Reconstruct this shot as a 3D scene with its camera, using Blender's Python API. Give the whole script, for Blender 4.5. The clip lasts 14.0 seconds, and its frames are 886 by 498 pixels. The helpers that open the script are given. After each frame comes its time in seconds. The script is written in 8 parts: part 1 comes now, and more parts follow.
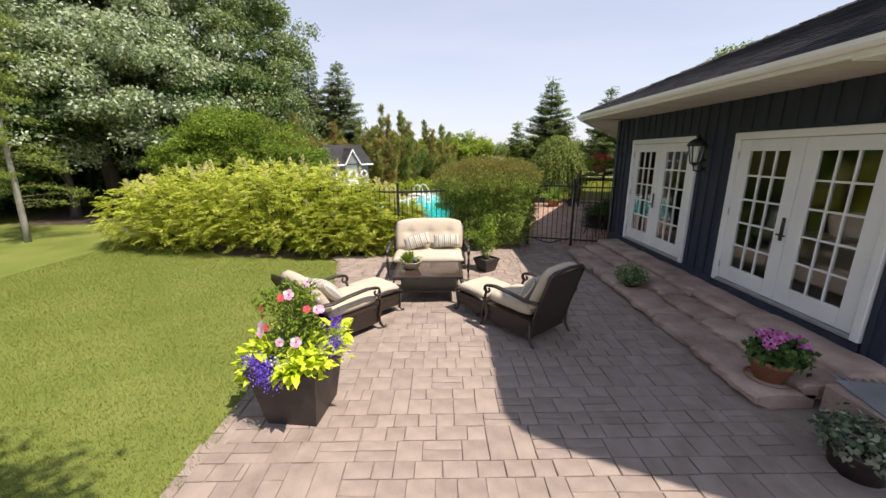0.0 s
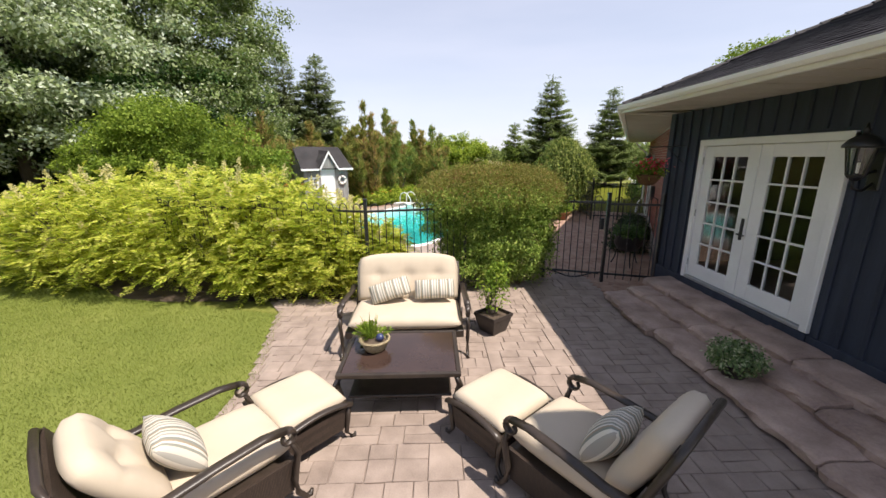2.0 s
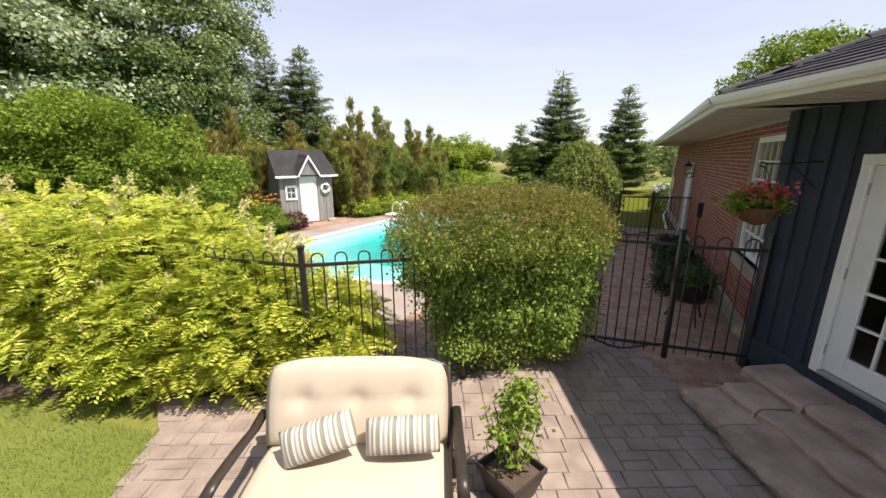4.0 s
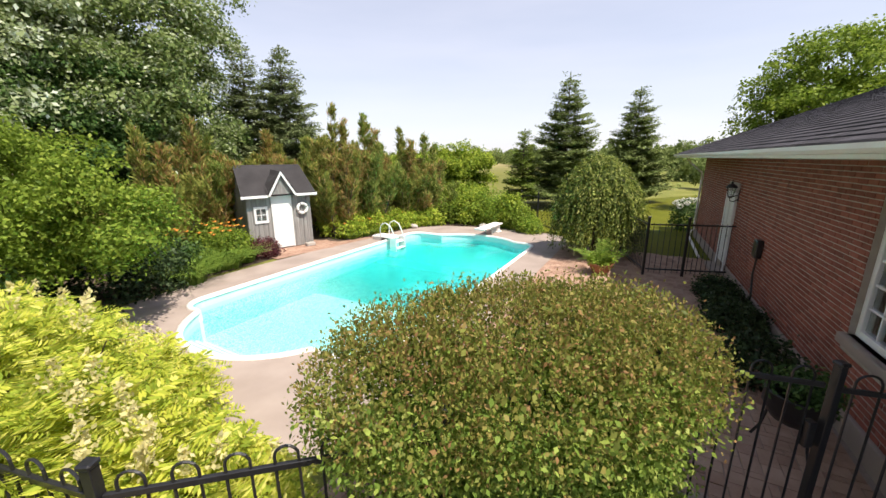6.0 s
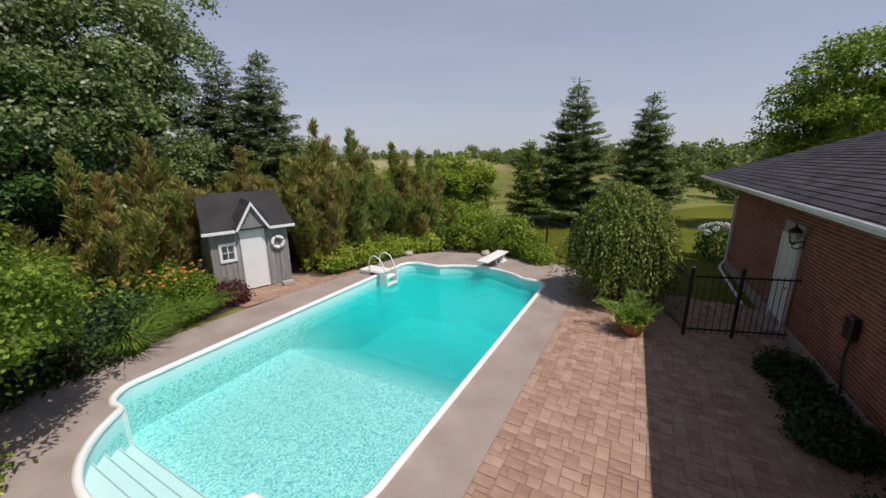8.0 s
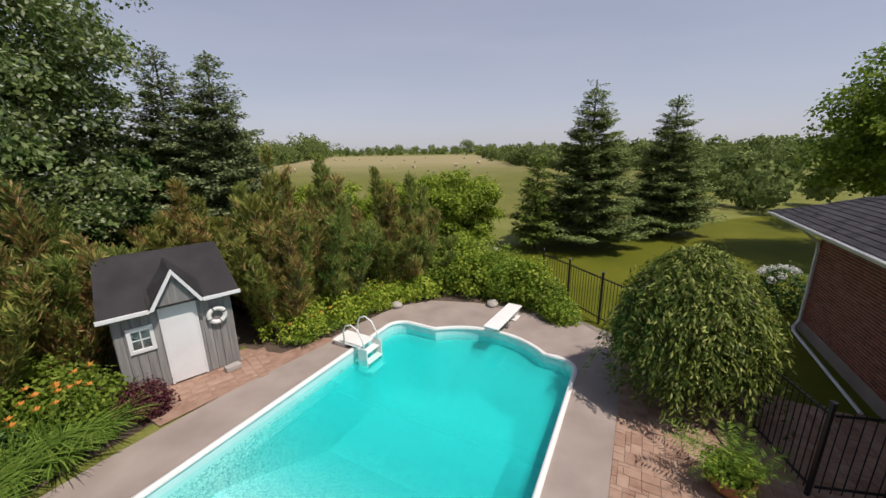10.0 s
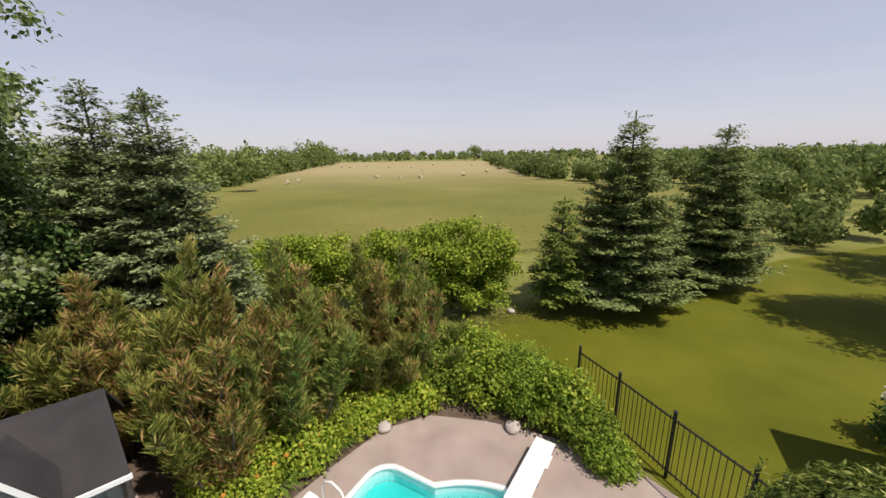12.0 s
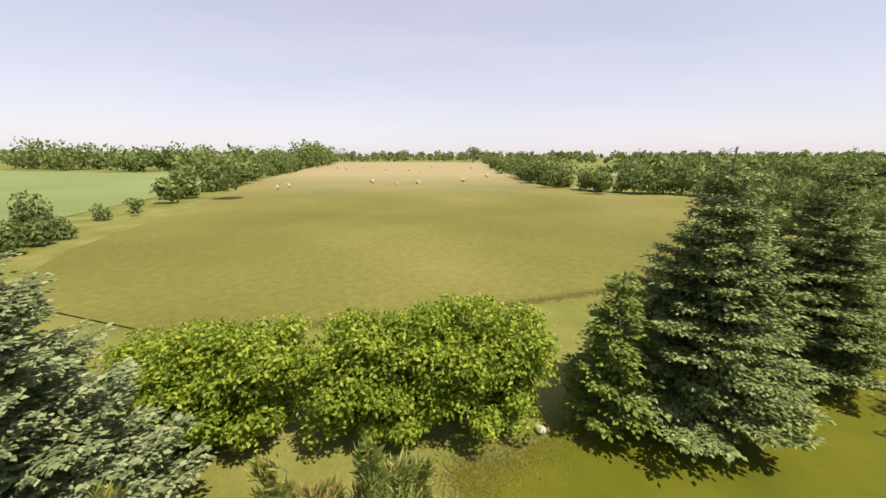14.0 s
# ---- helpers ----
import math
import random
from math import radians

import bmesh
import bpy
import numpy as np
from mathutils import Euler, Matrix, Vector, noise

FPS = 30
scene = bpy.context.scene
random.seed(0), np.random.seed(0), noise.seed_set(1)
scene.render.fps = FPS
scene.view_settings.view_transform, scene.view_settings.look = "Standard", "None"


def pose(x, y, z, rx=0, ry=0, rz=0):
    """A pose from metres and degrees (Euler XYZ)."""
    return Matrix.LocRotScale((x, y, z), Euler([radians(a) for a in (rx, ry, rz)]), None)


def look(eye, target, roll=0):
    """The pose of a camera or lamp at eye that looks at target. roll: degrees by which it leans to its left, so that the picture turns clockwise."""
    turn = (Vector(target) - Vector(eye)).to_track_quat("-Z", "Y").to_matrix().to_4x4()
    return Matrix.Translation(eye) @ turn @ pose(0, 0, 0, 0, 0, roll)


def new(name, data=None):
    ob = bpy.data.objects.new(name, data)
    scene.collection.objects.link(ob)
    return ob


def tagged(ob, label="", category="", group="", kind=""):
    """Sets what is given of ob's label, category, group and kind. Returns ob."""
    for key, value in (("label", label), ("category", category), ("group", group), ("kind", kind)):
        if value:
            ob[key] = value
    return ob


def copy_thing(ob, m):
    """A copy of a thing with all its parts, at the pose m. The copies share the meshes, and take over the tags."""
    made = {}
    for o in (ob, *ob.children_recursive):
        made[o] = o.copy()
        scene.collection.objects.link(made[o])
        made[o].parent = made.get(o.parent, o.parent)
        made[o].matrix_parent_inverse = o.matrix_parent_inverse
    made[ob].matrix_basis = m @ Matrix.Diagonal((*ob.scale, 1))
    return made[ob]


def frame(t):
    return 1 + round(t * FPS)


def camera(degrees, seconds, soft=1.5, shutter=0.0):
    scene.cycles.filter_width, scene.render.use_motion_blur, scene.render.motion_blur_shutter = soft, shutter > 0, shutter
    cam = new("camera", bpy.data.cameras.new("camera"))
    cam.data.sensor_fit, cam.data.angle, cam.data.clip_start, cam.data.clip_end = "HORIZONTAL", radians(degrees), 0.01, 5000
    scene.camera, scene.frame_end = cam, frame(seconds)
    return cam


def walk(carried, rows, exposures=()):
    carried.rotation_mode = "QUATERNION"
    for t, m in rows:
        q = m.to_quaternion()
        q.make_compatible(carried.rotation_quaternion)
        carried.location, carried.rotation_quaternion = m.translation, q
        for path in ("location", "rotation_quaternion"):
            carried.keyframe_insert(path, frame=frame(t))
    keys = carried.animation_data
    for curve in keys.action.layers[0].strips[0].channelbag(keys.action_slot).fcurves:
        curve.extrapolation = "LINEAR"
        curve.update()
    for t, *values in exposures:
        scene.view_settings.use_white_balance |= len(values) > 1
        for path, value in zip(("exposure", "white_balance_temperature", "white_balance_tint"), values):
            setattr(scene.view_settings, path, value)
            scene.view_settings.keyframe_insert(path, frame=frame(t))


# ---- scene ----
cam = camera(100.5, 14.0)
# seconds, place, then yaw, pitch and roll in degrees
PATH = [
    (0.0, 3.219, -3.599, 2.273, -0.20, -14.50, -0.66),
    (0.5, 3.253, -3.039, 2.255, -0.30, -14.36, -0.40),
    (1.0, 3.327, -2.417, 2.258, -0.97, -14.19, -0.44),
    (1.5, 3.348, -1.763, 2.252, -1.28, -14.02, -0.42),
    (2.0, 3.314, -1.122, 2.277, -1.52, -13.98, -0.32),
    (2.5, 3.315, -0.480, 2.324, -1.57, -14.08, -0.26),
    (3.0, 3.360, 0.125, 2.362, -1.32, -14.01, 0.05),
    (5.5, 3.793, 2.690, 2.800, -1.04, -13.90, -0.31),
    (6.0, 3.811, 3.234, 2.951, -1.08, -13.85, -0.30),
    (6.5, 3.810, 3.713, 3.107, -1.11, -13.84, -0.38),
    (7.0, 3.867, 4.288, 3.338, -1.15, -14.14, -0.44),
    (7.5, 3.888, 4.716, 3.506, -1.25, -14.01, -0.49),
    (8.0, 3.887, 5.173, 3.718, -1.27, -14.04, -0.45),
    (10.5, 4.023, 9.177, 5.065, -2.02, -14.96, -0.87),
    (11.0, 4.132, 9.993, 5.446, -1.43, -14.72, -1.05),
    (11.5, 4.194, 10.822, 5.819, -0.83, -14.26, -1.05),
    (12.0, 4.174, 11.717, 6.228, -0.84, -14.23, -0.79),
    (12.5, 4.252, 12.933, 6.412, -0.93, -14.05, -0.33),
    (13.0, 4.282, 14.233, 6.825, -1.07, -14.11, -0.30),
    (13.5, 4.241, 15.536, 7.203, -1.21, -14.18, -0.20),
    (14.0, 4.150, 16.829, 7.549, -1.27, -14.25, 0.07),
]
# the film camera's own exposure, in stops
EXPOSURE = [(t, e, k, c) for t, e, k, c in ((0.0, 0.60, 6800, 13), (1.5, 0.64, 6800, 13), (3.0, 0.70, 6850, 13), (5.5, 0.78, 6950, 13), (6.0, 0.72, 6950, 13), (6.5, 0.56, 6800, 12), (7.0, 0.21, 6600, 14), (7.5, -0.05, 6500, 15), (8.0, -0.24, 6500, 15), (10.5, -0.15, 6700, 15), (11.5, 0.01, 6850, 16), (12.0, 0.11, 6950, 17), (12.5, 0.31, 7100, 17), (13.0, 0.42, 7150, 17), (14.0, 0.48, 7200, 17))]
walk(cam, [(t, pose(x, y, z, 90 + pitch, 0, yaw) @ pose(0, 0, 0, 0, 0, roll)) for t, x, y, z, yaw, pitch, roll in PATH], EXPOSURE)

# ---- world and sun ----
world = bpy.data.worlds.new("world")
scene.world = world
world.use_nodes = True
wn = world.node_tree
sky = wn.nodes.new("ShaderNodeTexSky")
sky.sky_type = "NISHITA"
sky.sun_disc = False
sky.sun_elevation = radians(62)
sky.sun_rotation = radians(126)
sky.air_density, sky.dust_density, sky.ozone_density = 1.0, 0.8, 3.0
# thin summer haze over the blue
haze = wn.nodes.new("ShaderNodeMix")
haze.data_type = "RGBA"
haze.inputs[7].default_value = (6.5, 6.75, 7.9, 1)
wc = wn.nodes.new("ShaderNodeTexCoord")
ws = wn.nodes.new("ShaderNodeSeparateXYZ")
wn.links.new(wc.outputs["Generated"], ws.inputs[0])
wr = wn.nodes.new("ShaderNodeMapRange")
wr.inputs["From Min"].default_value, wr.inputs["From Max"].default_value = 0.0, 0.85
wr.inputs["To Min"].default_value, wr.inputs["To Max"].default_value = 0.66, 0.2
wn.links.new(ws.outputs[2], wr.inputs["Value"])
# faint streaks of high cloud
wm = wn.nodes.new("ShaderNodeMapping")
wm.inputs["Scale"].default_value = (1.2, 1.2, 7)
wn.links.new(wc.outputs["Generated"], wm.inputs["Vector"])
wz = wn.nodes.new("ShaderNodeTexNoise")
wz.inputs["Scale"].default_value, wz.inputs["Detail"].default_value = 1.6, 5
wn.links.new(wm.outputs[0], wz.inputs["Vector"])
wa = wn.nodes.new("ShaderNodeMath")
wa.operation = "MULTIPLY_ADD"
wa.inputs[1].default_value, wa.inputs[2].default_value = 0.3, -0.15
wn.links.new(wz.outputs["Fac"], wa.inputs[0])
wsum = wn.nodes.new("ShaderNodeMath")
wsum.use_clamp = True
wn.links.new(wr.outputs[0], wsum.inputs[0])
wn.links.new(wa.outputs[0], wsum.inputs[1])
wn.links.new(wsum.outputs[0], haze.inputs[0])
wn.links.new(sky.outputs["Color"], haze.inputs[6])
wn.nodes["Background"].inputs["Strength"].default_value = 0.1
wn.links.new(haze.outputs[2], wn.nodes["Background"].inputs["Color"])
sun = new("sun", bpy.data.lights.new("sun", "SUN"))
sun.data.energy = 4.6
sun.data.angle = radians(0.6)
sun.data.color = (1.0, 0.95, 0.87)
sun.matrix_world = look((20, -20, 42), (20 - 12.84, -20 + 9.38, 42 - 30.0))

# ---- materials ----


def nodes_of(name):
    m = bpy.data.materials.new(name)
    m.use_nodes = True
    return m, m.node_tree.nodes, m.node_tree.links, m.node_tree.nodes["Principled BSDF"]


def surf(name, dark, light, scale=6.0, rough=0.7, bump=0.2, fine=60.0, metal=0.0, rnd=0.0, stretch=(1, 1, 1), stain=0.25, spec=0.4):
    """A worn surface: two colours mixed by coarse stains and fine grain, bump from the grain, brightness by object."""
    m, n, l, b = nodes_of(name)
    co = n.new("ShaderNodeTexCoord")
    mp = n.new("ShaderNodeMapping")
    mp.inputs["Scale"].default_value = stretch
    l.new(co.outputs["Object"], mp.inputs["Vector"])
    big = n.new("ShaderNodeTexNoise")
    big.inputs["Scale"].default_value, big.inputs["Detail"].default_value = scale, 5
    small = n.new("ShaderNodeTexNoise")
    small.inputs["Scale"].default_value, small.inputs["Detail"].default_value = fine, 3
    l.new(mp.outputs[0], big.inputs["Vector"])
    l.new(mp.outputs[0], small.inputs["Vector"])
    info = n.new("ShaderNodeObjectInfo")
    add = n.new("ShaderNodeMath")
    add.operation = "MULTIPLY_ADD"
    add.inputs[1].default_value = 0.45
    l.new(small.outputs["Fac"], add.inputs[0])
    sc = n.new("ShaderNodeMath")
    sc.operation = "MULTIPLY_ADD"
    sc.inputs[1].default_value = 1.0 + stain
    sc.inputs[2].default_value = -0.2 - stain / 2
    l.new(big.outputs["Fac"], sc.inputs[0])
    l.new(sc.outputs[0], add.inputs[2])
    rr = n.new("ShaderNodeMath")
    rr.operation = "MULTIPLY_ADD"
    rr.inputs[1].default_value = rnd
    l.new(info.outputs["Random"], rr.inputs[0])
    l.new(add.outputs[0], rr.inputs[2])
    sub = n.new("ShaderNodeMath")
    sub.operation = "SUBTRACT"
    sub.use_clamp = True
    sub.inputs[1].default_value = rnd / 2
    l.new(rr.outputs[0], sub.inputs[0])
    mix = n.new("ShaderNodeMix")
    mix.data_type = "RGBA"
    mix.inputs[6].default_value, mix.inputs[7].default_value = (*dark, 1), (*light, 1)
    l.new(sub.outputs[0], mix.inputs[0])
    l.new(mix.outputs[2], b.inputs["Base Color"])
    b.inputs["Roughness"].default_value, b.inputs["Metallic"].default_value = rough, metal
    b.inputs["Specular IOR Level"].default_value = spec
    if bump:
        bp = n.new("ShaderNodeBump")
        bp.inputs["Strength"].default_value, bp.inputs["Distance"].default_value = bump, 0.01
        l.new(add.outputs[0], bp.inputs["Height"])
        l.new(bp.outputs[0], b.inputs["Normal"])
    return m


def leafy(name, stops, rough=0.5, trans=0.4, patch=0.0, patch_scale=0.8, gain=1.35, spec=0.14):
    """Leaves: the colour of each one picked by chance from stops (position, colour), with light shining through;
    patch shifts the choice in broad clumps."""
    m, n, l, b = nodes_of(name)
    geo = n.new("ShaderNodeNewGeometry")
    ramp = n.new("ShaderNodeValToRGB")
    while len(ramp.color_ramp.elements) < len(stops):
        ramp.color_ramp.elements.new(0.5)
    for e, (p, c) in zip(ramp.color_ramp.elements, stops):
        e.position, e.color = p, (*[min(0.8, v * gain) for v in c], 1)
    co = n.new("ShaderNodeTexCoord")
    nz = n.new("ShaderNodeTexNoise")
    nz.inputs["Scale"].default_value = patch_scale
    l.new(co.outputs["Object"], nz.inputs["Vector"])
    a = n.new("ShaderNodeMath")
    a.operation = "MULTIPLY_ADD"
    a.inputs[1].default_value, a.inputs[2].default_value = patch, -patch / 2
    l.new(nz.outputs["Fac"], a.inputs[0])
    s = n.new("ShaderNodeMath")
    s.use_clamp = True
    l.new(geo.outputs["Random Per Island"], s.inputs[0])
    l.new(a.outputs[0], s.inputs[1])
    l.new(s.outputs[0], ramp.inputs["Fac"])
    l.new(ramp.outputs["Color"], b.inputs["Base Color"])
    b.inputs["Roughness"].default_value = rough
    b.inputs["Specular IOR Level"].default_value = spec
    t = n.new("ShaderNodeBsdfTranslucent")
    l.new(ramp.outputs["Color"], t.inputs["Color"])
    mx = n.new("ShaderNodeMixShader")
    mx.inputs[0].default_value = trans
    l.new(b.outputs[0], mx.inputs[1])
    l.new(t.outputs[0], mx.inputs[2])
    l.new(mx.outputs[0], n["Material Output"].inputs["Surface"])
    return m


def grassy(name, a, b_, c, scale=0.5, fine=40.0, bump=0.5):
    """Mown or standing grass: three greens, broad patches and fine blades."""
    m, n, l, b = nodes_of(name)
    co = n.new("ShaderNodeTexCoord")
    big = n.new("ShaderNodeTexNoise")
    big.inputs["Scale"].default_value, big.inputs["Detail"].default_value = scale, 6
    small = n.new("ShaderNodeTexNoise")
    small.inputs["Scale"].default_value, small.inputs["Detail"].default_value = fine, 4
    l.new(co.outputs["Object"], big.inputs["Vector"])
    l.new(co.outputs["Object"], small.inputs["Vector"])
    add = n.new("ShaderNodeMath")
    add.operation = "MULTIPLY_ADD"
    add.inputs[1].default_value = 0.5
    l.new(small.outputs["Fac"], add.inputs[0])
    half = n.new("ShaderNodeMath")
    half.operation = "MULTIPLY_ADD"
    half.inputs[1].default_value, half.inputs[2].default_value = 1.1, -0.3
    l.new(big.outputs["Fac"], half.inputs[0])
    l.new(half.outputs[0], add.inputs[2])
    ramp = n.new("ShaderNodeValToRGB")
    ramp.color_ramp.elements.new(0.5)
    for e, (p, col) in zip(ramp.color_ramp.elements, ((0.2, a), (0.5, b_), (0.85, c))):
        e.position, e.color = p, (*col, 1)
    l.new(add.outputs[0], ramp.inputs["Fac"])
    l.new(ramp.outputs["Color"], b.inputs["Base Color"])
    b.inputs["Roughness"].default_value, b.inputs["Specular IOR Level"].default_value = 0.85, 0.15
    bp = n.new("ShaderNodeBump")
    bp.inputs["Strength"].default_value, bp.inputs["Distance"].default_value = bump, 0.03
    l.new(small.outputs["Fac"], bp.inputs["Height"])
    l.new(bp.outputs[0], b.inputs["Normal"])
    return m


def striped(name, colours, step, axis=0):
    """Woven cloth with stripes across one axis."""
    m, n, l, b = nodes_of(name)
    co = n.new("ShaderNodeTexCoord")
    sep = n.new("ShaderNodeSeparateXYZ")
    l.new(co.outputs["Object"], sep.inputs[0])
    f = n.new("ShaderNodeMath")
    f.operation = "MULTIPLY"
    f.inputs[1].default_value = 1 / step
    l.new(sep.outputs[axis], f.inputs[0])
    fr = n.new("ShaderNodeMath")
    fr.operation = "FRACT"
    l.new(f.outputs[0], fr.inputs[0])
    ramp = n.new("ShaderNodeValToRGB")
    ramp.color_ramp.interpolation = "CONSTANT"
    while len(ramp.color_ramp.elements) < len(colours):
        ramp.color_ramp.elements.new(0.5)
    for e, (p, c) in zip(ramp.color_ramp.elements, colours):
        e.position, e.color = p, (*c, 1)
    l.new(fr.outputs[0], ramp.inputs["Fac"])
    l.new(ramp.outputs["Color"], b.inputs["Base Color"])
    b.inputs["Roughness"].default_value = 0.9
    nz = n.new("ShaderNodeTexNoise")
    nz.inputs["Scale"].default_value = 250
    l.new(co.outputs["Object"], nz.inputs["Vector"])
    bp = n.new("ShaderNodeBump")
    bp.inputs["Strength"].default_value, bp.inputs["Distance"].default_value = 0.3, 0.003
    l.new(nz.outputs["Fac"], bp.inputs["Height"])
    l.new(bp.outputs[0], b.inputs["Normal"])
    return m


def clear(name, tint, rough=0.02, ior=1.45):
    m, n, l, b = nodes_of(name)
    b.inputs["Base Color"].default_value = (*tint, 1)
    b.inputs["Roughness"].default_value, b.inputs["IOR"].default_value = rough, ior
    b.inputs["Transmission Weight"].default_value = 1.0
    return m


def weave(name, a, b_):
    """Woven resin wicker: two crossed waves."""
    m, n, l, b = nodes_of(name)
    co = n.new("ShaderNodeTexCoord")
    br = n.new("ShaderNodeTexBrick")
    br.inputs["Scale"].default_value = 55
    br.inputs["Color1"].default_value, br.inputs["Color2"].default_value = (*a, 1), (*b_, 1)
    br.inputs["Mortar"].default_value = (a[0] * 0.3, a[1] * 0.3, a[2] * 0.3, 1)
    br.inputs["Mortar Size"].default_value = 0.06
    l.new(co.outputs["Object"], br.inputs["Vector"])
    l.new(br.outputs["Color"], b.inputs["Base Color"])
    b.inputs["Roughness"].default_value = 0.55
    bp = n.new("ShaderNodeBump")
    bp.inputs["Strength"].default_value, bp.inputs["Distance"].default_value = 0.6, 0.004
    l.new(br.outputs["Fac"], bp.inputs["Height"])
    bp.invert = True
    l.new(bp.outputs[0], b.inputs["Normal"])
    return m


LAWN = grassy("lawn_grass", (0.11, 0.14, 0.028), (0.155, 0.182, 0.04), (0.21, 0.225, 0.06), 0.9, 70)
LAWN_BLADE = leafy("lawn_blade", [(0, (0.14, 0.175, 0.032)), (0.5, (0.18, 0.215, 0.042)), (1, (0.235, 0.26, 0.068))], 0.6, 0.35, gain=1.1)
ROUGH_GRASS = grassy("rough_grass", (0.1, 0.12, 0.022), (0.165, 0.175, 0.04), (0.26, 0.235, 0.085), 0.25, 12)
HAY = grassy("hay_stubble", (0.09, 0.102, 0.018), (0.148, 0.148, 0.032), (0.24, 0.21, 0.07), 0.035, 2.0, 0.3)
# the far half of the field has been cut and lies paler
hn, hl = HAY.node_tree.nodes, HAY.node_tree.links
hc = hn.new("ShaderNodeTexCoord")
hs = hn.new("ShaderNodeSeparateXYZ")
hl.new(hc.outputs["Object"], hs.inputs[0])
hm = hn.new("ShaderNodeMapRange")
hm.inputs["From Min"].default_value, hm.inputs["From Max"].default_value = 75, 170
hl.new(hs.outputs[1], hm.inputs["Value"])
hx_ = hn.new("ShaderNodeMix")
hx_.data_type = "RGBA"
hx_.inputs[7].default_value = (0.3, 0.255, 0.125, 1)
hl.new(hm.outputs[0], hx_.inputs[0])
hl.new(hn["Color Ramp"].outputs["Color"], hx_.inputs[6])
hl.new(hx_.outputs[2], hn["Principled BSDF"].inputs["Base Color"])
MEADOW = grassy("meadow_grass", (0.13, 0.175, 0.055), (0.18, 0.23, 0.08), (0.23, 0.28, 0.11), 0.02, 2.0, 0.3)
SOIL = surf("soil", (0.05, 0.035, 0.025), (0.14, 0.1, 0.07), 5, 0.95, 0.9, 40)
PAVER = surf("paver_stone", (0.19, 0.145, 0.12), (0.36, 0.285, 0.24), 5, 0.85, 0.6, 90, rnd=0.3, stain=0.5)
PAVER_RED = surf("deck_paver", (0.235, 0.13, 0.088), (0.43, 0.29, 0.215), 4, 0.85, 0.6, 90, rnd=0.5, stain=0.45)
JOINT = surf("joint_sand", (0.19, 0.15, 0.125), (0.36, 0.29, 0.245), 8, 0.95, 0.5, 80)
CONCRETE = surf("pool_deck_concrete", (0.24, 0.19, 0.165), (0.375, 0.312, 0.272), 1.4, 0.85, 0.3, 120, stain=0.5)
FLAGSTONE = surf("step_stone", (0.2, 0.135, 0.11), (0.52, 0.385, 0.32), 3.2, 0.88, 1.0, 42, rnd=0.4, stain=0.7)
BRICK = surf("red_brick", (0.15, 0.042, 0.027), (0.33, 0.105, 0.068), 6, 0.85, 0.6, 90, rnd=0.6)
MORTAR = surf("mortar", (0.3, 0.25, 0.21), (0.48, 0.42, 0.36), 6, 0.95, 0.5, 90)
BLUE_WOOD = surf("blue_board", (0.013, 0.018, 0.031), (0.04, 0.05, 0.076), 2.5, 0.7, 0.5, 30, stretch=(4, 4, 0.4), rnd=0.25)
WHITE = surf("white_paint", (0.68, 0.68, 0.68), (0.84, 0.84, 0.83), 2, 0.45, 0.08, 60)
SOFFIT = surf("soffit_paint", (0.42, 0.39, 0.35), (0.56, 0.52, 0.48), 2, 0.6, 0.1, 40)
SHINGLE = surf("asphalt_shingle", (0.018, 0.017, 0.019), (0.075, 0.07, 0.072), 6, 0.9, 0.8, 160, rnd=0.5, stain=0.6)
BLACK_METAL = surf("black_iron", (0.008, 0.008, 0.009), (0.02, 0.02, 0.022), 10, 0.4, 0.15, 80, spec=0.5)
BRONZE = surf("brown_cast_metal", (0.018, 0.013, 0.01), (0.05, 0.036, 0.027), 12, 0.4, 0.2, 70, spec=0.5)
WICKER = weave("wicker", (0.05, 0.032, 0.023), (0.085, 0.056, 0.04))
CREAM = surf("cream_canvas", (0.45, 0.37, 0.28), (0.56, 0.475, 0.37), 3, 0.95, 0.25, 220)
STRIPE = striped("striped_canvas", [(0, (0.55, 0.5, 0.42)), (0.16, (0.24, 0.24, 0.2)), (0.3, (0.6, 0.56, 0.48)), (0.42, (0.3, 0.24, 0.17)), (0.55, (0.22, 0.23, 0.2)), (0.7, (0.62, 0.58, 0.5)), (0.85, (0.33, 0.31, 0.27))], 0.11)
DARK_POT = surf("dark_planter", (0.022, 0.017, 0.015), (0.055, 0.043, 0.038), 8, 0.5, 0.3, 60)
TERRACOTTA = surf("terracotta", (0.24, 0.095, 0.045), (0.42, 0.19, 0.1), 5, 0.85, 0.3, 60)
BARK = surf("bark", (0.05, 0.04, 0.032), (0.17, 0.14, 0.115), 6, 0.95, 1.0, 30, stretch=(1, 1, 0.25))
PALE_BARK = surf("pale_bark", (0.16, 0.14, 0.12), (0.4, 0.37, 0.33), 6, 0.9, 0.8, 30, stretch=(1, 1, 0.3))
GREY_WOOD = surf("weathered_board", (0.13, 0.125, 0.12), (0.36, 0.35, 0.335), 1.6, 0.85, 0.8, 18, stretch=(9, 9, 0.6), rnd=0.3)
TAR = surf("shed_roofing", (0.016, 0.015, 0.016), (0.05, 0.046, 0.048), 2, 0.9, 0.6, 110)
PLASTIC = surf("white_plastic", (0.72, 0.71, 0.68), (0.84, 0.83, 0.8), 3, 0.4, 0.05, 40)
GLASS = clear("window_glass", (0.9, 0.95, 0.95))


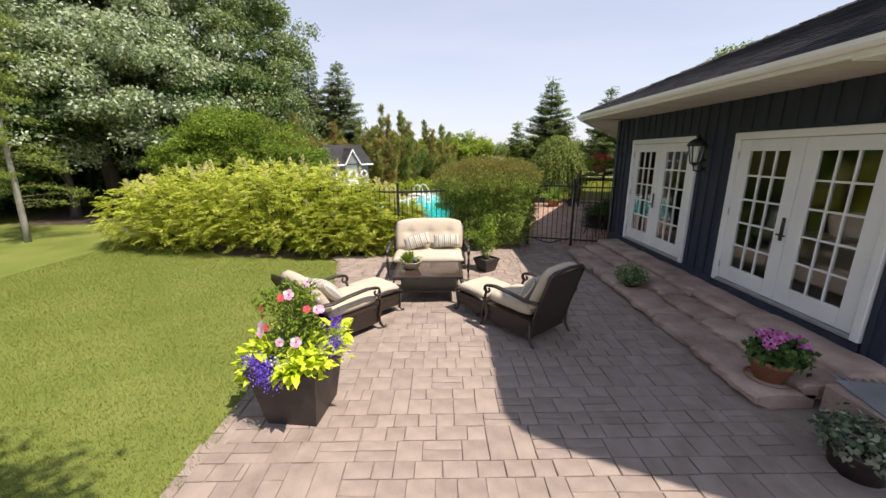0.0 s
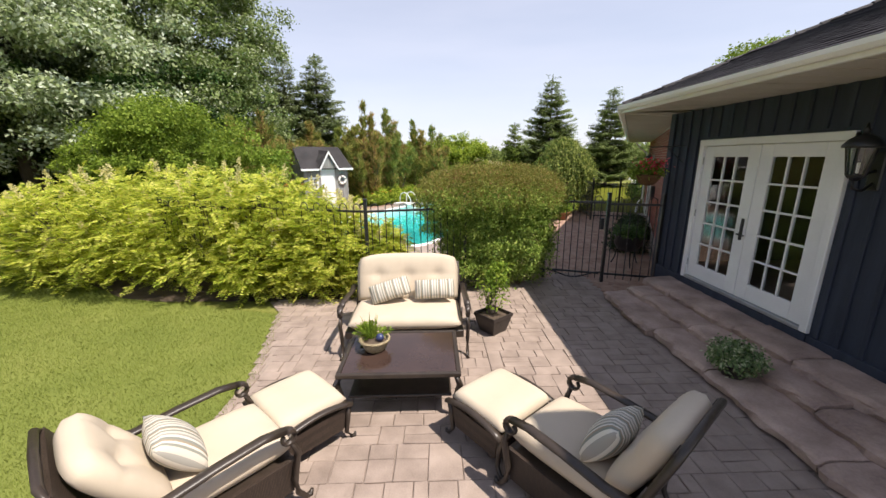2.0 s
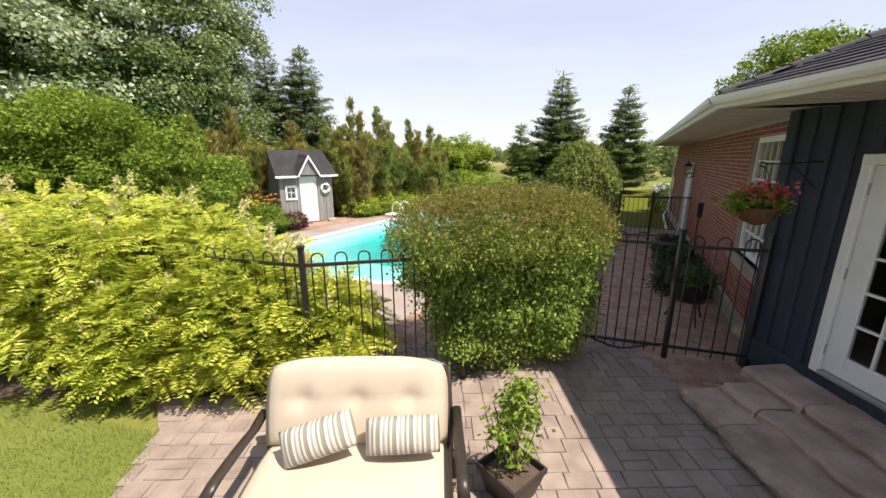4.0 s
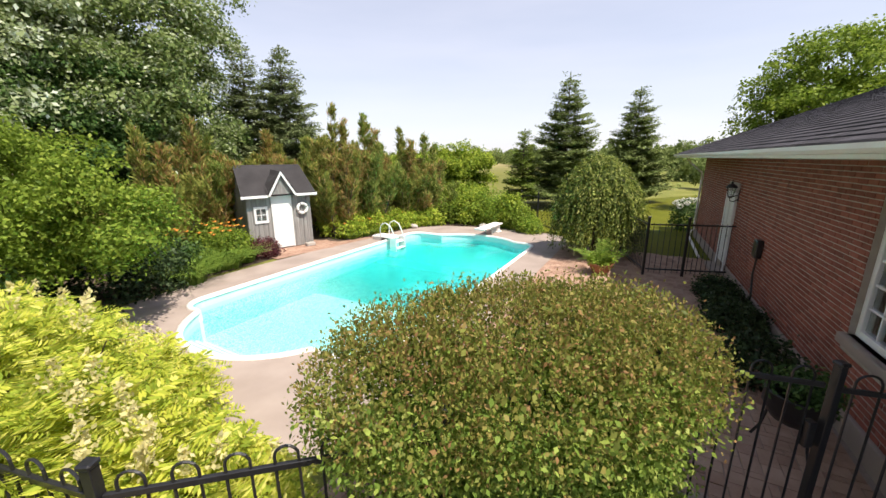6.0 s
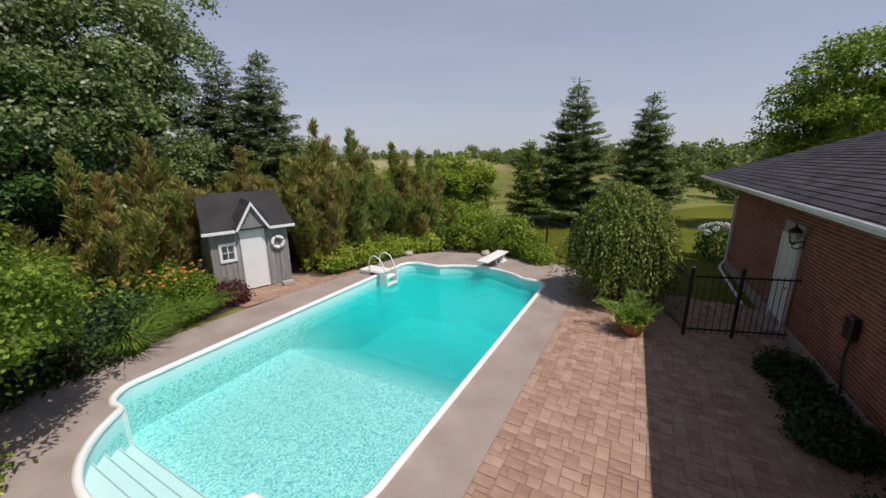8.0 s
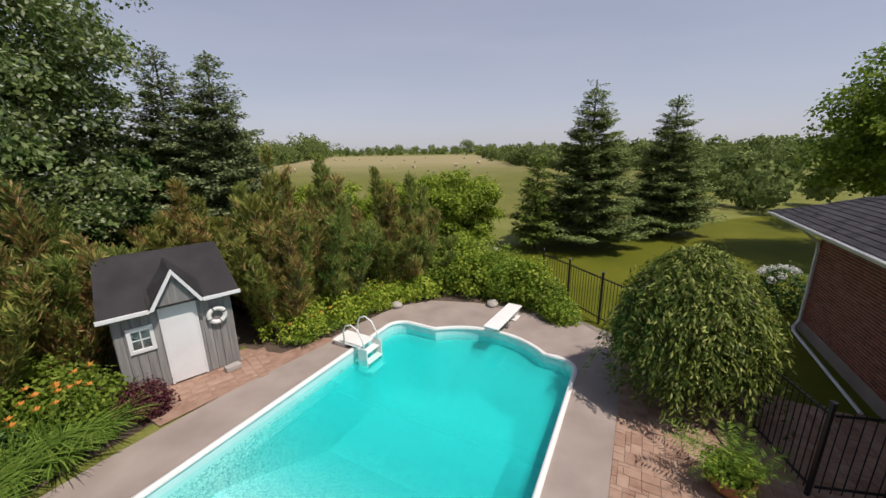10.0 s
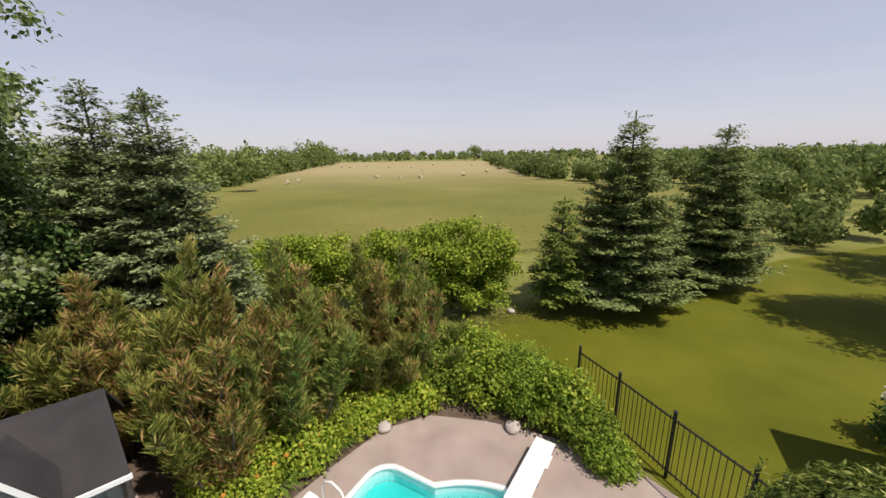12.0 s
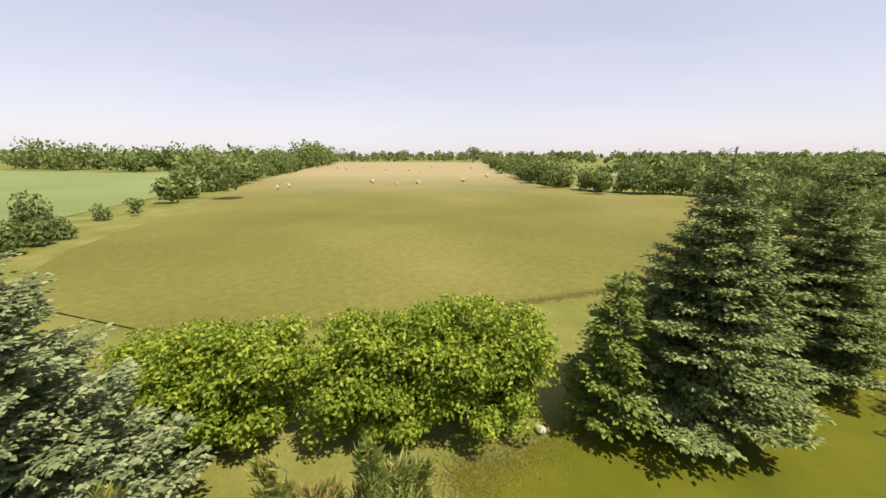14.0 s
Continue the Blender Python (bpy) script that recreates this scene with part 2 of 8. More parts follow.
def still_water(name, tint, gloss=True):
    """Clear tinted water: what lies below shows through, the sky mirrors in it at a slant."""
    m, n, l, b = nodes_of(name)
    n.remove(b)
    t = n.new("ShaderNodeBsdfTransparent")
    t.inputs["Color"].default_value = (*tint, 1)
    out = n["Material Output"].inputs["Surface"]
    if not gloss:
        l.new(t.outputs[0], out)
        return m
    g = n.new("ShaderNodeBsdfGlossy")
    g.name = "gloss"
    g.inputs["Roughness"].default_value = 0.04
    f = n.new("ShaderNodeFresnel")
    f.name = "fresnel"
    f.inputs["IOR"].default_value = 1.33
    mx = n.new("ShaderNodeMixShader")
    l.new(f.outputs[0], mx.inputs[0])
    l.new(t.outputs[0], mx.inputs[1])
    l.new(g.outputs[0], mx.inputs[2])
    l.new(mx.outputs[0], out)
    return m


WATER = still_water("pool_water", (0.86, 0.985, 0.98))
DEEP = still_water("deep_pool_water", (0.3, 0.93, 0.95), False)
dn_, dl_ = DEEP.node_tree.nodes, DEEP.node_tree.links
sc_ = dn_.new("ShaderNodeBsdfDiffuse")
sc_.inputs["Color"].default_value = (0.015, 0.82, 0.82, 1)
mx_ = dn_.new("ShaderNodeMixShader")
mx_.inputs[0].default_value = 0.2
dl_.new(dn_["Transparent BSDF"].outputs[0], mx_.inputs[1])
dl_.new(sc_.outputs[0], mx_.inputs[2])
dl_.new(mx_.outputs[0], dn_["Material Output"].inputs["Surface"])
# the water over the sloping floor deepens northwards
dc_ = dn_.new("ShaderNodeTexCoord")
ds_ = dn_.new("ShaderNodeSeparateXYZ")
dl_.new(dc_.outputs["Object"], ds_.inputs[0])
dr_ = dn_.new("ShaderNodeMapRange")
dr_.inputs["From Min"].default_value, dr_.inputs["From Max"].default_value = -1.0, 1.8
dl_.new(ds_.outputs[1], dr_.inputs["Value"])
dk_ = dn_.new("ShaderNodeMix")
dk_.data_type = "RGBA"
dk_.inputs[6].default_value, dk_.inputs[7].default_value = (0.96, 0.998, 0.996, 1), (0.42, 0.97, 0.97, 1)
dl_.new(dr_.outputs[0], dk_.inputs[0])
dl_.new(dk_.outputs[2], dn_["Transparent BSDF"].inputs["Color"])
dm_ = dn_.new("ShaderNodeMath")
dm_.operation = "MULTIPLY"
dm_.inputs[1].default_value = 0.34
dl_.new(dr_.outputs[0], dm_.inputs[0])
dl_.new(dm_.outputs[0], mx_.inputs[0])
STRAW = surf("straw_bale", (0.38, 0.32, 0.19), (0.56, 0.48, 0.31), 3, 0.95, 0.8, 30)
# wall colour darkened to stand in for the dimness of rooms behind glass
DARK_ROOM = surf("darkened_room_paint", (0.05, 0.046, 0.042), (0.1, 0.092, 0.085), 1, 0.9, 0.1, 20)
TAN = surf("tan_cloth", (0.35, 0.25, 0.16), (0.5, 0.38, 0.26), 3, 0.95, 0.2, 100)
GREY_METAL = surf("grey_metal", (0.28, 0.29, 0.3), (0.45, 0.46, 0.47), 4, 0.45, 0.1, 60, metal=0.5)
BOULDER = surf("boulder", (0.28, 0.25, 0.22), (0.5, 0.46, 0.42), 4, 0.9, 0.9, 40)

# ---- building blocks ----


def mesh_of(name, verts, faces, mat, smooth=False):
    me = bpy.data.meshes.new(name)
    me.from_pydata([tuple(v) for v in verts], [], faces)
    me.materials.append(mat)
    if smooth:
        me.polygons.foreach_set("use_smooth", [True] * len(me.polygons))
    me.update()
    return me


def quads_mesh(name, V, mat, k=4):
    """A mesh of loose faces of k corners from an array (n, k, 3)."""
    V = np.asarray(V, dtype=np.float32)
    n = V.shape[0]
    me = bpy.data.meshes.new(name)
    me.vertices.add(n * k)
    me.vertices.foreach_set("co", V.reshape(-1))
    me.loops.add(n * k)
    me.loops.foreach_set("vertex_index", np.arange(n * k, dtype=np.int32))
    me.polygons.add(n)
    me.polygons.foreach_set("loop_start", np.arange(0, n * k, k, dtype=np.int32))
    me.polygons.foreach_set("loop_total", np.full(n, k, dtype=np.int32))
    me.materials.append(mat)
    me.update(calc_edges=True)
    return me


def thing(name, label, category, m=None, kind="", group=""):
    ob = new(name)
    ob.empty_display_size = 0.2
    if m is not None:
        ob.matrix_basis = m
    return tagged(ob, label, category, group, kind)


def hang(name, me, parent, label="", m=None):
    """A mesh as an object under a thing or a part."""
    ob = new(name, me)
    ob.parent = parent
    if m is not None:
        ob.matrix_basis = m
    if label:
        ob["label"] = label
    return ob


def part(name, bm, mat, parent, label="", smooth=False, m=None):
    me = bpy.data.meshes.new(name)
    bmesh.ops.recalc_face_normals(bm, faces=bm.faces)
    bm.to_mesh(me)
    bm.free()
    me.materials.append(mat)
    if smooth:
        me.polygons.foreach_set("use_smooth", [True] * len(me.polygons))
    return hang(name, me, parent, label, m)


def structure(name, bm, mat, label, category):
    me = bpy.data.meshes.new(name)
    bmesh.ops.recalc_face_normals(bm, faces=bm.faces)
    bm.to_mesh(me)
    bm.free()
    me.materials.append(mat)
    return tagged(new(name, me), label, category, kind="structure")


def block(bm, x0, x1, y0, y1, z0, z1, bevel=0.0, m=None, seg=1):
    r = bmesh.ops.create_cube(bm, size=1)
    vs = r["verts"]
    bmesh.ops.scale(bm, vec=(x1 - x0, y1 - y0, z1 - z0), verts=vs)
    bmesh.ops.translate(bm, vec=((x0 + x1) / 2, (y0 + y1) / 2, (z0 + z1) / 2), verts=vs)
    if bevel:
        es = list({e for v in vs for e in v.link_edges})
        r = bmesh.ops.bevel(bm, geom=es, offset=bevel, segments=seg, affect="EDGES", profile=0.5)
        vs = list({v for f in r["faces"] for v in f.verts} | {v for v in vs if v.is_valid})
    if m is not None:
        bmesh.ops.transform(bm, matrix=m, verts=vs)
    return vs


def rod(bm, a, b, r0, r1=None, seg=8):
    """A round bar from a to b."""
    a, b = Vector(a), Vector(b)
    d = b - a
    r = bmesh.ops.create_cone(bm, cap_ends=True, segments=seg, radius1=r0, radius2=r0 if r1 is None else r1, depth=d.length)
    q = d.to_track_quat("Z", "Y").to_matrix().to_4x4()
    bmesh.ops.transform(bm, matrix=Matrix.Translation((a + b) / 2) @ q, verts=r["verts"])
    return r["verts"]


def tube(bm, pts, r, seg=6, close=False):
    """A bent bar through points; r may be a list."""
    pts = [Vector(p) for p in pts]
    n = len(pts)
    rs = [r] * n if not isinstance(r, (list, tuple)) else list(r)
    rings = []
    up = Vector((0.13, 0.21, 0.97))
    for i, p in enumerate(pts):
        d = (pts[(i + 1) % n] - pts[i - 1]) if close else (pts[min(i + 1, n - 1)] - pts[max(i - 1, 0)])
        d.normalize()
        s = d.cross(up)
        if s.length < 1e-3:
            s = d.cross(Vector((1, 0, 0)))
        s.normalize()
        t = s.cross(d)
        rings.append([bm.verts.new(p + rs[i] * (math.cos(2 * math.pi * k / seg) * s + math.sin(2 * math.pi * k / seg) * t)) for k in range(seg)])
    for i in range(n if close else n - 1):
        a, b = rings[i], rings[(i + 1) % n]
        for k in range(seg):
            bm.faces.new((a[k], a[(k + 1) % seg], b[(k + 1) % seg], b[k]))
    if not close:
        bm.faces.new(rings[0][::-1])
        bm.faces.new(rings[-1])


def poly_slab(bm, pts, z0, z1):
    """A prism over a plan outline."""
    lo = [bm.verts.new((x, y, z0)) for x, y in pts]
    hi = [bm.verts.new((x, y, z1)) for x, y in pts]
    n = len(pts)
    bm.faces.new(lo[::-1])
    bm.faces.new(hi)
    for i in range(n):
        bm.faces.new((lo[i], lo[(i + 1) % n], hi[(i + 1) % n], hi[i]))


def lathe(bm, prof, seg=24, m=None):
    """A turned body from (radius, height) pairs."""
    rings = []
    for r, z in prof:
        rings.append([bm.verts.new((r * math.cos(2 * math.pi * k / seg), r * math.sin(2 * math.pi * k / seg), z)) for k in range(seg)])
    for a, b in zip(rings, rings[1:]):
        for k in range(seg):
            bm.faces.new((a[k], a[(k + 1) % seg], b[(k + 1) % seg], b[k]))
    bm.faces.new(rings[0][::-1])
    bm.faces.new(rings[-1])
    if m is not None:
        bmesh.ops.transform(bm, matrix=m, verts=[v for r in rings for v in r])


# ---- plan ----
# the blue wing stands along x = WALL_X; the brick wing and the pool lie turned
WALL_X = 7.27
U = Vector((math.sin(radians(28)), math.cos(radians(28)), 0))
N_OUT = Vector((-math.cos(radians(28)), math.sin(radians(28)), 0))
BRICK_0 = Vector((7.42, 5.02, 0))
BRICK_LEN = 13.5
POOL_M = pose(2.9, 13.17, 0, 0, 0, -30)

# ---- ground ----
bm = bmesh.new()
# one sheet to the horizon, open only where the pool lies


def pool_line(grow=0.0, step=0.16):
    """The pool's outline in its own frame: a rectangle with round corners and a swelling at each end."""
    hw, hl, hn, r, rs_, bw, bh, bn, bnh = 2.5 + grow, 4.5 + grow, 4.34 + grow, 0.45 + grow, 0.75 + grow, 1.58, 0.92, 1.47, 0.58
    pts = []

    def arc(cx, cy, rad, a0, a1, n):
        for i in range(n + 1):
            a = radians(a0 + (a1 - a0) * i / n)
            pts.append((cx + rad * math.cos(a), cy + rad * math.sin(a)))

    rad = (bw * bw + bh * bh) / (2 * bh)
    half = math.degrees(math.asin(bw / rad))
    rad_n = (bn * bn + bnh * bnh) / (2 * bnh)
    half_n = math.degrees(math.asin(bn / rad_n))
    arc(hw - r, hn - r, r, 0, 90, 6)
    arc(0.28, hn + bnh - grow - rad_n, rad_n + grow, 90 - half_n, 90 + half_n, 16)
    arc(-hw + r, hn - r, r, 90, 180, 6)
    arc(-hw + r, -hl + r, r, 180, 270, 6)
    arc(-0.25, -hl - bh + grow + rad, rad + grow, 270 - half, 270 + half, 16)
    arc(hw - rs_, -hl + rs_, rs_, 270, 360, 8)
    return pts


def to_world(m, pts):
    return [tuple((m @ Vector((x, y, 0)))[:2]) for x, y in pts]


def sheet_with_hole(outer, hole, z):
    bm = bmesh.new()
    es = []
    for ring in (outer, hole):
        vs = [bm.verts.new((x, y, z)) for x, y in ring]
        es += [bm.edges.new((vs[i], vs[(i + 1) % len(vs)])) for i in range(len(vs))]
    bmesh.ops.triangle_fill(bm, use_beauty=True, use_dissolve=False, edges=es)
    for f in bm.faces:
        if f.normal.z < 0:
            f.normal_flip()
    return bm


HOLE = to_world(POOL_M, pool_line(0.0))
bm = sheet_with_hole([(-3000, -3000), (3000, -3000), (3000, 3000), (-3000, 3000)], HOLE, -0.03)
ground = structure("ground", bm, ROUGH_GRASS, "rough grassland reaching to the horizon", "ground")


def flat(name, pts, z, mat, label, category):
    bm = bmesh.new()
    vs = [bm.verts.new((x, y, z)) for x, y in pts]
    bm.faces.new(vs)
    if bm.faces[:][0].normal.z < 0:
        bm.faces[:][0].normal_flip()
    me = bpy.data.meshes.new(name)
    bm.to_mesh(me)
    bm.free()
    me.materials.append(mat)
    return tagged(new(name, me), label, category, kind="structure")


flat("lawn_west", [(-14, -14), (1.3, -14), (1.3, -1.5), (1.38, 2.4), (1.0, 4.1), (-2, 4.9), (-5.6, 7.2), (-9, 9.3), (-14, 9.3)], -0.012, LAWN, "mown green lawn beside the patio", "lawn")
LAWN_N = grassy("back_lawn_grass", (0.07, 0.082, 0.005), (0.102, 0.112, 0.007), (0.15, 0.145, 0.014), 0.35, 50)
flat("lawn_north", [(7.6, 19.5), (8.6, 17.2), (9.3, 15), (9.3, 12.2), (11.4, 12.2), (34, 12), (34, 35), (25, 32.5), (17, 29), (10, 27.2), (6, 24.6), (4.5, 24.3), (5.8, 21.5)], -0.014, LAWN_N, "mown green lawn behind the pool fence", "lawn")
flat("hay_field", [(-9, 32.1), (2.3, 32.9), (14.4, 36.8), (26, 44), (52, 83), (40, 88), (32, 103), (32, 125), (37, 200), (58, 450), (-112, 450), (-49, 128), (-32, 72), (-25.5, 46), (-20, 36)], 0.05, HAY, "cut hay field, pale green and straw coloured", "field")
flat("field_west", [(-42, 62), (-56, 128), (-80, 240), (-110, 235), (-140, 185), (-330, 250), (-300, 60), (-60, 45)], 0.04, MEADOW, "green crop field behind a hedgerow", "field")
flat("field_east", [(66, 130), (75, 200), (260, 330), (330, 200), (130, 120)], 0.04, MEADOW, "pale green field beyond the hedgerow", "field")
flat("bed_west", [(-6, 7.0), (-1.9, 4.75), (2.1, 4.6), (2.35, 5.2), (1.6, 6.2), (-0.6, 8.0), (-3.2, 9.9), (-2.2, 12.4), (-1.0, 14.6), (-0.9, 17), (0.25, 16.0), (1.5, 16.8), (2.6, 18.0), (4.6, 18.8), (6.2, 18.5), (8.0, 17.4), (8.3, 18.6), (6.6, 21.4), (1, 21.8), (-8, 22.2), (-14, 14), (-12, 9)], -0.02, SOIL, "dark soil of the planting beds round the pool", "flower bed")

# ---- pool ----
pool = thing("swimming_pool", "in-ground pool with rounded ends and turquoise water", "swimming pool", POOL_M, kind="structure")
m_, n_, l_, b_ = nodes_of("pool_liner")
co = n_.new("ShaderNodeTexCoord")
vo = n_.new("ShaderNodeTexVoronoi")
vo.inputs["Scale"].default_value = 46
l_.new(co.outputs["Object"], vo.inputs["Vector"])
rp = n_.new("ShaderNodeValToRGB")
rp.color_ramp.elements.new(0.5)
for e, (p, c) in zip(rp.color_ramp.elements, ((0.0, (0.03, 0.28, 0.35)), (0.35, (0.28, 0.64, 0.65)), (0.7, (0.52, 0.82, 0.78)))):
    e.position, e.color = p, (*c, 1)
l_.new(vo.outputs["Color"], rp.inputs["Fac"])
l_.new(rp.outputs["Color"], b_.inputs["Base Color"])
b_.inputs["Roughness"].default_value = 0.5
LINER = m_
LINER_PLAIN = surf("liner_band", (0.42, 0.72, 0.72), (0.55, 0.82, 0.81), 2, 0.5, 0.05, 30)
STEP_WHITE = surf("pool_step_plastic", (0.6, 0.69, 0.69), (0.72, 0.78, 0.77), 2, 0.5, 0.05, 30)
STEP_GREY = surf("step_edge_strip", (0.3, 0.38, 0.39), (0.42, 0.5, 0.5), 4, 0.7, 0.2, 60)
line = pool_line(0.0)


def pool_depth(y):
    if y < -1.0:
        return -0.9
    if y < 1.4:
        return -0.9 - (y + 1.0) / 2.4 * 1.2
    return -2.1


bm = bmesh.new()
top = [bm.verts.new((x, y, 0.0)) for x, y in line]
mid = [bm.verts.new((x, y, -0.3)) for x, y in line]
for i in range(len(line)):
    bm.faces.new((top[i], top[(i + 1) % len(line)], mid[(i + 1) % len(line)], mid[i]))
part("liner_band", bm, LINER_PLAIN, pool, "plain pale turquoise liner band")
bm = bmesh.new()
mid = [bm.verts.new((x, y, -0.3)) for x, y in line]
low = [bm.verts.new((x, y, -2.3)) for x, y in line]
for i in range(len(line)):
    bm.faces.new((mid[i], mid[(i + 1) % len(line)], low[(i + 1) % len(line)], low[i]))
part("liner_wall", bm, LINER, pool)
bm = bmesh.new()
ys = [-5.6, -1.0, 1.4, 5.6]
rows = [[bm.verts.new((x, y, pool_depth(y))) for x in (-2.7, 2.7)] for y in ys]
for a, b in zip(rows, rows[1:]):
    bm.faces.new((a[0], a[1], b[1], b[0]))
part("pool_floor", bm, LINER, pool, "mottled turquoise liner floor sloping to the deep end")
# white coping
bm = bmesh.new()
inn, out = pool_line(-0.025), pool_line(0.07)
rings = [[bm.verts.new((x, y, z)) for x, y in ring] for ring, z in ((inn, -0.03), (inn, 0.03), (pool_line(0.0), 0.045), (out, 0.035), (out, -0.02))]
for a, b in zip(rings, rings[1:]):
    for i in range(len(a)):
        bm.faces.new((a[i], a[(i + 1) % len(a)], b[(i + 1) % len(a)], b[i]))
part("coping", bm, PLASTIC, pool, "white rounded coping edge", smooth=True)
# entry steps in the south swelling
for k, z in enumerate((-0.225, -0.36, -0.5, -0.64)):
    bm = bmesh.new()
    d = -5.1 + 0.205 * k
    c = math.asin(min(1.0, (-4.48 - d) / 0.93))
    a0, a1 = math.pi + c, 2 * math.pi - c
    pts = [(-0.25 + 1.57 * math.cos(a0 + (a1 - a0) * i / 16), -4.48 + 0.93 * math.sin(a0 + (a1 - a0) * i / 16)) for i in range(17)]
    poly_slab(bm, pts, -0.89, z)
    step = part("step", bm, STEP_WHITE, pool, "moulded white entry step")
    bm = bmesh.new()
    block(bm, pts[0][0] + 0.02, pts[-1][0] - 0.02, d - 0.026, d - 0.012, z, z + 0.006)
    part("nosing", bm, STEP_GREY, step, "grey ribbed edge strip")
bm = bmesh.new()
shell = [(-0.25 + 1.555 * math.cos(math.pi * (1 + i / 24)), -4.48 + 0.915 * math.sin(math.pi * (1 + i / 24))) for i in range(25)]
rings = [[bm.verts.new((x, y, z)) for x, y in shell] for z in (0.0, -1.0)]
for i in range(24):
    bm.faces.new((rings[0][i], rings[0][i + 1], rings[1][i + 1], rings[1][i]))
part("step_shell", bm, STEP_WHITE, pool, "moulded white wall round the entry steps")
bm = bmesh.new()
ring = [bm.verts.new((x, y, -0.2)) for x, y in pool_line(-0.005)]
es = [bm.edges.new((ring[i], ring[(i + 1) % len(ring)])) for i in range(len(ring))]
bmesh.ops.triangle_fill(bm, use_beauty=True, use_dissolve=False, edges=es)
for f in bm.faces:
    if f.normal.z < 0:
        f.normal_flip()
me = bpy.data.meshes.new("water")
bm.to_mesh(me)
bm.free()
me.materials.append(WATER)
hang("water", me, pool, "clear rippled turquoise water")
# the deeper water takes more of the red out of the light, layer by layer
for z0, grow in ((-0.36, -0.012), (-0.62, -0.016)):
    bm = bmesh.new()
    ring = [bm.verts.new((x, y, z0)) for x, y in pool_line(grow) if y > -4.3]
    bmesh.ops.triangle_fill(bm, use_beauty=True, use_dissolve=False, edges=[bm.edges.new((ring[i], ring[(i + 1) % len(ring)])) for i in range(len(ring))])
    me = bpy.data.meshes.new("deep_water")
    bm.to_mesh(me)
    bm.free()
    me.materials.append(DEEP)
    hang("deep_water", me, pool, "deeper bluish water")
wnt = WATER.node_tree
nz = wnt.nodes.new("ShaderNodeTexNoise")
nz.inputs["Scale"].default_value, nz.inputs["Detail"].default_value = 5.0, 4
tc = wnt.nodes.new("ShaderNodeTexCoord")
wnt.links.new(tc.outputs["Object"], nz.inputs["Vector"])
bp = wnt.nodes.new("ShaderNodeBump")
bp.inputs["Strength"].default_value, bp.inputs["Distance"].default_value = 0.25, 0.04
wnt.links.new(nz.outputs["Fac"], bp.inputs["Height"])
wnt.links.new(bp.outputs[0], wnt.nodes["gloss"].inputs["Normal"])
wnt.links.new(bp.outputs[0], wnt.nodes["fresnel"].inputs["Normal"])

# ---- pool deck: concrete band ----
outer = [(3.42, -5.9), (3.42, 5.2), (3.1, 6.2), (1.9, 6.75), (0.4, 6.7), (-1.0, 6.5), (-2.3, 6.05), (-3.05, 5.1), (-3.3, 3.8), (-3.6, 1.5), (-3.8, -2.0), (-3.8, -3.5), (-3.5, -5.4), (-2.6, -6.6), (-0.5, -7.1), (1.8, -7.0)]
bm = sheet_with_hole(to_world(POOL_M, outer), HOLE, 0.0)
deck = structure("pool_deck", bm, CONCRETE, "grey-brown broom-finished concrete band round the pool", "pool deck")

# ---- house ----
EAVE_Z = 3.05
PITCH = 0.40


def wall_with_openings(bm, length, height, depth, holes, m):
    """A wall along local x from 0 to length, its face at y = 0 and its body behind; holes (x0, x1, z0, z1)."""
    xs = sorted({0, length, *[h[0] for h in holes], *[h[1] for h in holes]})
    for a, b in zip(xs, xs[1:]):
        spans = sorted((h[2], h[3]) for h in holes if h[0] <= a + 1e-6 and h[1] >= b - 1e-6)
        z = 0.0
        for z0, z1 in spans:
            if z0 > z:
                block(bm, a, b, 0, depth, z, z0, m=m)
            z = z1
        if z < height:
            block(bm, a, b, 0, depth, z, height, m=m)


# blue wing: local x runs from the north corner southwards, local y goes into the house
BLUE_M = Matrix.Translation((WALL_X, 5.12, 0)) @ pose(0, 0, 0, 0, 0, -90)
BLUE_LEN = 5.72
DOORS = [(0.76, 2.79), (3.52, 5.52)]
DZ0, DZ1 = 0.445, 2.495
bm = bmesh.new()
wall_with_openings(bm, BLUE_LEN, 3.02, 0.2, [(a, b, DZ0, DZ1) for a, b in DOORS], BLUE_M)
blue_wall = structure("wall_blue", bm, BLUE_WOOD, "blue-grey board and batten wall with two pairs of glazed doors", "wall")
rng = random.Random(4)
x = 0.02
k = 0
while x < BLUE_LEN - 0.03:
    w = 0.045
    if not any(a - 0.05 < x < b + 0.02 for a, b in DOORS):
        spans = [(0.16, 3.0)]
    else:
        spans = [(DZ1 + 0.04, 3.0)]
    for z0, z1 in spans:
        bm = bmesh.new()
        block(bm, x, x + w, -0.022, 0.0, z0, z1, 0.004, BLUE_M)
        part("batten", bm, BLUE_WOOD, blue_wall)
    x += 0.205 + rng.uniform(-0.012, 0.012)
for a, b in ((0.0, DOORS[0][0]), (DOORS[0][0], DOORS[0][1]), (DOORS[0][1], DOORS[1][0]), (DOORS[1][0], DOORS[1][1])):
    bm = bmesh.new()
    block(bm, a + 0.004, b - 0.004, -0.035, -0.001, 0.14, DZ0 - 0.01, 0.005, BLUE_M)
    part("skirt_board", bm, BLUE_WOOD, blue_wall)
bm = bmesh.new()
block(bm, -0.03, 0.09, -0.03, 0.0, 0.0, 3.0, 0.006, BLUE_M)
part("corner_board", bm, BLUE_WOOD, blue_wall)


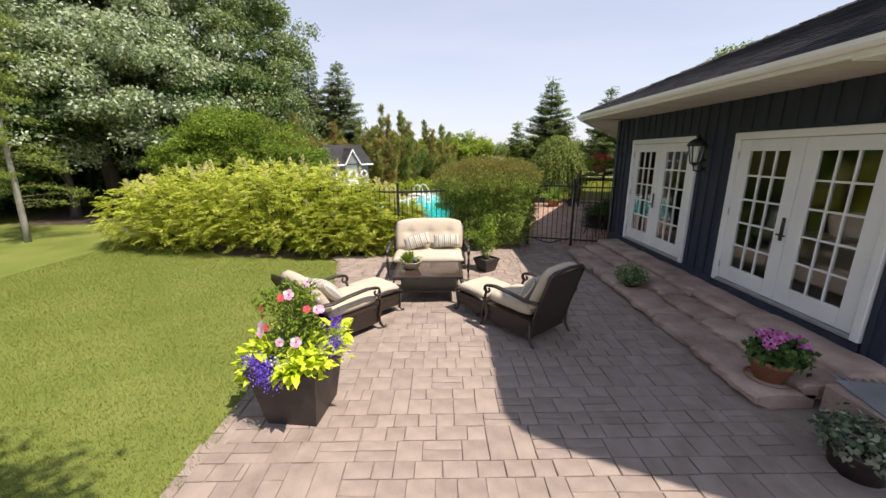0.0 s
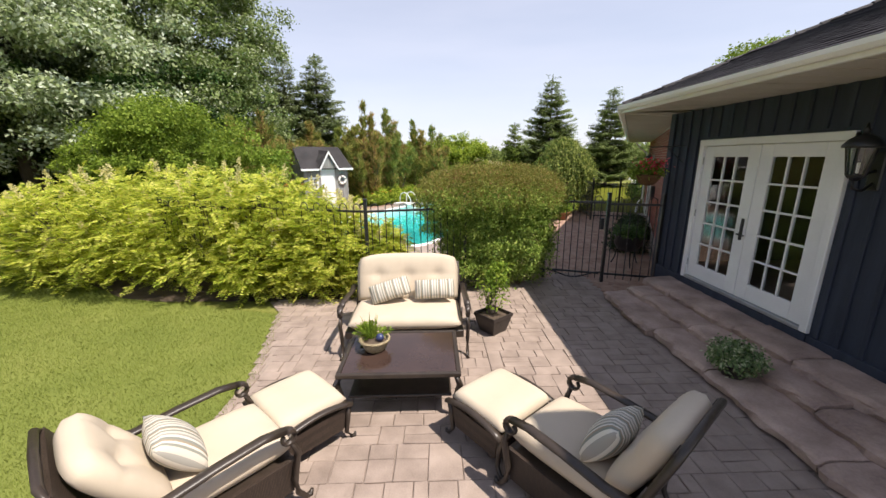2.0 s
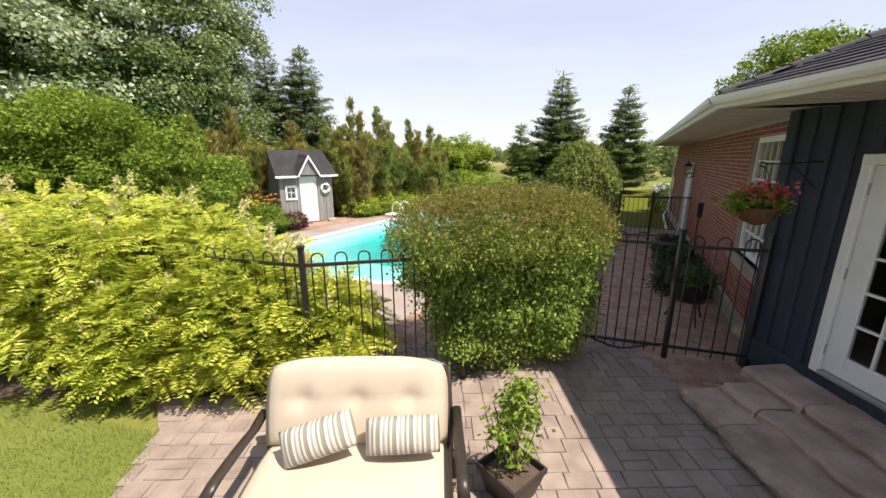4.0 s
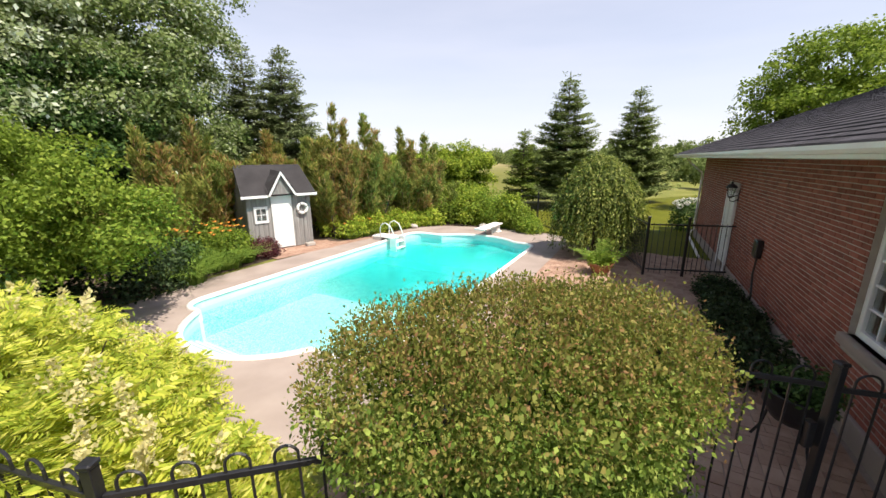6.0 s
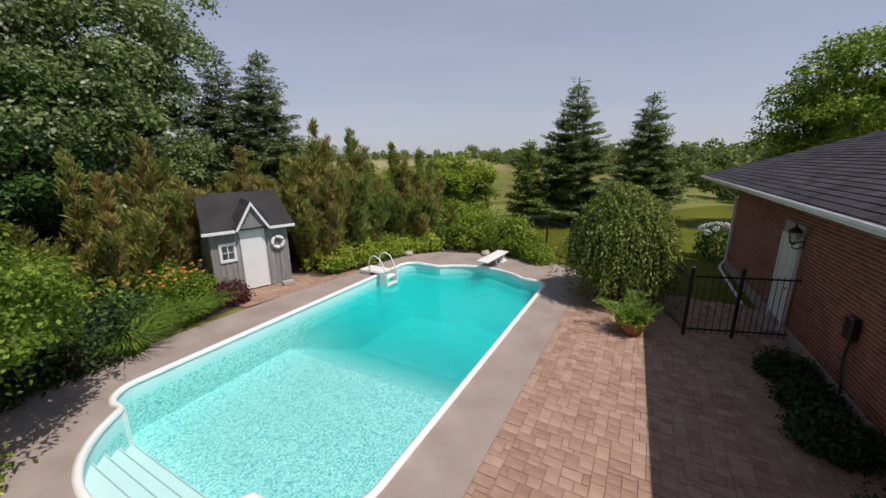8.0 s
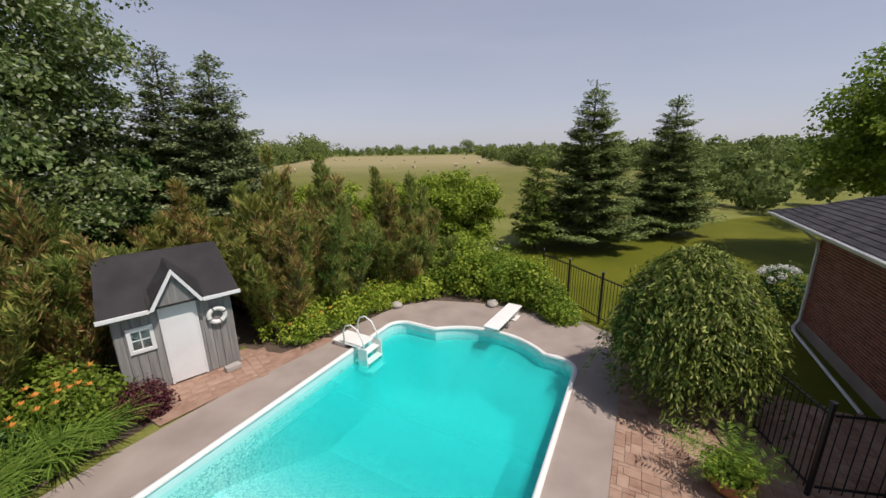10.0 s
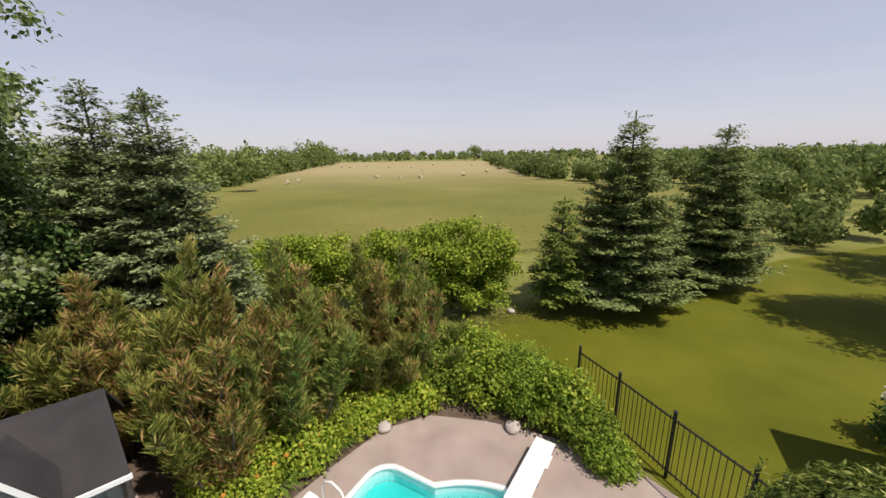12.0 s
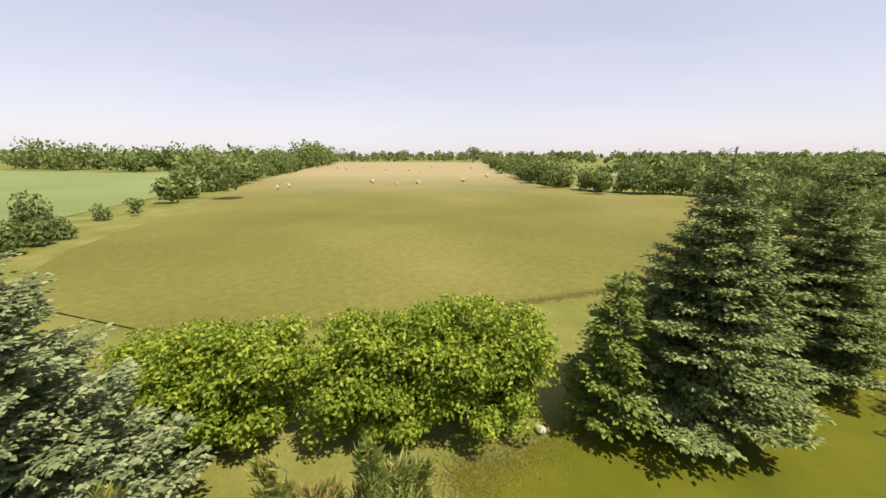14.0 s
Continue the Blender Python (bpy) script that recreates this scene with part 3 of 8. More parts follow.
def french_door(name, a, b, handle_left):
    """A pair of white doors, each with three by five panes, in a white frame."""
    d = thing(name, "pair of white glazed french doors with fifteen panes each", "door", BLUE_M, kind="structure")
    t = 0.085
    bm = bmesh.new()
    block(bm, a, a + t, -0.045, 0.1, DZ0, DZ1, 0.008)
    block(bm, b - t, b, -0.045, 0.1, DZ0, DZ1, 0.008)
    block(bm, a - 0.0, b, -0.05, 0.1, DZ1 - t, DZ1 + 0.004, 0.008)
    part("frame", bm, WHITE, d)
    bm = bmesh.new()
    block(bm, a + t, b - t, -0.05, 0.12, DZ0, DZ0 + 0.045, 0.006)
    part("threshold", bm, GREY_METAL, d, "grey metal threshold")
    mid = (a + b) / 2
    for side, (x0, x1) in enumerate(((a + t + 0.004, mid - 0.003), (mid + 0.003, b - t - 0.004))):
        z0, z1 = DZ0 + 0.05, DZ1 - t - 0.004
        st, rt, rb = 0.168, 0.145, 0.205
        gx0, gx1, gz0, gz1 = x0 + st, x1 - st, z0 + rb, z1 - rt
        bm = bmesh.new()
        block(bm, x0, gx0, -0.01, 0.035, z0, z1, 0.004)
        block(bm, gx1, x1, -0.01, 0.035, z0, z1, 0.004)
        block(bm, gx0, gx1, -0.01, 0.035, z0, gz0, 0.004)
        block(bm, gx0, gx1, -0.01, 0.035, gz1, z1, 0.004)
        leaf = part("door_leaf", bm, WHITE, d, "white painted door leaf")
        bm = bmesh.new()
        for i in (1, 2):
            xx = gx0 + (gx1 - gx0) * i / 3
            block(bm, xx - 0.011, xx + 0.011, -0.006, 0.03, gz0, gz1, 0.003)
        for i in (1, 2, 3, 4):
            zz = gz0 + (gz1 - gz0) * i / 5
            block(bm, gx0, gx1, -0.008, 0.032, zz - 0.011, zz + 0.011, 0.003)
        part("glazing_bars", bm, WHITE, leaf)
        for i in range(3):
            for j in range(5):
                bm = bmesh.new()
                block(bm, gx0 + (gx1 - gx0) * i / 3 + 0.002, gx0 + (gx1 - gx0) * (i + 1) / 3 - 0.002, 0.008, 0.014, gz0 + (gz1 - gz0) * j / 5 + 0.002, gz0 + (gz1 - gz0) * (j + 1) / 5 - 0.002)
                p = part("pane", bm, GLASS, leaf)
                p.visible_shadow = False
        if side == handle_left:
            hx = x1 - 0.06 if side == 0 else x0 + 0.06
            bm = bmesh.new()
            block(bm, hx - 0.025, hx + 0.025, -0.024, -0.008, 1.22, 1.5, 0.008)
            tube(bm, [(hx, -0.02, 1.3), (hx, -0.07, 1.3), (hx + 0.04, -0.075, 1.3), (hx + 0.11, -0.072, 1.3)], 0.011)
            part("handle", bm, BLACK_METAL, leaf, "black lever handle on a long plate")
        for zz in (z0 + 0.2, (z0 + z1) / 2, z1 - 0.2):
            hx = x0 - 0.004 if side == 0 else x1 + 0.004
            bm = bmesh.new()
            rod(bm, (hx, -0.02, zz - 0.05), (hx, -0.02, zz + 0.05), 0.009)
            part("hinge", bm, GREY_METAL, leaf)
    return d


french_door("door_1", *DOORS[0], 0)
french_door("door_2", *DOORS[1], 0)

# room behind the doors
bm = bmesh.new()
block(bm, 7.5, 12.0, -0.6, 5.6, 0.2, 0.3)
structure("floor", bm, TAN, "dim floor of the room behind the doors", "floor")
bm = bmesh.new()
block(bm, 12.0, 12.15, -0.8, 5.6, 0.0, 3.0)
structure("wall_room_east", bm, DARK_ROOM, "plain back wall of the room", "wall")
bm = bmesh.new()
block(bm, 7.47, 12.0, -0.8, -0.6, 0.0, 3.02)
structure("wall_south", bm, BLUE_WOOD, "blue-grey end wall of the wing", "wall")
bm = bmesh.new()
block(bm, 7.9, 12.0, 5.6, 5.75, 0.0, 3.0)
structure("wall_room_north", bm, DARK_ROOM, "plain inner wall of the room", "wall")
bm = bmesh.new()
block(bm, 7.3, 12.2, -0.9, 5.4, 3.02, 3.1)
structure("ceiling", bm, WHITE, "white ceiling of the room", "ceiling")
# a sofa seen dimly through the glass
sofa = thing("sofa", "tan sofa standing inside behind the glazed doors", "sofa", pose(8.9, 1.0, 0.3, 0, 0, 90))
bm = bmesh.new()
block(bm, -0.9, 0.9, -0.42, 0.42, 0.08, 0.42, 0.05, seg=2)
part("seat", bm, TAN, sofa)
bm = bmesh.new()
block(bm, -0.9, 0.9, 0.25, 0.48, 0.4, 0.85, 0.06, seg=2)
part("backrest", bm, TAN, sofa)
for s in (-1, 1):
    bm = bmesh.new()
    block(bm, s * 0.98 - 0.11, s * 0.98 + 0.11, -0.42, 0.48, 0.0, 0.6, 0.05, seg=2)
    part("armrest", bm, TAN, sofa)

# ---- brick wing ----
BRICK_M = Matrix.Translation(BRICK_0) @ pose(0, 0, 0, 0, 0, 90 - 28)
# local x runs north along the wall, local y = +: out of the house to the pool side
WIN = (0.5, 2.2, 1.0, 2.76)
bm = bmesh.new()
flip = Matrix.Diagonal((1, -1, 1, 1))
wall_with_openings(bm, BRICK_LEN, 3.0, 0.22, [WIN], BRICK_M @ flip)
brick_wall = structure("wall_brick", bm, MORTAR, "long red brick wall with pale mortar joints", "wall")
bm = bmesh.new()
block(bm, 0, BRICK_LEN + 0.1, -0.3, 0.045, -0.05, 0.26, 0.01, BRICK_M)
part("footing", bm, CONCRETE, brick_wall, "grey concrete foundation strip")
bm = bmesh.new()
block(bm, BRICK_LEN - 0.22, BRICK_LEN, -9.0, -0.22, 0, 3.0, m=BRICK_M)
structure("wall_north", bm, BRICK, "red brick end wall", "wall")
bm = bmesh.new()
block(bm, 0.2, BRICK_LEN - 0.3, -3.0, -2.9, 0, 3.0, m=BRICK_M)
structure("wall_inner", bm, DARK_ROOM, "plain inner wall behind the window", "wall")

# window in the brick wall
win = thing("window_1", "large white window with small square panes and a concrete sill", "window", BRICK_M, kind="structure")
x0, x1, z0, z1 = WIN
bm = bmesh.new()
f = 0.08
block(bm, x0, x0 + f, -0.16, -0.06, z0, z1, 0.006)
block(bm, x1 - f, x1, -0.16, -0.06, z0, z1, 0.006)
block(bm, x0 + f, x1 - f, -0.16, -0.06, z1 - f, z1, 0.006)
block(bm, x0 + f, x1 - f, -0.16, -0.06, z0, z0 + f, 0.006)
part("window_frame", bm, WHITE, win)
bm = bmesh.new()
for i in range(1, 6):
    xx = x0 + f + (x1 - x0 - 2 * f) * i / 6
    block(bm, xx - 0.012, xx + 0.012, -0.13, -0.08, z0 + f, z1 - f, 0.003)
for j in range(1, 6):
    zz = z0 + f + (z1 - z0 - 2 * f) * j / 6
    block(bm, x0 + f, x1 - f, -0.128, -0.078, zz - 0.012, zz + 0.012, 0.003)
part("glazing_bars", bm, WHITE, win)
for i in range(6):
    for j in range(6):
        bm = bmesh.new()
        px, pz = (x1 - x0 - 2 * f) / 6, (z1 - z0 - 2 * f) / 6
        block(bm, x0 + f + px * i + 0.002, x0 + f + px * (i + 1) - 0.002, -0.108, -0.102, z0 + f + pz * j + 0.002, z0 + f + pz * (j + 1) - 0.002)
        part("pane", bm, GLASS, win).visible_shadow = False
bm = bmesh.new()
block(bm, x0 - 0.06, x1 + 0.06, -0.15, 0.07, z0 - 0.12, z0, 0.012)
part("window_sill", bm, CONCRETE, win, "grey concrete sill")

# ---- roof: two slopes meeting in a hip over the bend ----
EC = Vector((6.3, 4.92, 0))
S_END = -1.35
nrm_b = Vector((math.cos(radians(28)), -math.sin(radians(28)), 0))
HIP = (Vector((0, -1, 0)) + Vector((U.x, U.y, 0))).normalized()
RUN = 6.2


def roof_z(p, which):
    d = (p - EC).dot(Vector((1, 0, 0)) if which == "blue" else nrm_b)
    return EAVE_Z + PITCH * d


def pt(p, which, lift=0.0):
    return (p.x, p.y, roof_z(p, which) + lift)


hip_top = EC + HIP * (RUN / HIP.dot(Vector((1, 0, 0))))
s_eave = Vector((6.3, S_END, 0))
s_top = Vector((6.3 + RUN, S_END + RUN * 0.9, 0))
n_eave = EC + U * 14.65
n_top = n_eave + nrm_b * RUN - U * RUN * 0.92
roof = thing("roof", "dark grey asphalt shingle roof over both wings", "roof", kind="structure")
bm = bmesh.new()


def slab(bm, corners, which, th=0.1):
    a = [bm.verts.new(pt(c, which)) for c in corners]
    b = [bm.verts.new(pt(c, which, -th)) for c in corners]
    bm.faces.new(a)
    bm.faces.new(b[::-1])
    for i in range(len(a)):
        bm.faces.new((a[i], b[i], b[(i + 1) % len(a)], a[(i + 1) % len(a)]))


slab(bm, [EC, s_eave, s_top, hip_top], "blue")
slab(bm, [EC, hip_top, n_top, n_eave], "brick")
# far slopes closing the roof
far_s = Vector((6.3 + 2 * RUN, S_END, 0))
far_n = n_eave + nrm_b * 2 * RUN
tops = [bm.verts.new(pt(s_top, "blue")), bm.verts.new(pt(hip_top, "blue")), bm.verts.new(pt(n_top, "brick"))]
lows = [bm.verts.new((far_s.x, far_s.y, EAVE_Z)), bm.verts.new((hip_top.x + RUN, hip_top.y - 1, EAVE_Z)), bm.verts.new((far_n.x, far_n.y, EAVE_Z))]
bm.faces.new((tops[0], lows[0], lows[1], tops[1]))
bm.faces.new((tops[1], lows[1], lows[2], tops[2]))
e1 = bm.verts.new((s_eave.x, s_eave.y, EAVE_Z))
e2 = bm.verts.new((n_eave.x, n_eave.y, EAVE_Z))
bm.faces.new((e1, lows[0], tops[0]))
bm.faces.new((e2, tops[2], lows[2]))
part("roof_deck", bm, SHINGLE, roof)


def shingles(name, a, along, up_dir, which, length, courses, lim, first):
    """Courses of overlapping shingle tabs on one slope; lim(s, d) tells whether a tab lies on it."""
    r = random.Random(first)
    verts, faces = [], []
    slope = math.sqrt(1 + PITCH * PITCH)
    exp = 0.145
    for c in range(courses):
        d0 = c * exp / slope - 0.02
        d1 = d0 + (exp + 0.03) / slope
        s = -r.uniform(0, 0.3)
        while s < length:
            w = r.uniform(0.22, 0.34)
            if lim(s + w / 2, d0 + 0.05):
                lift = 0.004 + r.uniform(0, 0.003)
                p = [a + along * (s + 0.003) + up_dir * d0, a + along * (s + w - 0.003) + up_dir * d0, a + along * (s + w - 0.003) + up_dir * d1, a + along * (s + 0.003) + up_dir * d1]
                i = len(verts)
                verts += [pt(q, which, lift + (0.016 if j < 2 else 0.002)) for j, q in enumerate(p)]
                verts += [pt(q, which, 0.0) for q in p[:2]]
                faces += [(i, i + 1, i + 2, i + 3), (i + 4, i + 5, i + 1, i)]
            s += w
    me = mesh_of(name, verts, faces, SHINGLE_TAB)
    ob = hang(name, me, roof)
    ob["kind"] = "stuff"
    return ob


m_, n_, l_, b_ = nodes_of("shingle_tab")
geo = n_.new("ShaderNodeNewGeometry")
rp = n_.new("ShaderNodeValToRGB")
for e, (p, c) in zip(rp.color_ramp.elements, ((0.0, (0.026, 0.024, 0.028)), (1.0, (0.06, 0.056, 0.064)))):
    e.position, e.color = p, (*c, 1)
l_.new(geo.outputs["Random Per Island"], rp.inputs["Fac"])
l_.new(rp.outputs["Color"], b_.inputs["Base Color"])
b_.inputs["Roughness"].default_value = 0.92
b_.inputs["Specular IOR Level"].default_value = 0.25
nz = n_.new("ShaderNodeTexNoise")
nz.inputs["Scale"].default_value = 150
bp = n_.new("ShaderNodeBump")
bp.inputs["Strength"].default_value, bp.inputs["Distance"].default_value = 0.5, 0.006
tc = n_.new("ShaderNodeTexCoord")
l_.new(tc.outputs["Object"], nz.inputs["Vector"])
l_.new(nz.outputs["Fac"], bp.inputs["Height"])
l_.new(bp.outputs[0], b_.inputs["Normal"])
SHINGLE_TAB = m_
hip_s = HIP.dot(Vector((0, -1, 0))) / HIP.dot(Vector((1, 0, 0)))
blue_len = EC.y - S_END
shingles("shingle_courses", EC, Vector((0, -1, 0)), Vector((1, 0, 0)), "blue", blue_len, 45, lambda s, d: s > hip_s * d and s < blue_len - 0.9 * d, 1)
hip_b = HIP.dot(U) / HIP.dot(nrm_b)
shingles("shingle_courses", EC, U, nrm_b, "brick", 14.65, 45, lambda s, d: s > hip_b * d and s < 14.65 - 0.92 * d, 2)
# hip cap
bm = bmesh.new()
for i in range(24):
    a, b = EC + (hip_top - EC) * (i / 24), EC + (hip_top - EC) * ((i + 1.25) / 24)
    za, zb = roof_z(a, "blue"), roof_z(b, "blue")
    rod(bm, (a.x, a.y, za + 0.004), (b.x, b.y, zb - 0.012), 0.05, 0.048, 8)
part("hip_cap", bm, SHINGLE, roof)
# fascia, gutter, soffit for the two eaves and the south end
for nm, a, b, inward, which in (("blue", s_eave, EC, Vector((1, 0, 0)), "blue"), ("brick", EC, n_eave, nrm_b, "brick")):
    mid_d = (b - a).normalized()
    L = (b - a).length
    M = Matrix.Translation((a.x, a.y, 0)) @ mid_d.to_track_quat("X", "Z").to_matrix().to_4x4()
    s = 1 if (M.to_3x3() @ Vector((0, 1, 0))).dot(inward) > 0 else -1
    bm = bmesh.new()
    block(bm, 0, L, min(s * -0.012, s * 0.03), max(s * -0.012, s * 0.03), EAVE_Z - 0.12, EAVE_Z - 0.02, 0.004, M)
    part("fascia", bm, WHITE, roof, "white fascia board")
    bm = bmesh.new()
    prof = [(-0.005, -0.015), (-0.005, -0.07), (-0.03, -0.085), (-0.06, -0.08), (-0.085, -0.05), (-0.09, -0.012), (-0.08, -0.012), (-0.072, -0.045), (-0.03, -0.07), (-0.015, -0.025)]
    rings = [[bm.verts.new(M @ Vector((xx, s * yy, EAVE_Z + zz))) for yy, zz in prof] for xx in (0, L)]
    for i in range(len(prof)):
        j = (i + 1) % len(prof)
        bm.faces.new((rings[0][i], rings[0][j], rings[1][j], rings[1][i]))
    part("gutter", bm, WHITE, roof, "white metal gutter")
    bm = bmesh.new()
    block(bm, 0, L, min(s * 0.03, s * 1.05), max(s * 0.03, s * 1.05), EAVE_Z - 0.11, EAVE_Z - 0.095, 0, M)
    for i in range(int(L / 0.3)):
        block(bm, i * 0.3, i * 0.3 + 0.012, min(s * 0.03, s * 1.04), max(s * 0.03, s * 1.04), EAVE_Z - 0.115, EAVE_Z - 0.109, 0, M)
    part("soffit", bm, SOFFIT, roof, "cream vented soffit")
bm = bmesh.new()
block(bm, 6.3, 12.5, S_END - 0.01, S_END + 0.03, EAVE_Z - 0.17, EAVE_Z)
block(bm, 6.3, 12.5, S_END + 0.03, -0.6, EAVE_Z - 0.14, EAVE_Z - 0.12)
part("fascia", bm, WHITE, roof, "white fascia board")
# unseen high slab added to the south, shaped to cast the near patio's shadow
bm = bmesh.new()
poly_slab(bm, [(6.06, -0.35), (6.02, -2.42), (6.12, -2.64), (6.38, -2.82), (6.7, -2.98), (7.0, -3.12), (9.5, -4.3), (9.5, -0.35)], 5.2, 5.32)
shade_roof = structure("porch_roof", bm, SHINGLE, "unseen dark high slab added to cast the shadow on the patio", "roof")
# posts added out of view to carry the shading slab
for px, py in ((7.5, -2.9), (9.2, -3.8), (9.2, -1.6)):
    bm = bmesh.new()
    block(bm, px - 0.07, px + 0.07, py - 0.07, py + 0.07, 0, 5.2, 0.01)
    part("post", bm, WHITE, shade_roof)
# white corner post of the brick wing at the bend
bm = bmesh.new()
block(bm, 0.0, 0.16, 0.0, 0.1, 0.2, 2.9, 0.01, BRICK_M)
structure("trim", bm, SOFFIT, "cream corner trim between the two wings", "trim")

# ---- plants ----
R = np.random.default_rng(11)


def unit(a):
    return a / np.maximum(np.linalg.norm(a, axis=-1, keepdims=True), 1e-9)


def leaf_quads(P, D, Nn, L, W):
    """Diamond leaves: P base, D along, Nn face normal, L length, W width (arrays or numbers)."""
    D = unit(D)
    S = unit(np.cross(D, Nn))
    L = np.broadcast_to(np.asarray(L, float), (len(P),))[:, None]
    W = np.broadcast_to(np.asarray(W, float), (len(P),))[:, None]
    up = unit(np.cross(S, D))
    mid = P + D * L * 0.45 + up * L * 0.06
    return np.stack([P, mid + S * W / 2, P + D * L, mid - S * W / 2], 1)


def broad_leaves(P, D, Nn, L, W):
    """Pointed leaves of two halves, folded along the midrib and drooping at the tip."""
    D = unit(D)
    S = unit(np.cross(D, Nn))
    up = unit(np.cross(S, D))
    L = np.broadcast_to(np.asarray(L, float), (len(P),))[:, None]
    W = np.broadcast_to(np.asarray(W, float), (len(P),))[:, None]
    mid, tip = P + D * L * 0.5 + up * L * 0.05, P + D * L - up * L * 0.16
    out = []
    for s in (-1, 1):
        a = P + D * L * 0.22 + s * S * W * 0.46 + up * L * 0.1
        b = P + D * L * 0.62 + s * S * W * 0.36 + up * L * 0.06
        out += [np.stack([P, a, b, mid], 1), np.stack([mid, b, tip, tip * 0.98 + mid * 0.02], 1)]
    return np.concatenate(out)


def ball_dirs(n):
    return unit(R.normal(size=(n, 3)))


def crown_points(blobs, n, depth=0.35, floor=0.0):
    """Points spread through the outer shell of a set of ellipsoids (cx, cy, cz, rx, ry, rz), with outward normals."""
    blobs = np.asarray(blobs, float)
    area = (blobs[:, 3] * blobs[:, 4] + blobs[:, 3] * blobs[:, 5] + blobs[:, 4] * blobs[:, 5])
    pick = R.choice(len(blobs), size=n, p=area / area.sum())
    d = ball_dirs(n)
    r = 1.0 - depth * R.random(n) ** 1.6 + 0.05 * R.normal(size=n)
    b = blobs[pick]
    P = b[:, :3] + d * b[:, 3:] * r[:, None]
    Nn = unit(d / b[:, 3:])
    keep = P[:, 2] > floor
    for q in blobs:
        f = (((P - q[:3]) / q[3:]) ** 2).sum(1)
        keep &= f > (1 - depth) ** 2 * 0.8
    return P[keep], Nn[keep]


def bough_points(blobs, n):
    """Points all over many small blobs, thickest on their upper and outer sides."""
    pick = R.integers(0, len(blobs), n)
    d = ball_dirs(n)
    d[:, 2] = np.where(d[:, 2] < -0.2, -d[:, 2] * 0.5, d[:, 2])
    r = 1 - 0.35 * R.random(n) ** 2
    return blobs[pick, :3] + unit(d) * blobs[pick, 3:] * r[:, None], unit(d)


def leafy_cloud(blobs, clumps, per, size, clump_r, depth=0.4, flat=0.5, floor=0.05, aspect=0.55, bough=None):
    """Leaves in clumps over a set of blobs, or over the boughs of a crown (number, radius)."""
    C, Nn = crown_points(blobs, clumps, depth, floor) if bough is None else bough_points(boughs(blobs, *bough), clumps)
    n = len(C)
    C, Nn = np.repeat(C, per, 0), np.repeat(Nn, per, 0)
    off = R.normal(size=(n * per, 3)) * clump_r
    P = C + off
    face = unit(Nn * flat + R.normal(size=P.shape) * 0.55 + np.array([0, 0, 0.45]))
    D = unit(np.cross(face, R.normal(size=P.shape)) + np.array([0, 0, -0.2]))
    s = size * R.uniform(0.7, 1.3, len(P))
    ok = P[:, 2] > floor
    return leaf_quads(P, D, face, s, s * aspect)[ok]


def limbs(owner, bark, base, top, r0, blobs, n=8, seed=0):
    """A tapered trunk and limbs reaching into the crown."""
    bm = bmesh.new()
    r = random.Random(seed)
    base, top = Vector(base), Vector(top)
    pts = [base.lerp(top, i / 5) + Vector((r.uniform(-1, 1), r.uniform(-1, 1), 0)) * (0.04 * (top - base).length * (0 < i < 5) * 0.5) for i in range(6)]
    tube(bm, [tuple(p) for p in pts], [r0 * (1.25 if i == 0 else 1 - 0.8 * i / 5) for i in range(6)], 8)
    part("trunk", bm, bark, owner, smooth=True)
    for i in range(n):
        bm = bmesh.new()
        f = r.uniform(0.35, 0.9)
        a = base.lerp(top, f)
        q = blobs[r.randrange(len(blobs))]
        b = Vector(q[:3]) + Vector((r.uniform(-1, 1) * q[3], r.uniform(-1, 1) * q[4], r.uniform(-0.4, 0.6) * q[5])) * 0.7
        m = a.lerp(b, 0.5) + Vector((0, 0, 0.08 * (b - a).length))
        tube(bm, [tuple(a), tuple(m), tuple(b)], [r0 * 0.42 * (1.1 - f), r0 * 0.25 * (1.1 - f), r0 * 0.06], 5)
        part("limb", bm, bark, owner, smooth=True)


def boughs(blobs, n, r, flat=0.6):
    """Small blobs spread over the shells of big ones: the leaf masses of single boughs."""
    P, _ = crown_points(blobs, int(n * 1.3), 0.55, 0.2)
    rr = r * R.uniform(0.6, 1.3, len(P))
    return np.concatenate([P, np.stack([rr, rr, rr * flat], 1)], 1)


def tree(name, label, x, y, blobs, mat, clumps, per, size, clump_r, trunk_r=0.2, top=None, bark=None, depth=0.45, flat=0.4, nlimb=8, seed=0, aspect=0.6, category="tree", bough=None):
    """blobs relative to the foot."""
    t = thing(name, label, category, pose(x, y, 0))
    topz = top or max(b[2] for b in blobs)
    limbs(t, bark or BARK, (0, 0, -0.1), (blobs[0][0] * 0.5, blobs[0][1] * 0.5, topz), trunk_r, blobs, nlimb, seed)
    V = leafy_cloud(blobs, clumps, per, size, clump_r, depth, flat, 0.1, aspect, bough)
    hang("crown", quads_mesh("crown", V, mat), t)
    return t


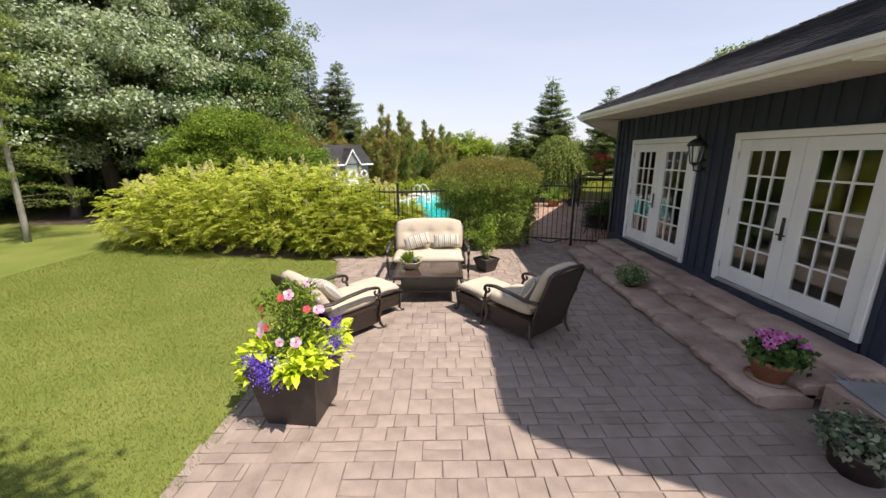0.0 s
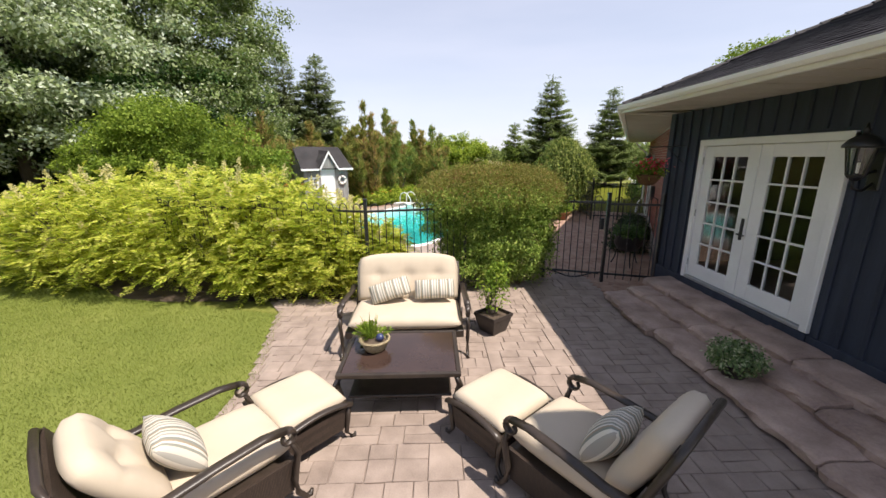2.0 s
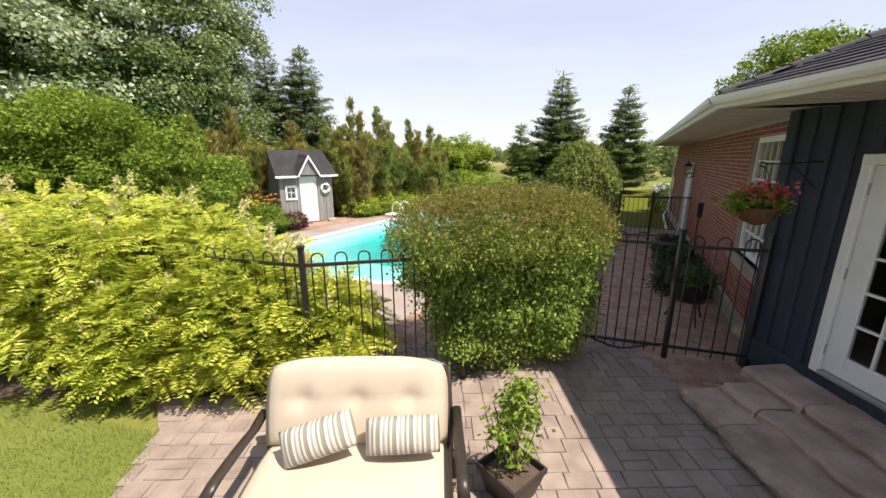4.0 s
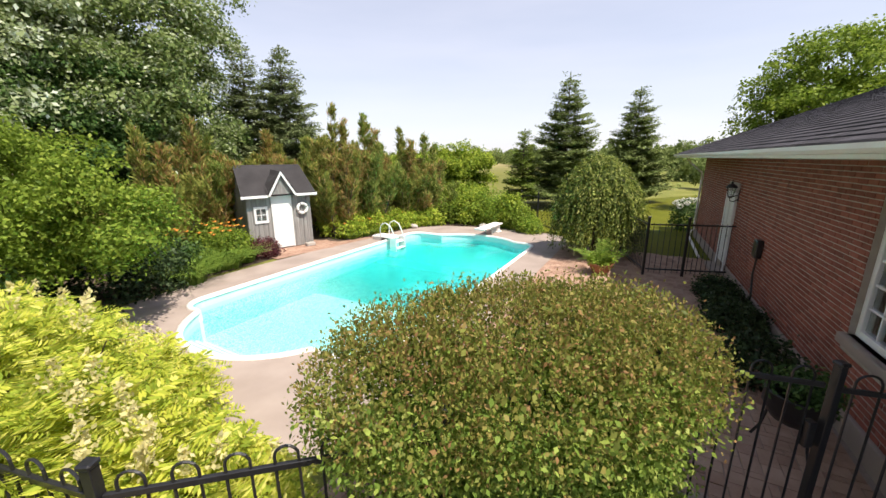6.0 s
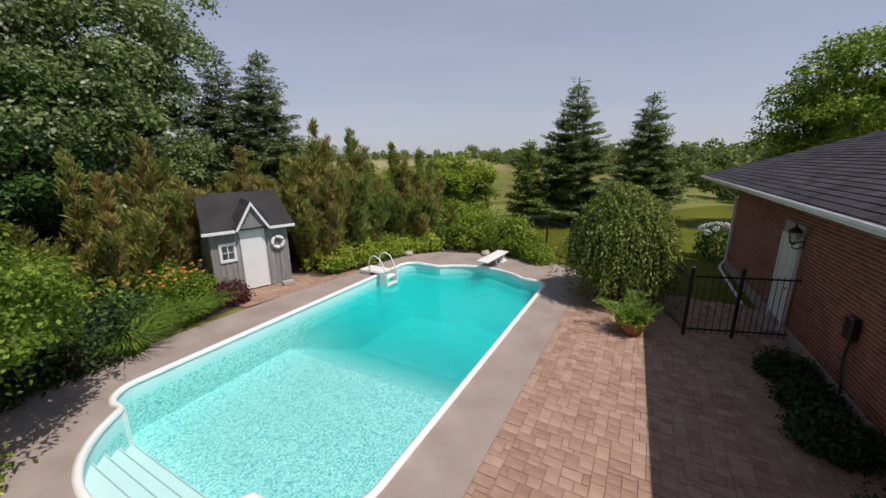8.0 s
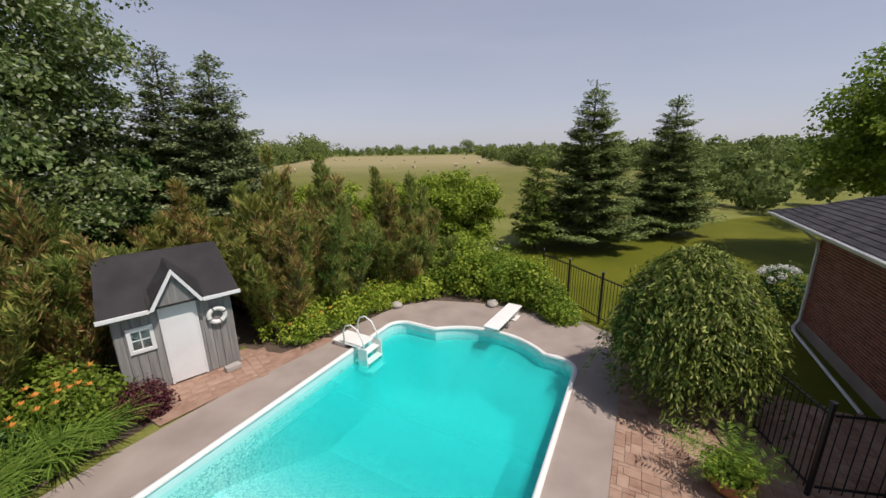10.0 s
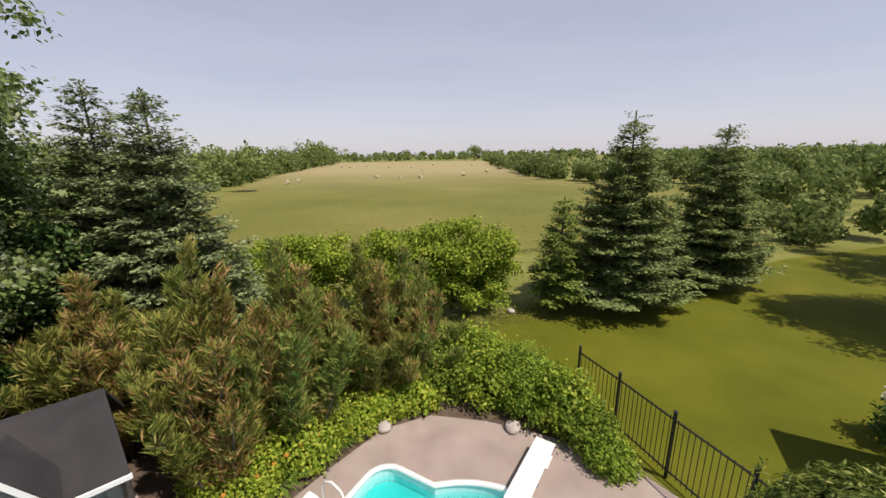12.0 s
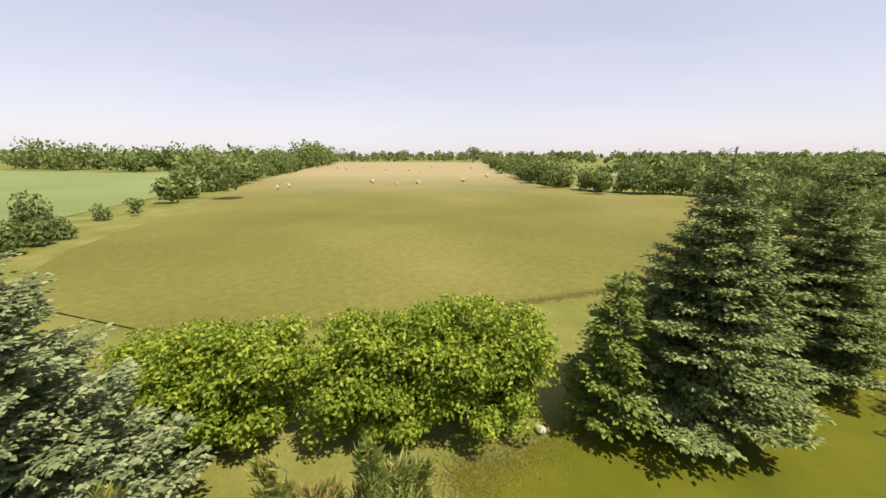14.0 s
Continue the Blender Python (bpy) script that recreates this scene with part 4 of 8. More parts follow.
def spruce(x, y, h, r, seed, mat, label, dens=1.0, bare=0.65, pad=1.0):
    """A spruce: whorls of drooping boughs, each carrying flat pads of short needle twigs."""
    g = np.random.default_rng(seed)
    t = thing("spruce_tree", label, "tree", pose(x, y, 0))
    bm = bmesh.new()
    rod(bm, (0, 0, -0.1), (0, 0, h), 0.02 * h, 0.012, 8)
    C, A, Rr, F = [], [], [], []
    z = bare
    while z < h - 0.25:
        f = z / h
        rr = r * (1 - f) ** 0.8 * min(1.0, 0.85 + 1.3 * f) + 0.1
        nb = max(5, int((12 - 5 * f) * dens))
        a0 = g.uniform(0, 6.283)
        for j in range(nb):
            a = a0 + 6.283 * j / nb + g.normal() * 0.2
            L = rr * g.uniform(0.7, 1.16)
            z0 = z + g.normal() * 0.14
            fall = (0.27 - 0.55 * f) * g.uniform(0.7, 1.25)
            out, side = np.array([math.cos(a), math.sin(a), 0]), np.array([-math.sin(a), math.cos(a), 0])
            n = max(2, int(L / 0.2))
            pts = []
            for k in range(n):
                s = 0.22 + 0.78 * (k + 0.8) / n
                c = out * L * s + np.array([0, 0, z0 - fall * L * s + 0.24 * L * s ** 3 * (1 - f)])
                pts.append(tuple(c))
                half = 0.34 * L * (1.02 - s) ** 0.7
                for q in np.arange(-half, half + 0.01, 0.24) if half > 0.12 else (0.0,):
                    C.append(c + side * q + out * g.normal() * 0.05 - np.array([0, 0, 0.18 * abs(q)]) + g.normal(size=3) * 0.03)
                    A.append(unit(out * (0.6 + s) + side * q / max(half, 0.15) * 0.9))
                    Rr.append(g.uniform(0.13, 0.2) * (1 - 0.35 * f) * pad)
                    F.append(s)
            if f < 0.85:
                tube(bm, [(0, 0, z0), pts[len(pts) // 2], pts[-1]], [0.022, 0.014, 0.005], 4)
        z += (0.37 - 0.17 * f) * g.uniform(0.8, 1.2)
    part("trunk", bm, BARK, t)
    C, A, Rr = np.array(C), np.array(A), np.array(Rr)
    m = 18
    n = len(C)
    C, A, Rr = np.repeat(C, m, 0), np.repeat(A, m, 0), np.repeat(Rr, m)
    o = g.normal(size=C.shape) * np.array([0.6, 0.6, 0.2])
    P = C + o * Rr[:, None]
    D = A * 0.9 + unit(o) * 0.75 + np.array([0, 0, -0.12])
    Nn = np.array([0, 0, 1.0]) + g.normal(size=C.shape) * 0.3
    L = Rr * g.uniform(0.6, 1.15, len(P))
    V = leaf_quads(P, D, Nn, L, L * 0.64)
    # the leader and the thin upright tips
    k = 60
    zz = h - np.linspace(0, 0.8, k)
    a = g.uniform(0, 6.28, k)
    V2 = leaf_quads(np.stack([0 * zz, 0 * zz, zz], 1), np.stack([np.cos(a), np.sin(a), np.full(k, 0.9)], 1), g.normal(size=(k, 3)), np.linspace(0.07, 0.24, k), 0.035)
    hang("crown", quads_mesh("crown", np.concatenate([V, V2]), mat), t)
    return t


def juniper(x, y, h, r, seed, mat, label, tips=26):
    """An upright juniper: a loose clump of ragged spires of short scaly sprays."""
    g = np.random.default_rng(seed)
    t = thing("juniper", label, "juniper", pose(x, y, 0))
    Ps, Ds, Ls, Bs = [], [], [], []
    for k in range(tips):
        rust = g.choice([0.02, 0.12, 0.5])
        a = 6.283 * k / tips * 2.4 + g.normal() * 0.3
        q = 0 if k == 0 else r * (0.3 if k == 1 else g.uniform(0.3, 1.1))
        hh = h * (1 if k == 0 else 0.88 if k == 1 else g.uniform(0.45, 0.85) * (1 - 0.22 * q / r))
        foot = np.array([0.3 * q * math.cos(a), 0.3 * q * math.sin(a), 0.0])
        tip = np.array([q * math.cos(a), q * math.sin(a), hh])
        bm = bmesh.new()
        tube(bm, [tuple(foot - [0, 0, 0.1]), tuple((foot + tip) / 2), tuple(tip)], [0.035, 0.02, 0.006], 5)
        part("stem", bm, BARK, t)
        nb = int(52 * hh / 3.5)
        s = np.sort(g.random(nb) ** 0.85)
        c = foot[None] + (tip - foot)[None] * s[:, None]
        aa = g.uniform(0, 6.283, nb)
        o = np.stack([np.cos(aa), np.sin(aa), 0 * aa], 1)
        bl = ((0.2 if k < 2 else 0.23) * min(r, 1.3) * (1 - s) ** 0.6 + 0.07) * g.uniform(0.5, 1.15, nb)
        # each side twig climbs outwards and carries sprays
        for u in np.linspace(0.1, 1, 9):
            cc = c + o * (bl * u)[:, None] + np.array([0, 0, 1.0]) * (bl * u * 1.3)[:, None]
            for _ in range(6):
                Ps.append(cc + g.normal(size=cc.shape) * (0.035 + 0.03 * (1 - u)))
                Ds.append(o * 0.6 + np.array([0, 0, 1.0])[None] + g.normal(size=c.shape) * 0.35)
                Ls.append(g.uniform(0.09, 0.24, nb))
                Bs.append(g.random(nb) < rust + 0.35 * (1 - u) - 0.25 * s)
    P, D, L, B = np.concatenate(Ps), np.concatenate(Ds), np.concatenate(Ls), np.concatenate(Bs)
    V = leaf_quads(P, D, g.normal(size=P.shape), L, L * 0.16)
    up = V[:, :, 2].min(1) > 0.02
    hang("crown", quads_mesh("crown", V[up & ~B], mat), t)
    hang("dry_sprays", quads_mesh("dry_sprays", V[up & B], G_RUST), t, "dry rusty brown sprays")
    return t


def fronds(P, D, L, leaflets=8, droop=0.3, wl=0.34, wid=0.085):
    """Feather-shaped compound leaves from points P along D."""
    n = len(P)
    D = unit(D)
    S = unit(np.cross(D, np.array([0, 0, 1.0])[None] + R.normal(size=D.shape) * 0.15))
    out = []
    for i in range(leaflets):
        s = 0.18 + 0.8 * i / (leaflets - 1)
        c = P + D * (L * s)[:, None] - np.array([0, 0, 1.0])[None] * (droop * L * s * s)[:, None]
        ll = L * wl * (1 - 0.75 * abs(s - 0.4) ** 1.2)
        for sd in (-1, 1):
            d = S * sd + D * 0.45 - np.array([0, 0, 0.1])[None] + R.normal(size=D.shape) * 0.1
            nn = np.cross(D, S) + R.normal(size=D.shape) * 0.25
            out.append(leaf_quads(c, d, nn, ll, L * wid))
    return np.concatenate(out)


G_SILVER = leafy("silver_leaf", [(0, (0.08, 0.115, 0.045)), (0.3, (0.15, 0.19, 0.08)), (0.55, (0.24, 0.28, 0.15)), (0.8, (0.34, 0.38, 0.27)), (1, (0.43, 0.47, 0.39))], 0.55, 0.4, 0.9, 0.5, 1.6)
G_SILVERG = leafy("silver_green_leaf", [(0, (0.07, 0.11, 0.03)), (0.4, (0.14, 0.195, 0.055)), (0.7, (0.22, 0.275, 0.1)), (0.88, (0.33, 0.375, 0.22)), (1, (0.42, 0.46, 0.36))], 0.55, 0.38, 0.8, 0.5, 1.18)
G_WEEP = leafy("weeping_leaf", [(0, (0.035, 0.06, 0.012)), (0.5, (0.095, 0.13, 0.025)), (0.8, (0.21, 0.25, 0.05)), (1, (0.38, 0.39, 0.13))], 0.5, 0.35)
G_DARK = leafy("dark_leaf", [(0, (0.02, 0.045, 0.012)), (0.6, (0.05, 0.1, 0.025)), (1, (0.1, 0.16, 0.045))], 0.5, 0.3)
# darker copy of the dark leaf, with shade put into its colour
G_SHADED = leafy("shaded_dark_leaf", [(0, (0.012, 0.022, 0.01)), (0.6, (0.028, 0.05, 0.018)), (1, (0.06, 0.09, 0.035))], 0.5, 0.2)
G_MID = leafy("mid_leaf", [(0, (0.07, 0.115, 0.014)), (0.5, (0.135, 0.2, 0.025)), (1, (0.24, 0.3, 0.05))], 0.5, 0.45)
G_BUSH = leafy("bush_leaf", [(0, (0.09, 0.15, 0.018)), (0.5, (0.19, 0.265, 0.03)), (1, (0.36, 0.4, 0.06))], 0.5, 0.46, 0.6, 0.7)
G_BRIGHT = leafy("bright_leaf", [(0, (0.075, 0.135, 0.018)), (0.5, (0.16, 0.25, 0.03)), (1, (0.32, 0.38, 0.06))], 0.5, 0.45, 0.5, 1.1)
G_YELLOW = leafy("yellow_green_leaf", [(0, (0.1, 0.165, 0.018)), (0.5, (0.215, 0.3, 0.032)), (1, (0.4, 0.43, 0.065))], 0.5, 0.45, 0.5, 1.1)
G_SPIREA = leafy("spirea_leaf", [(0, (0.17, 0.235, 0.03)), (0.35, (0.32, 0.375, 0.048)), (0.75, (0.49, 0.49, 0.08)), (1, (0.62, 0.57, 0.17))], 0.55, 0.5, 0.6, 1.0)
G_NINEBARK = leafy("hedge_leaf", [(0, (0.075, 0.13, 0.025)), (0.45, (0.165, 0.245, 0.045)), (0.85, (0.28, 0.35, 0.075)), (1, (0.36, 0.39, 0.12))], 0.5, 0.45, 0.3, gain=1.4)
G_NINETIP = leafy("hedge_tip_leaf", [(0, (0.09, 0.115, 0.024)), (0.45, (0.17, 0.185, 0.04)), (0.8, (0.24, 0.2, 0.06)), (1, (0.27, 0.15, 0.07))], 0.5, 0.4, 0.5, 2.0)
G_JUNIPER = leafy("juniper_spray", [(0, (0.1, 0.13, 0.03)), (0.5, (0.21, 0.24, 0.055)), (0.85, (0.32, 0.32, 0.08)), (1, (0.4, 0.33, 0.11))], 0.7, 0.45, 0.7, 0.7)
G_JUNGREEN = leafy("juniper_green", [(0, (0.1, 0.15, 0.035)), (0.5, (0.2, 0.26, 0.06)), (0.85, (0.31, 0.34, 0.09)), (1, (0.4, 0.36, 0.12))], 0.7, 0.45, 0.6, 0.8)
G_RUST = leafy("juniper_rust", [(0, (0.2, 0.12, 0.05)), (0.5, (0.38, 0.235, 0.09)), (1, (0.5, 0.35, 0.16))], 0.8, 0.45, 0.6, 0.8)
G_SPRUCE = leafy("spruce_needle", [(0, (0.07, 0.105, 0.034)), (0.5, (0.15, 0.195, 0.065)), (1, (0.27, 0.31, 0.125))], 0.75, 0.25, spec=0.05)
G_SPRUCEB = leafy("spruce_needle_blue", [(0, (0.075, 0.105, 0.045)), (0.5, (0.16, 0.2, 0.09)), (1, (0.29, 0.325, 0.165))], 0.75, 0.25, spec=0.05)
G_PINE = leafy("pine_needle", [(0, (0.07, 0.11, 0.02)), (0.5, (0.13, 0.18, 0.036)), (1, (0.2, 0.25, 0.06))], 0.6, 0.3, spec=0.05)
G_FAR = leafy("far_leaf", [(0, (0.07, 0.105, 0.03)), (0.5, (0.125, 0.165, 0.05)), (1, (0.2, 0.235, 0.08))], 0.8, 0.35, 0.6, 0.03)
G_LILY = leafy("lily_leaf", [(0, (0.06, 0.12, 0.02)), (0.5, (0.13, 0.21, 0.035)), (1, (0.22, 0.3, 0.06))], 0.4, 0.35)
G_PLUM = leafy("plum_leaf", [(0, (0.03, 0.008, 0.012)), (0.5, (0.075, 0.02, 0.026)), (1, (0.13, 0.04, 0.045))], 0.5, 0.25)
G_LIME = leafy("lime_leaf", [(0, (0.35, 0.46, 0.02)), (0.5, (0.5, 0.6, 0.04)), (1, (0.62, 0.68, 0.1))], 0.45, 0.4)
G_PLUME = leafy("plume_cream", [(0, (0.66, 0.6, 0.26)), (1, (0.8, 0.73, 0.42))], 0.8, 0.5, gain=1.0)
P_PINK = leafy("pink_petal", [(0, (0.62, 0.12, 0.3)), (0.5, (0.75, 0.3, 0.45)), (1, (0.85, 0.6, 0.65))], 0.6, 0.35)
P_MAGENTA = leafy("magenta_petal", [(0, (0.5, 0.08, 0.3)), (1, (0.75, 0.3, 0.55))], 0.6, 0.35)
P_PURPLE = leafy("purple_petal", [(0, (0.07, 0.03, 0.28)), (1, (0.2, 0.11, 0.55))], 0.6, 0.3)
P_ORANGE = leafy("orange_petal", [(0, (0.65, 0.16, 0.02)), (1, (0.8, 0.32, 0.08))], 0.6, 0.35)
P_RED = leafy("red_petal", [(0, (0.5, 0.03, 0.05)), (1, (0.7, 0.12, 0.14))], 0.6, 0.35)
P_WHITE = leafy("white_petal", [(0, (0.6, 0.6, 0.55)), (1, (0.8, 0.8, 0.76))], 0.6, 0.35)

# woods to the west: tall pale-leaved trees
SILVER = "tall broad tree with wind-turned silvery green leaves"
tree("silver_maple", SILVER, -8.9, 17.9, [(0, 0, 7.2, 4.6, 4.6, 4.6), (1.8, -1.2, 4.6, 3.4, 3.4, 3.0), (-1.8, -2.2, 5, 3.6, 3.4, 3.4), (1.8, 0.3, 8.2, 3, 3, 3), (0, 0, 10.5, 3, 3, 2.6)], G_SILVERG, 30000, 5, 0.14, 0.13, 0.3, seed=1, bough=(300, 0.8))
tree("silver_maple", SILVER, -11.2, 13.2, [(0, 0, 7.5, 4.8, 4.8, 4.6), (2.3, -1.4, 4.6, 3.3, 3.3, 2.7), (-2, -2.2, 5, 3.6, 3.2, 3.0), (0.5, 0, 11, 3.4, 3.4, 3)], G_SILVER, 28000, 5, 0.14, 0.13, 0.32, seed=2, bough=(280, 0.8))
tree("silver_maple", SILVER, -15.6, 9.6, [(0, 0, 6.5, 4.6, 4.6, 4.4), (2.2, -1.6, 4.3, 3.1, 3.1, 2.3), (0, 0.3, 10, 3.4, 3.4, 3)], G_SILVER, 15000, 5, 0.16, 0.14, 0.3, seed=3, bough=(190, 0.85))
tree("silver_maple", SILVER, -15.5, 19, [(0, 0, 8, 5.5, 5.5, 5.5), (0, 0, 12, 4, 4, 3)], G_SILVER, 6000, 5, 0.22, 0.18, 0.3, seed=4, bough=(120, 1.2))
tree("woodland_tree", "dark leafy tree at the edge of the woods", -11.5, 6.6 + 4.6, [(0, 0, 3.9, 2.2, 2.2, 1.9)], G_DARK, 3000, 6, 0.13, 0.12, 0.16, seed=5, bough=(40, 0.7))
tree("woodland_tree", "dark leafy tree at the edge of the woods", -18, 3.5, [(0, 0, 5.5, 4, 4, 4), (1.6, -1, 3.4, 2.6, 2.6, 2.2)], G_DARK, 3600, 5, 0.18, 0.14, 0.22, seed=6, bough=(70, 0.9))
tree("woodland_tree", "dark leafy tree at the edge of the woods", -7.2, 13.2, [(0, 0, 3.2, 1.9, 1.9, 2.2), (0.5, 1.5, 3.6, 2, 2, 2.4)], G_DARK, 4200, 6, 0.12, 0.1, 0.15, seed=7, bough=(60, 0.6))
tree("woodland_tree", "dark leafy tree at the edge of the woods", -7.3, 20.4, [(0, 0, 3.4, 2.3, 2.3, 2.6), (0.8, -1.4, 2.4, 1.8, 1.6, 1.9)], G_DARK, 3600, 5, 0.14, 0.12, 0.16, seed=9, bough=(60, 0.6))
tree("woodland_tree", "dark leafy tree at the edge of the woods", -10.5, 22.5, [(0, 0, 4.4, 3, 3, 3.4)], G_DARK, 3200, 5, 0.16, 0.14, 0.2, seed=10, bough=(50, 0.8))

# round shrubs west of the pool
tree("round_shrub", "broad rounded bright green shrub", -3.9, 9.9, [(0, -0.35, 2.2, 2.3, 1.35, 1.5), (1.6, -0.4, 1.9, 1.5, 1.1, 1.0), (-1.5, -0.2, 1.9, 1.5, 1.1, 1.1), (-0.2, 0, 2.9, 1.4, 1.3, 1.0)], G_MID, 12000, 6, 0.075, 0.06, 0.08, depth=0.3, seed=8, category="shrub", bough=(230, 0.38))

# spruces
spruce(11.7, 26.2, 7.75, 2.75, 21, G_SPRUCE, "dense dark green spruce on the lawn", 1.12, 0.9)
spruce(17.25, 28.7, 7.4, 2.9, 22, G_SPRUCE, "tall dark green spruce with open boughs", 1.0, 0.85)
spruce(-3.3, 21.9, 8.0, 2.9, 23, G_SPRUCEB, "tall grey-green spruce behind the shed")
spruce(-5.4, 22.6, 8.3, 2.7, 24, G_SPRUCEB, "tall grey-green spruce behind the shed")
spruce(9.1, 25.9, 4.6, 1.35, 26, G_PINE, "young open pine beside the spruce", 0.7, 0.75, 1.25)

# junipers north of the pool
for i, (x, y, h, r) in enumerate([(-0.05, 17.75, 4.8, 1.3), (0.95, 18.85, 4.5, 1.35), (2.3, 20.3, 4.1, 1.5), (3.3, 20.8, 3.85, 1.4), (-2.9, 18.7, 3.9, 1.5), (-4.0, 15.7, 4.1, 1.55), (-4.3, 13.8, 3.7, 1.7), (-1.7, 19.6, 3.7, 1.4), (0.2, 20.4, 3.5, 1.4)]):
    juniper(x, y, h, r, 40 + i, G_JUNIPER if i % 2 == 0 else G_JUNGREEN, "ragged upright juniper with browning tips")

# leafy bushes beyond the junipers
for i, (x, y, h, r) in enumerate([(-3.4, 26.4, 2.8, 1.25), (-1.9, 25.7, 3.0, 1.3), (-0.55, 25.6, 3.4, 1.2), (1.95, 25.9, 3.3, 1.15), (3.3, 25.8, 3.35, 1.2), (4.7, 26.1, 3.85, 1.25), (6.1, 26.0, 3.5, 1.2)]):
    tree("leafy_bush", "tall green bush with broad leaves", x, y, [(0, 0, h * 0.52, r, r, h * 0.48), (0.4, 0.2, h * 0.7, r * 0.7, r * 0.7, h * 0.28), (-0.5, -0.3, h * 0.4, r * 0.9, r * 0.8, h * 0.36)], G_BUSH, 3300, 5, 0.13, 0.08, 0.05, depth=0.35, seed=60 + i, category="bush", flat=0.6, bough=(80, 0.42))

# tree beyond the roof, and bushes on the east side
tree("shade_tree", "large leafy green tree beyond the house", 22.4, 21.8, [(0, 0, 5.4, 2.9, 2.9, 2.5), (0.8, 0.4, 7.1, 2.3, 2.3, 1.8), (-1.1, 0.6, 4.6, 1.9, 1.9, 1.8), (1.5, 1, 4.6, 2.6, 2.6, 2.2)], G_MID, 7000, 5, 0.17, 0.12, 0.22, seed=70, bough=(170, 0.62))
tree("shade_tree", "large leafy green tree beyond the house", 30, 27, [(0, 0, 4, 3.2, 3.2, 3), (1.5, 2, 4.5, 3, 3, 3)], G_DARK, 4000, 5, 0.19, 0.15, 0.2, seed=71, bough=(70, 0.8))

# weeping tree by the pool
wt = thing("weeping_tree", "small weeping tree with a dome of hanging leafy twigs", "tree", pose(8.75, 14.45, 0))
bm = bmesh.new()
tube(bm, [(0, 0, -0.05), (0.05, 0, 0.8), (0, 0.03, 1.7), (0, 0, 2.3)], [0.1, 0.085, 0.075, 0.05], 8)
for k in range(10):
    a = 0.63 * k
    tube(bm, [(0, 0, 1.9), (0.5 * math.cos(a), 0.5 * math.sin(a), 2.55), (1.0 * math.cos(a), 1.0 * math.sin(a), 2.3)], [0.03, 0.02, 0.01], 5)
part("trunk", bm, BARK, wt, smooth=True)
Ps, Ds = [], []
for k in range(2200):
    a = R.uniform(0, 6.283)
    q = R.random() ** 0.55
    rr = (0.9 + R.normal() * 0.09) * q
    ztop = 2.92 - 0.85 * q ** 2.2 + R.normal() * 0.08
    length = R.uniform(0.45, 1.0) * (0.6 + 1.6 * q ** 2)
    n = int(length / 0.035)
    s = np.linspace(0, 1, n)
    out = rr + 0.22 * np.sqrt(s) * q + 0.05 * R.normal()
    z = ztop - length * s ** 1.15
    sway = np.outer(s * (1 - 0.3 * s), R.normal(size=3) * np.array([0.3, 0.3, 0.12]))
    Ps.append(np.stack([out * math.cos(a), out * math.sin(a), z], 1) + sway + R.normal(size=(n, 3)) * 0.025)
    Ds.append(np.stack([np.full(n, 0.5 * math.cos(a)), np.full(n, 0.5 * math.sin(a)), np.full(n, -0.9)], 1) + R.normal(size=(1, 3)) * 0.45 + R.normal(size=(n, 3)) * 0.4)
P, D = np.concatenate(Ps), np.concatenate(Ds)
ok = P[:, 2] > 0.25
P, D = P[ok], D[ok]
V = leaf_quads(P, D, unit(np.stack([P[:, 0], P[:, 1], 0.8 + 0 * P[:, 0]], 1)) + R.normal(size=P.shape) * 0.4, R.uniform(0.08, 0.15, len(P)), 0.034)
hang("crown", quads_mesh("crown", V, G_WEEP), wt)

# false spirea: a broad bank of ferny leaves with cream plumes
SPIREA = [(-4.4, 6.3, 0.7, 1.35, 1.0, 0.95), (-3.2, 6.1, 0.85, 1.4, 1.25, 1.1), (-1.9, 5.9, 0.9, 1.4, 1.3, 1.15), (-0.6, 5.75, 0.95, 1.3, 1.25, 1.15), (0.55, 5.55, 0.9, 1.1, 1.0, 1.05), (1.5, 5.15, 0.72, 0.85, 0.75, 0.85), (0.6, 4.95, 0.55, 0.85, 0.5, 0.62), (2.3, 5.1, 0.5, 0.55, 0.5, 0.62), (-1.1, 7.0, 0.65, 1.3, 0.95, 0.75), (0.4, 6.6, 0.5, 0.95, 0.7, 0.6)]
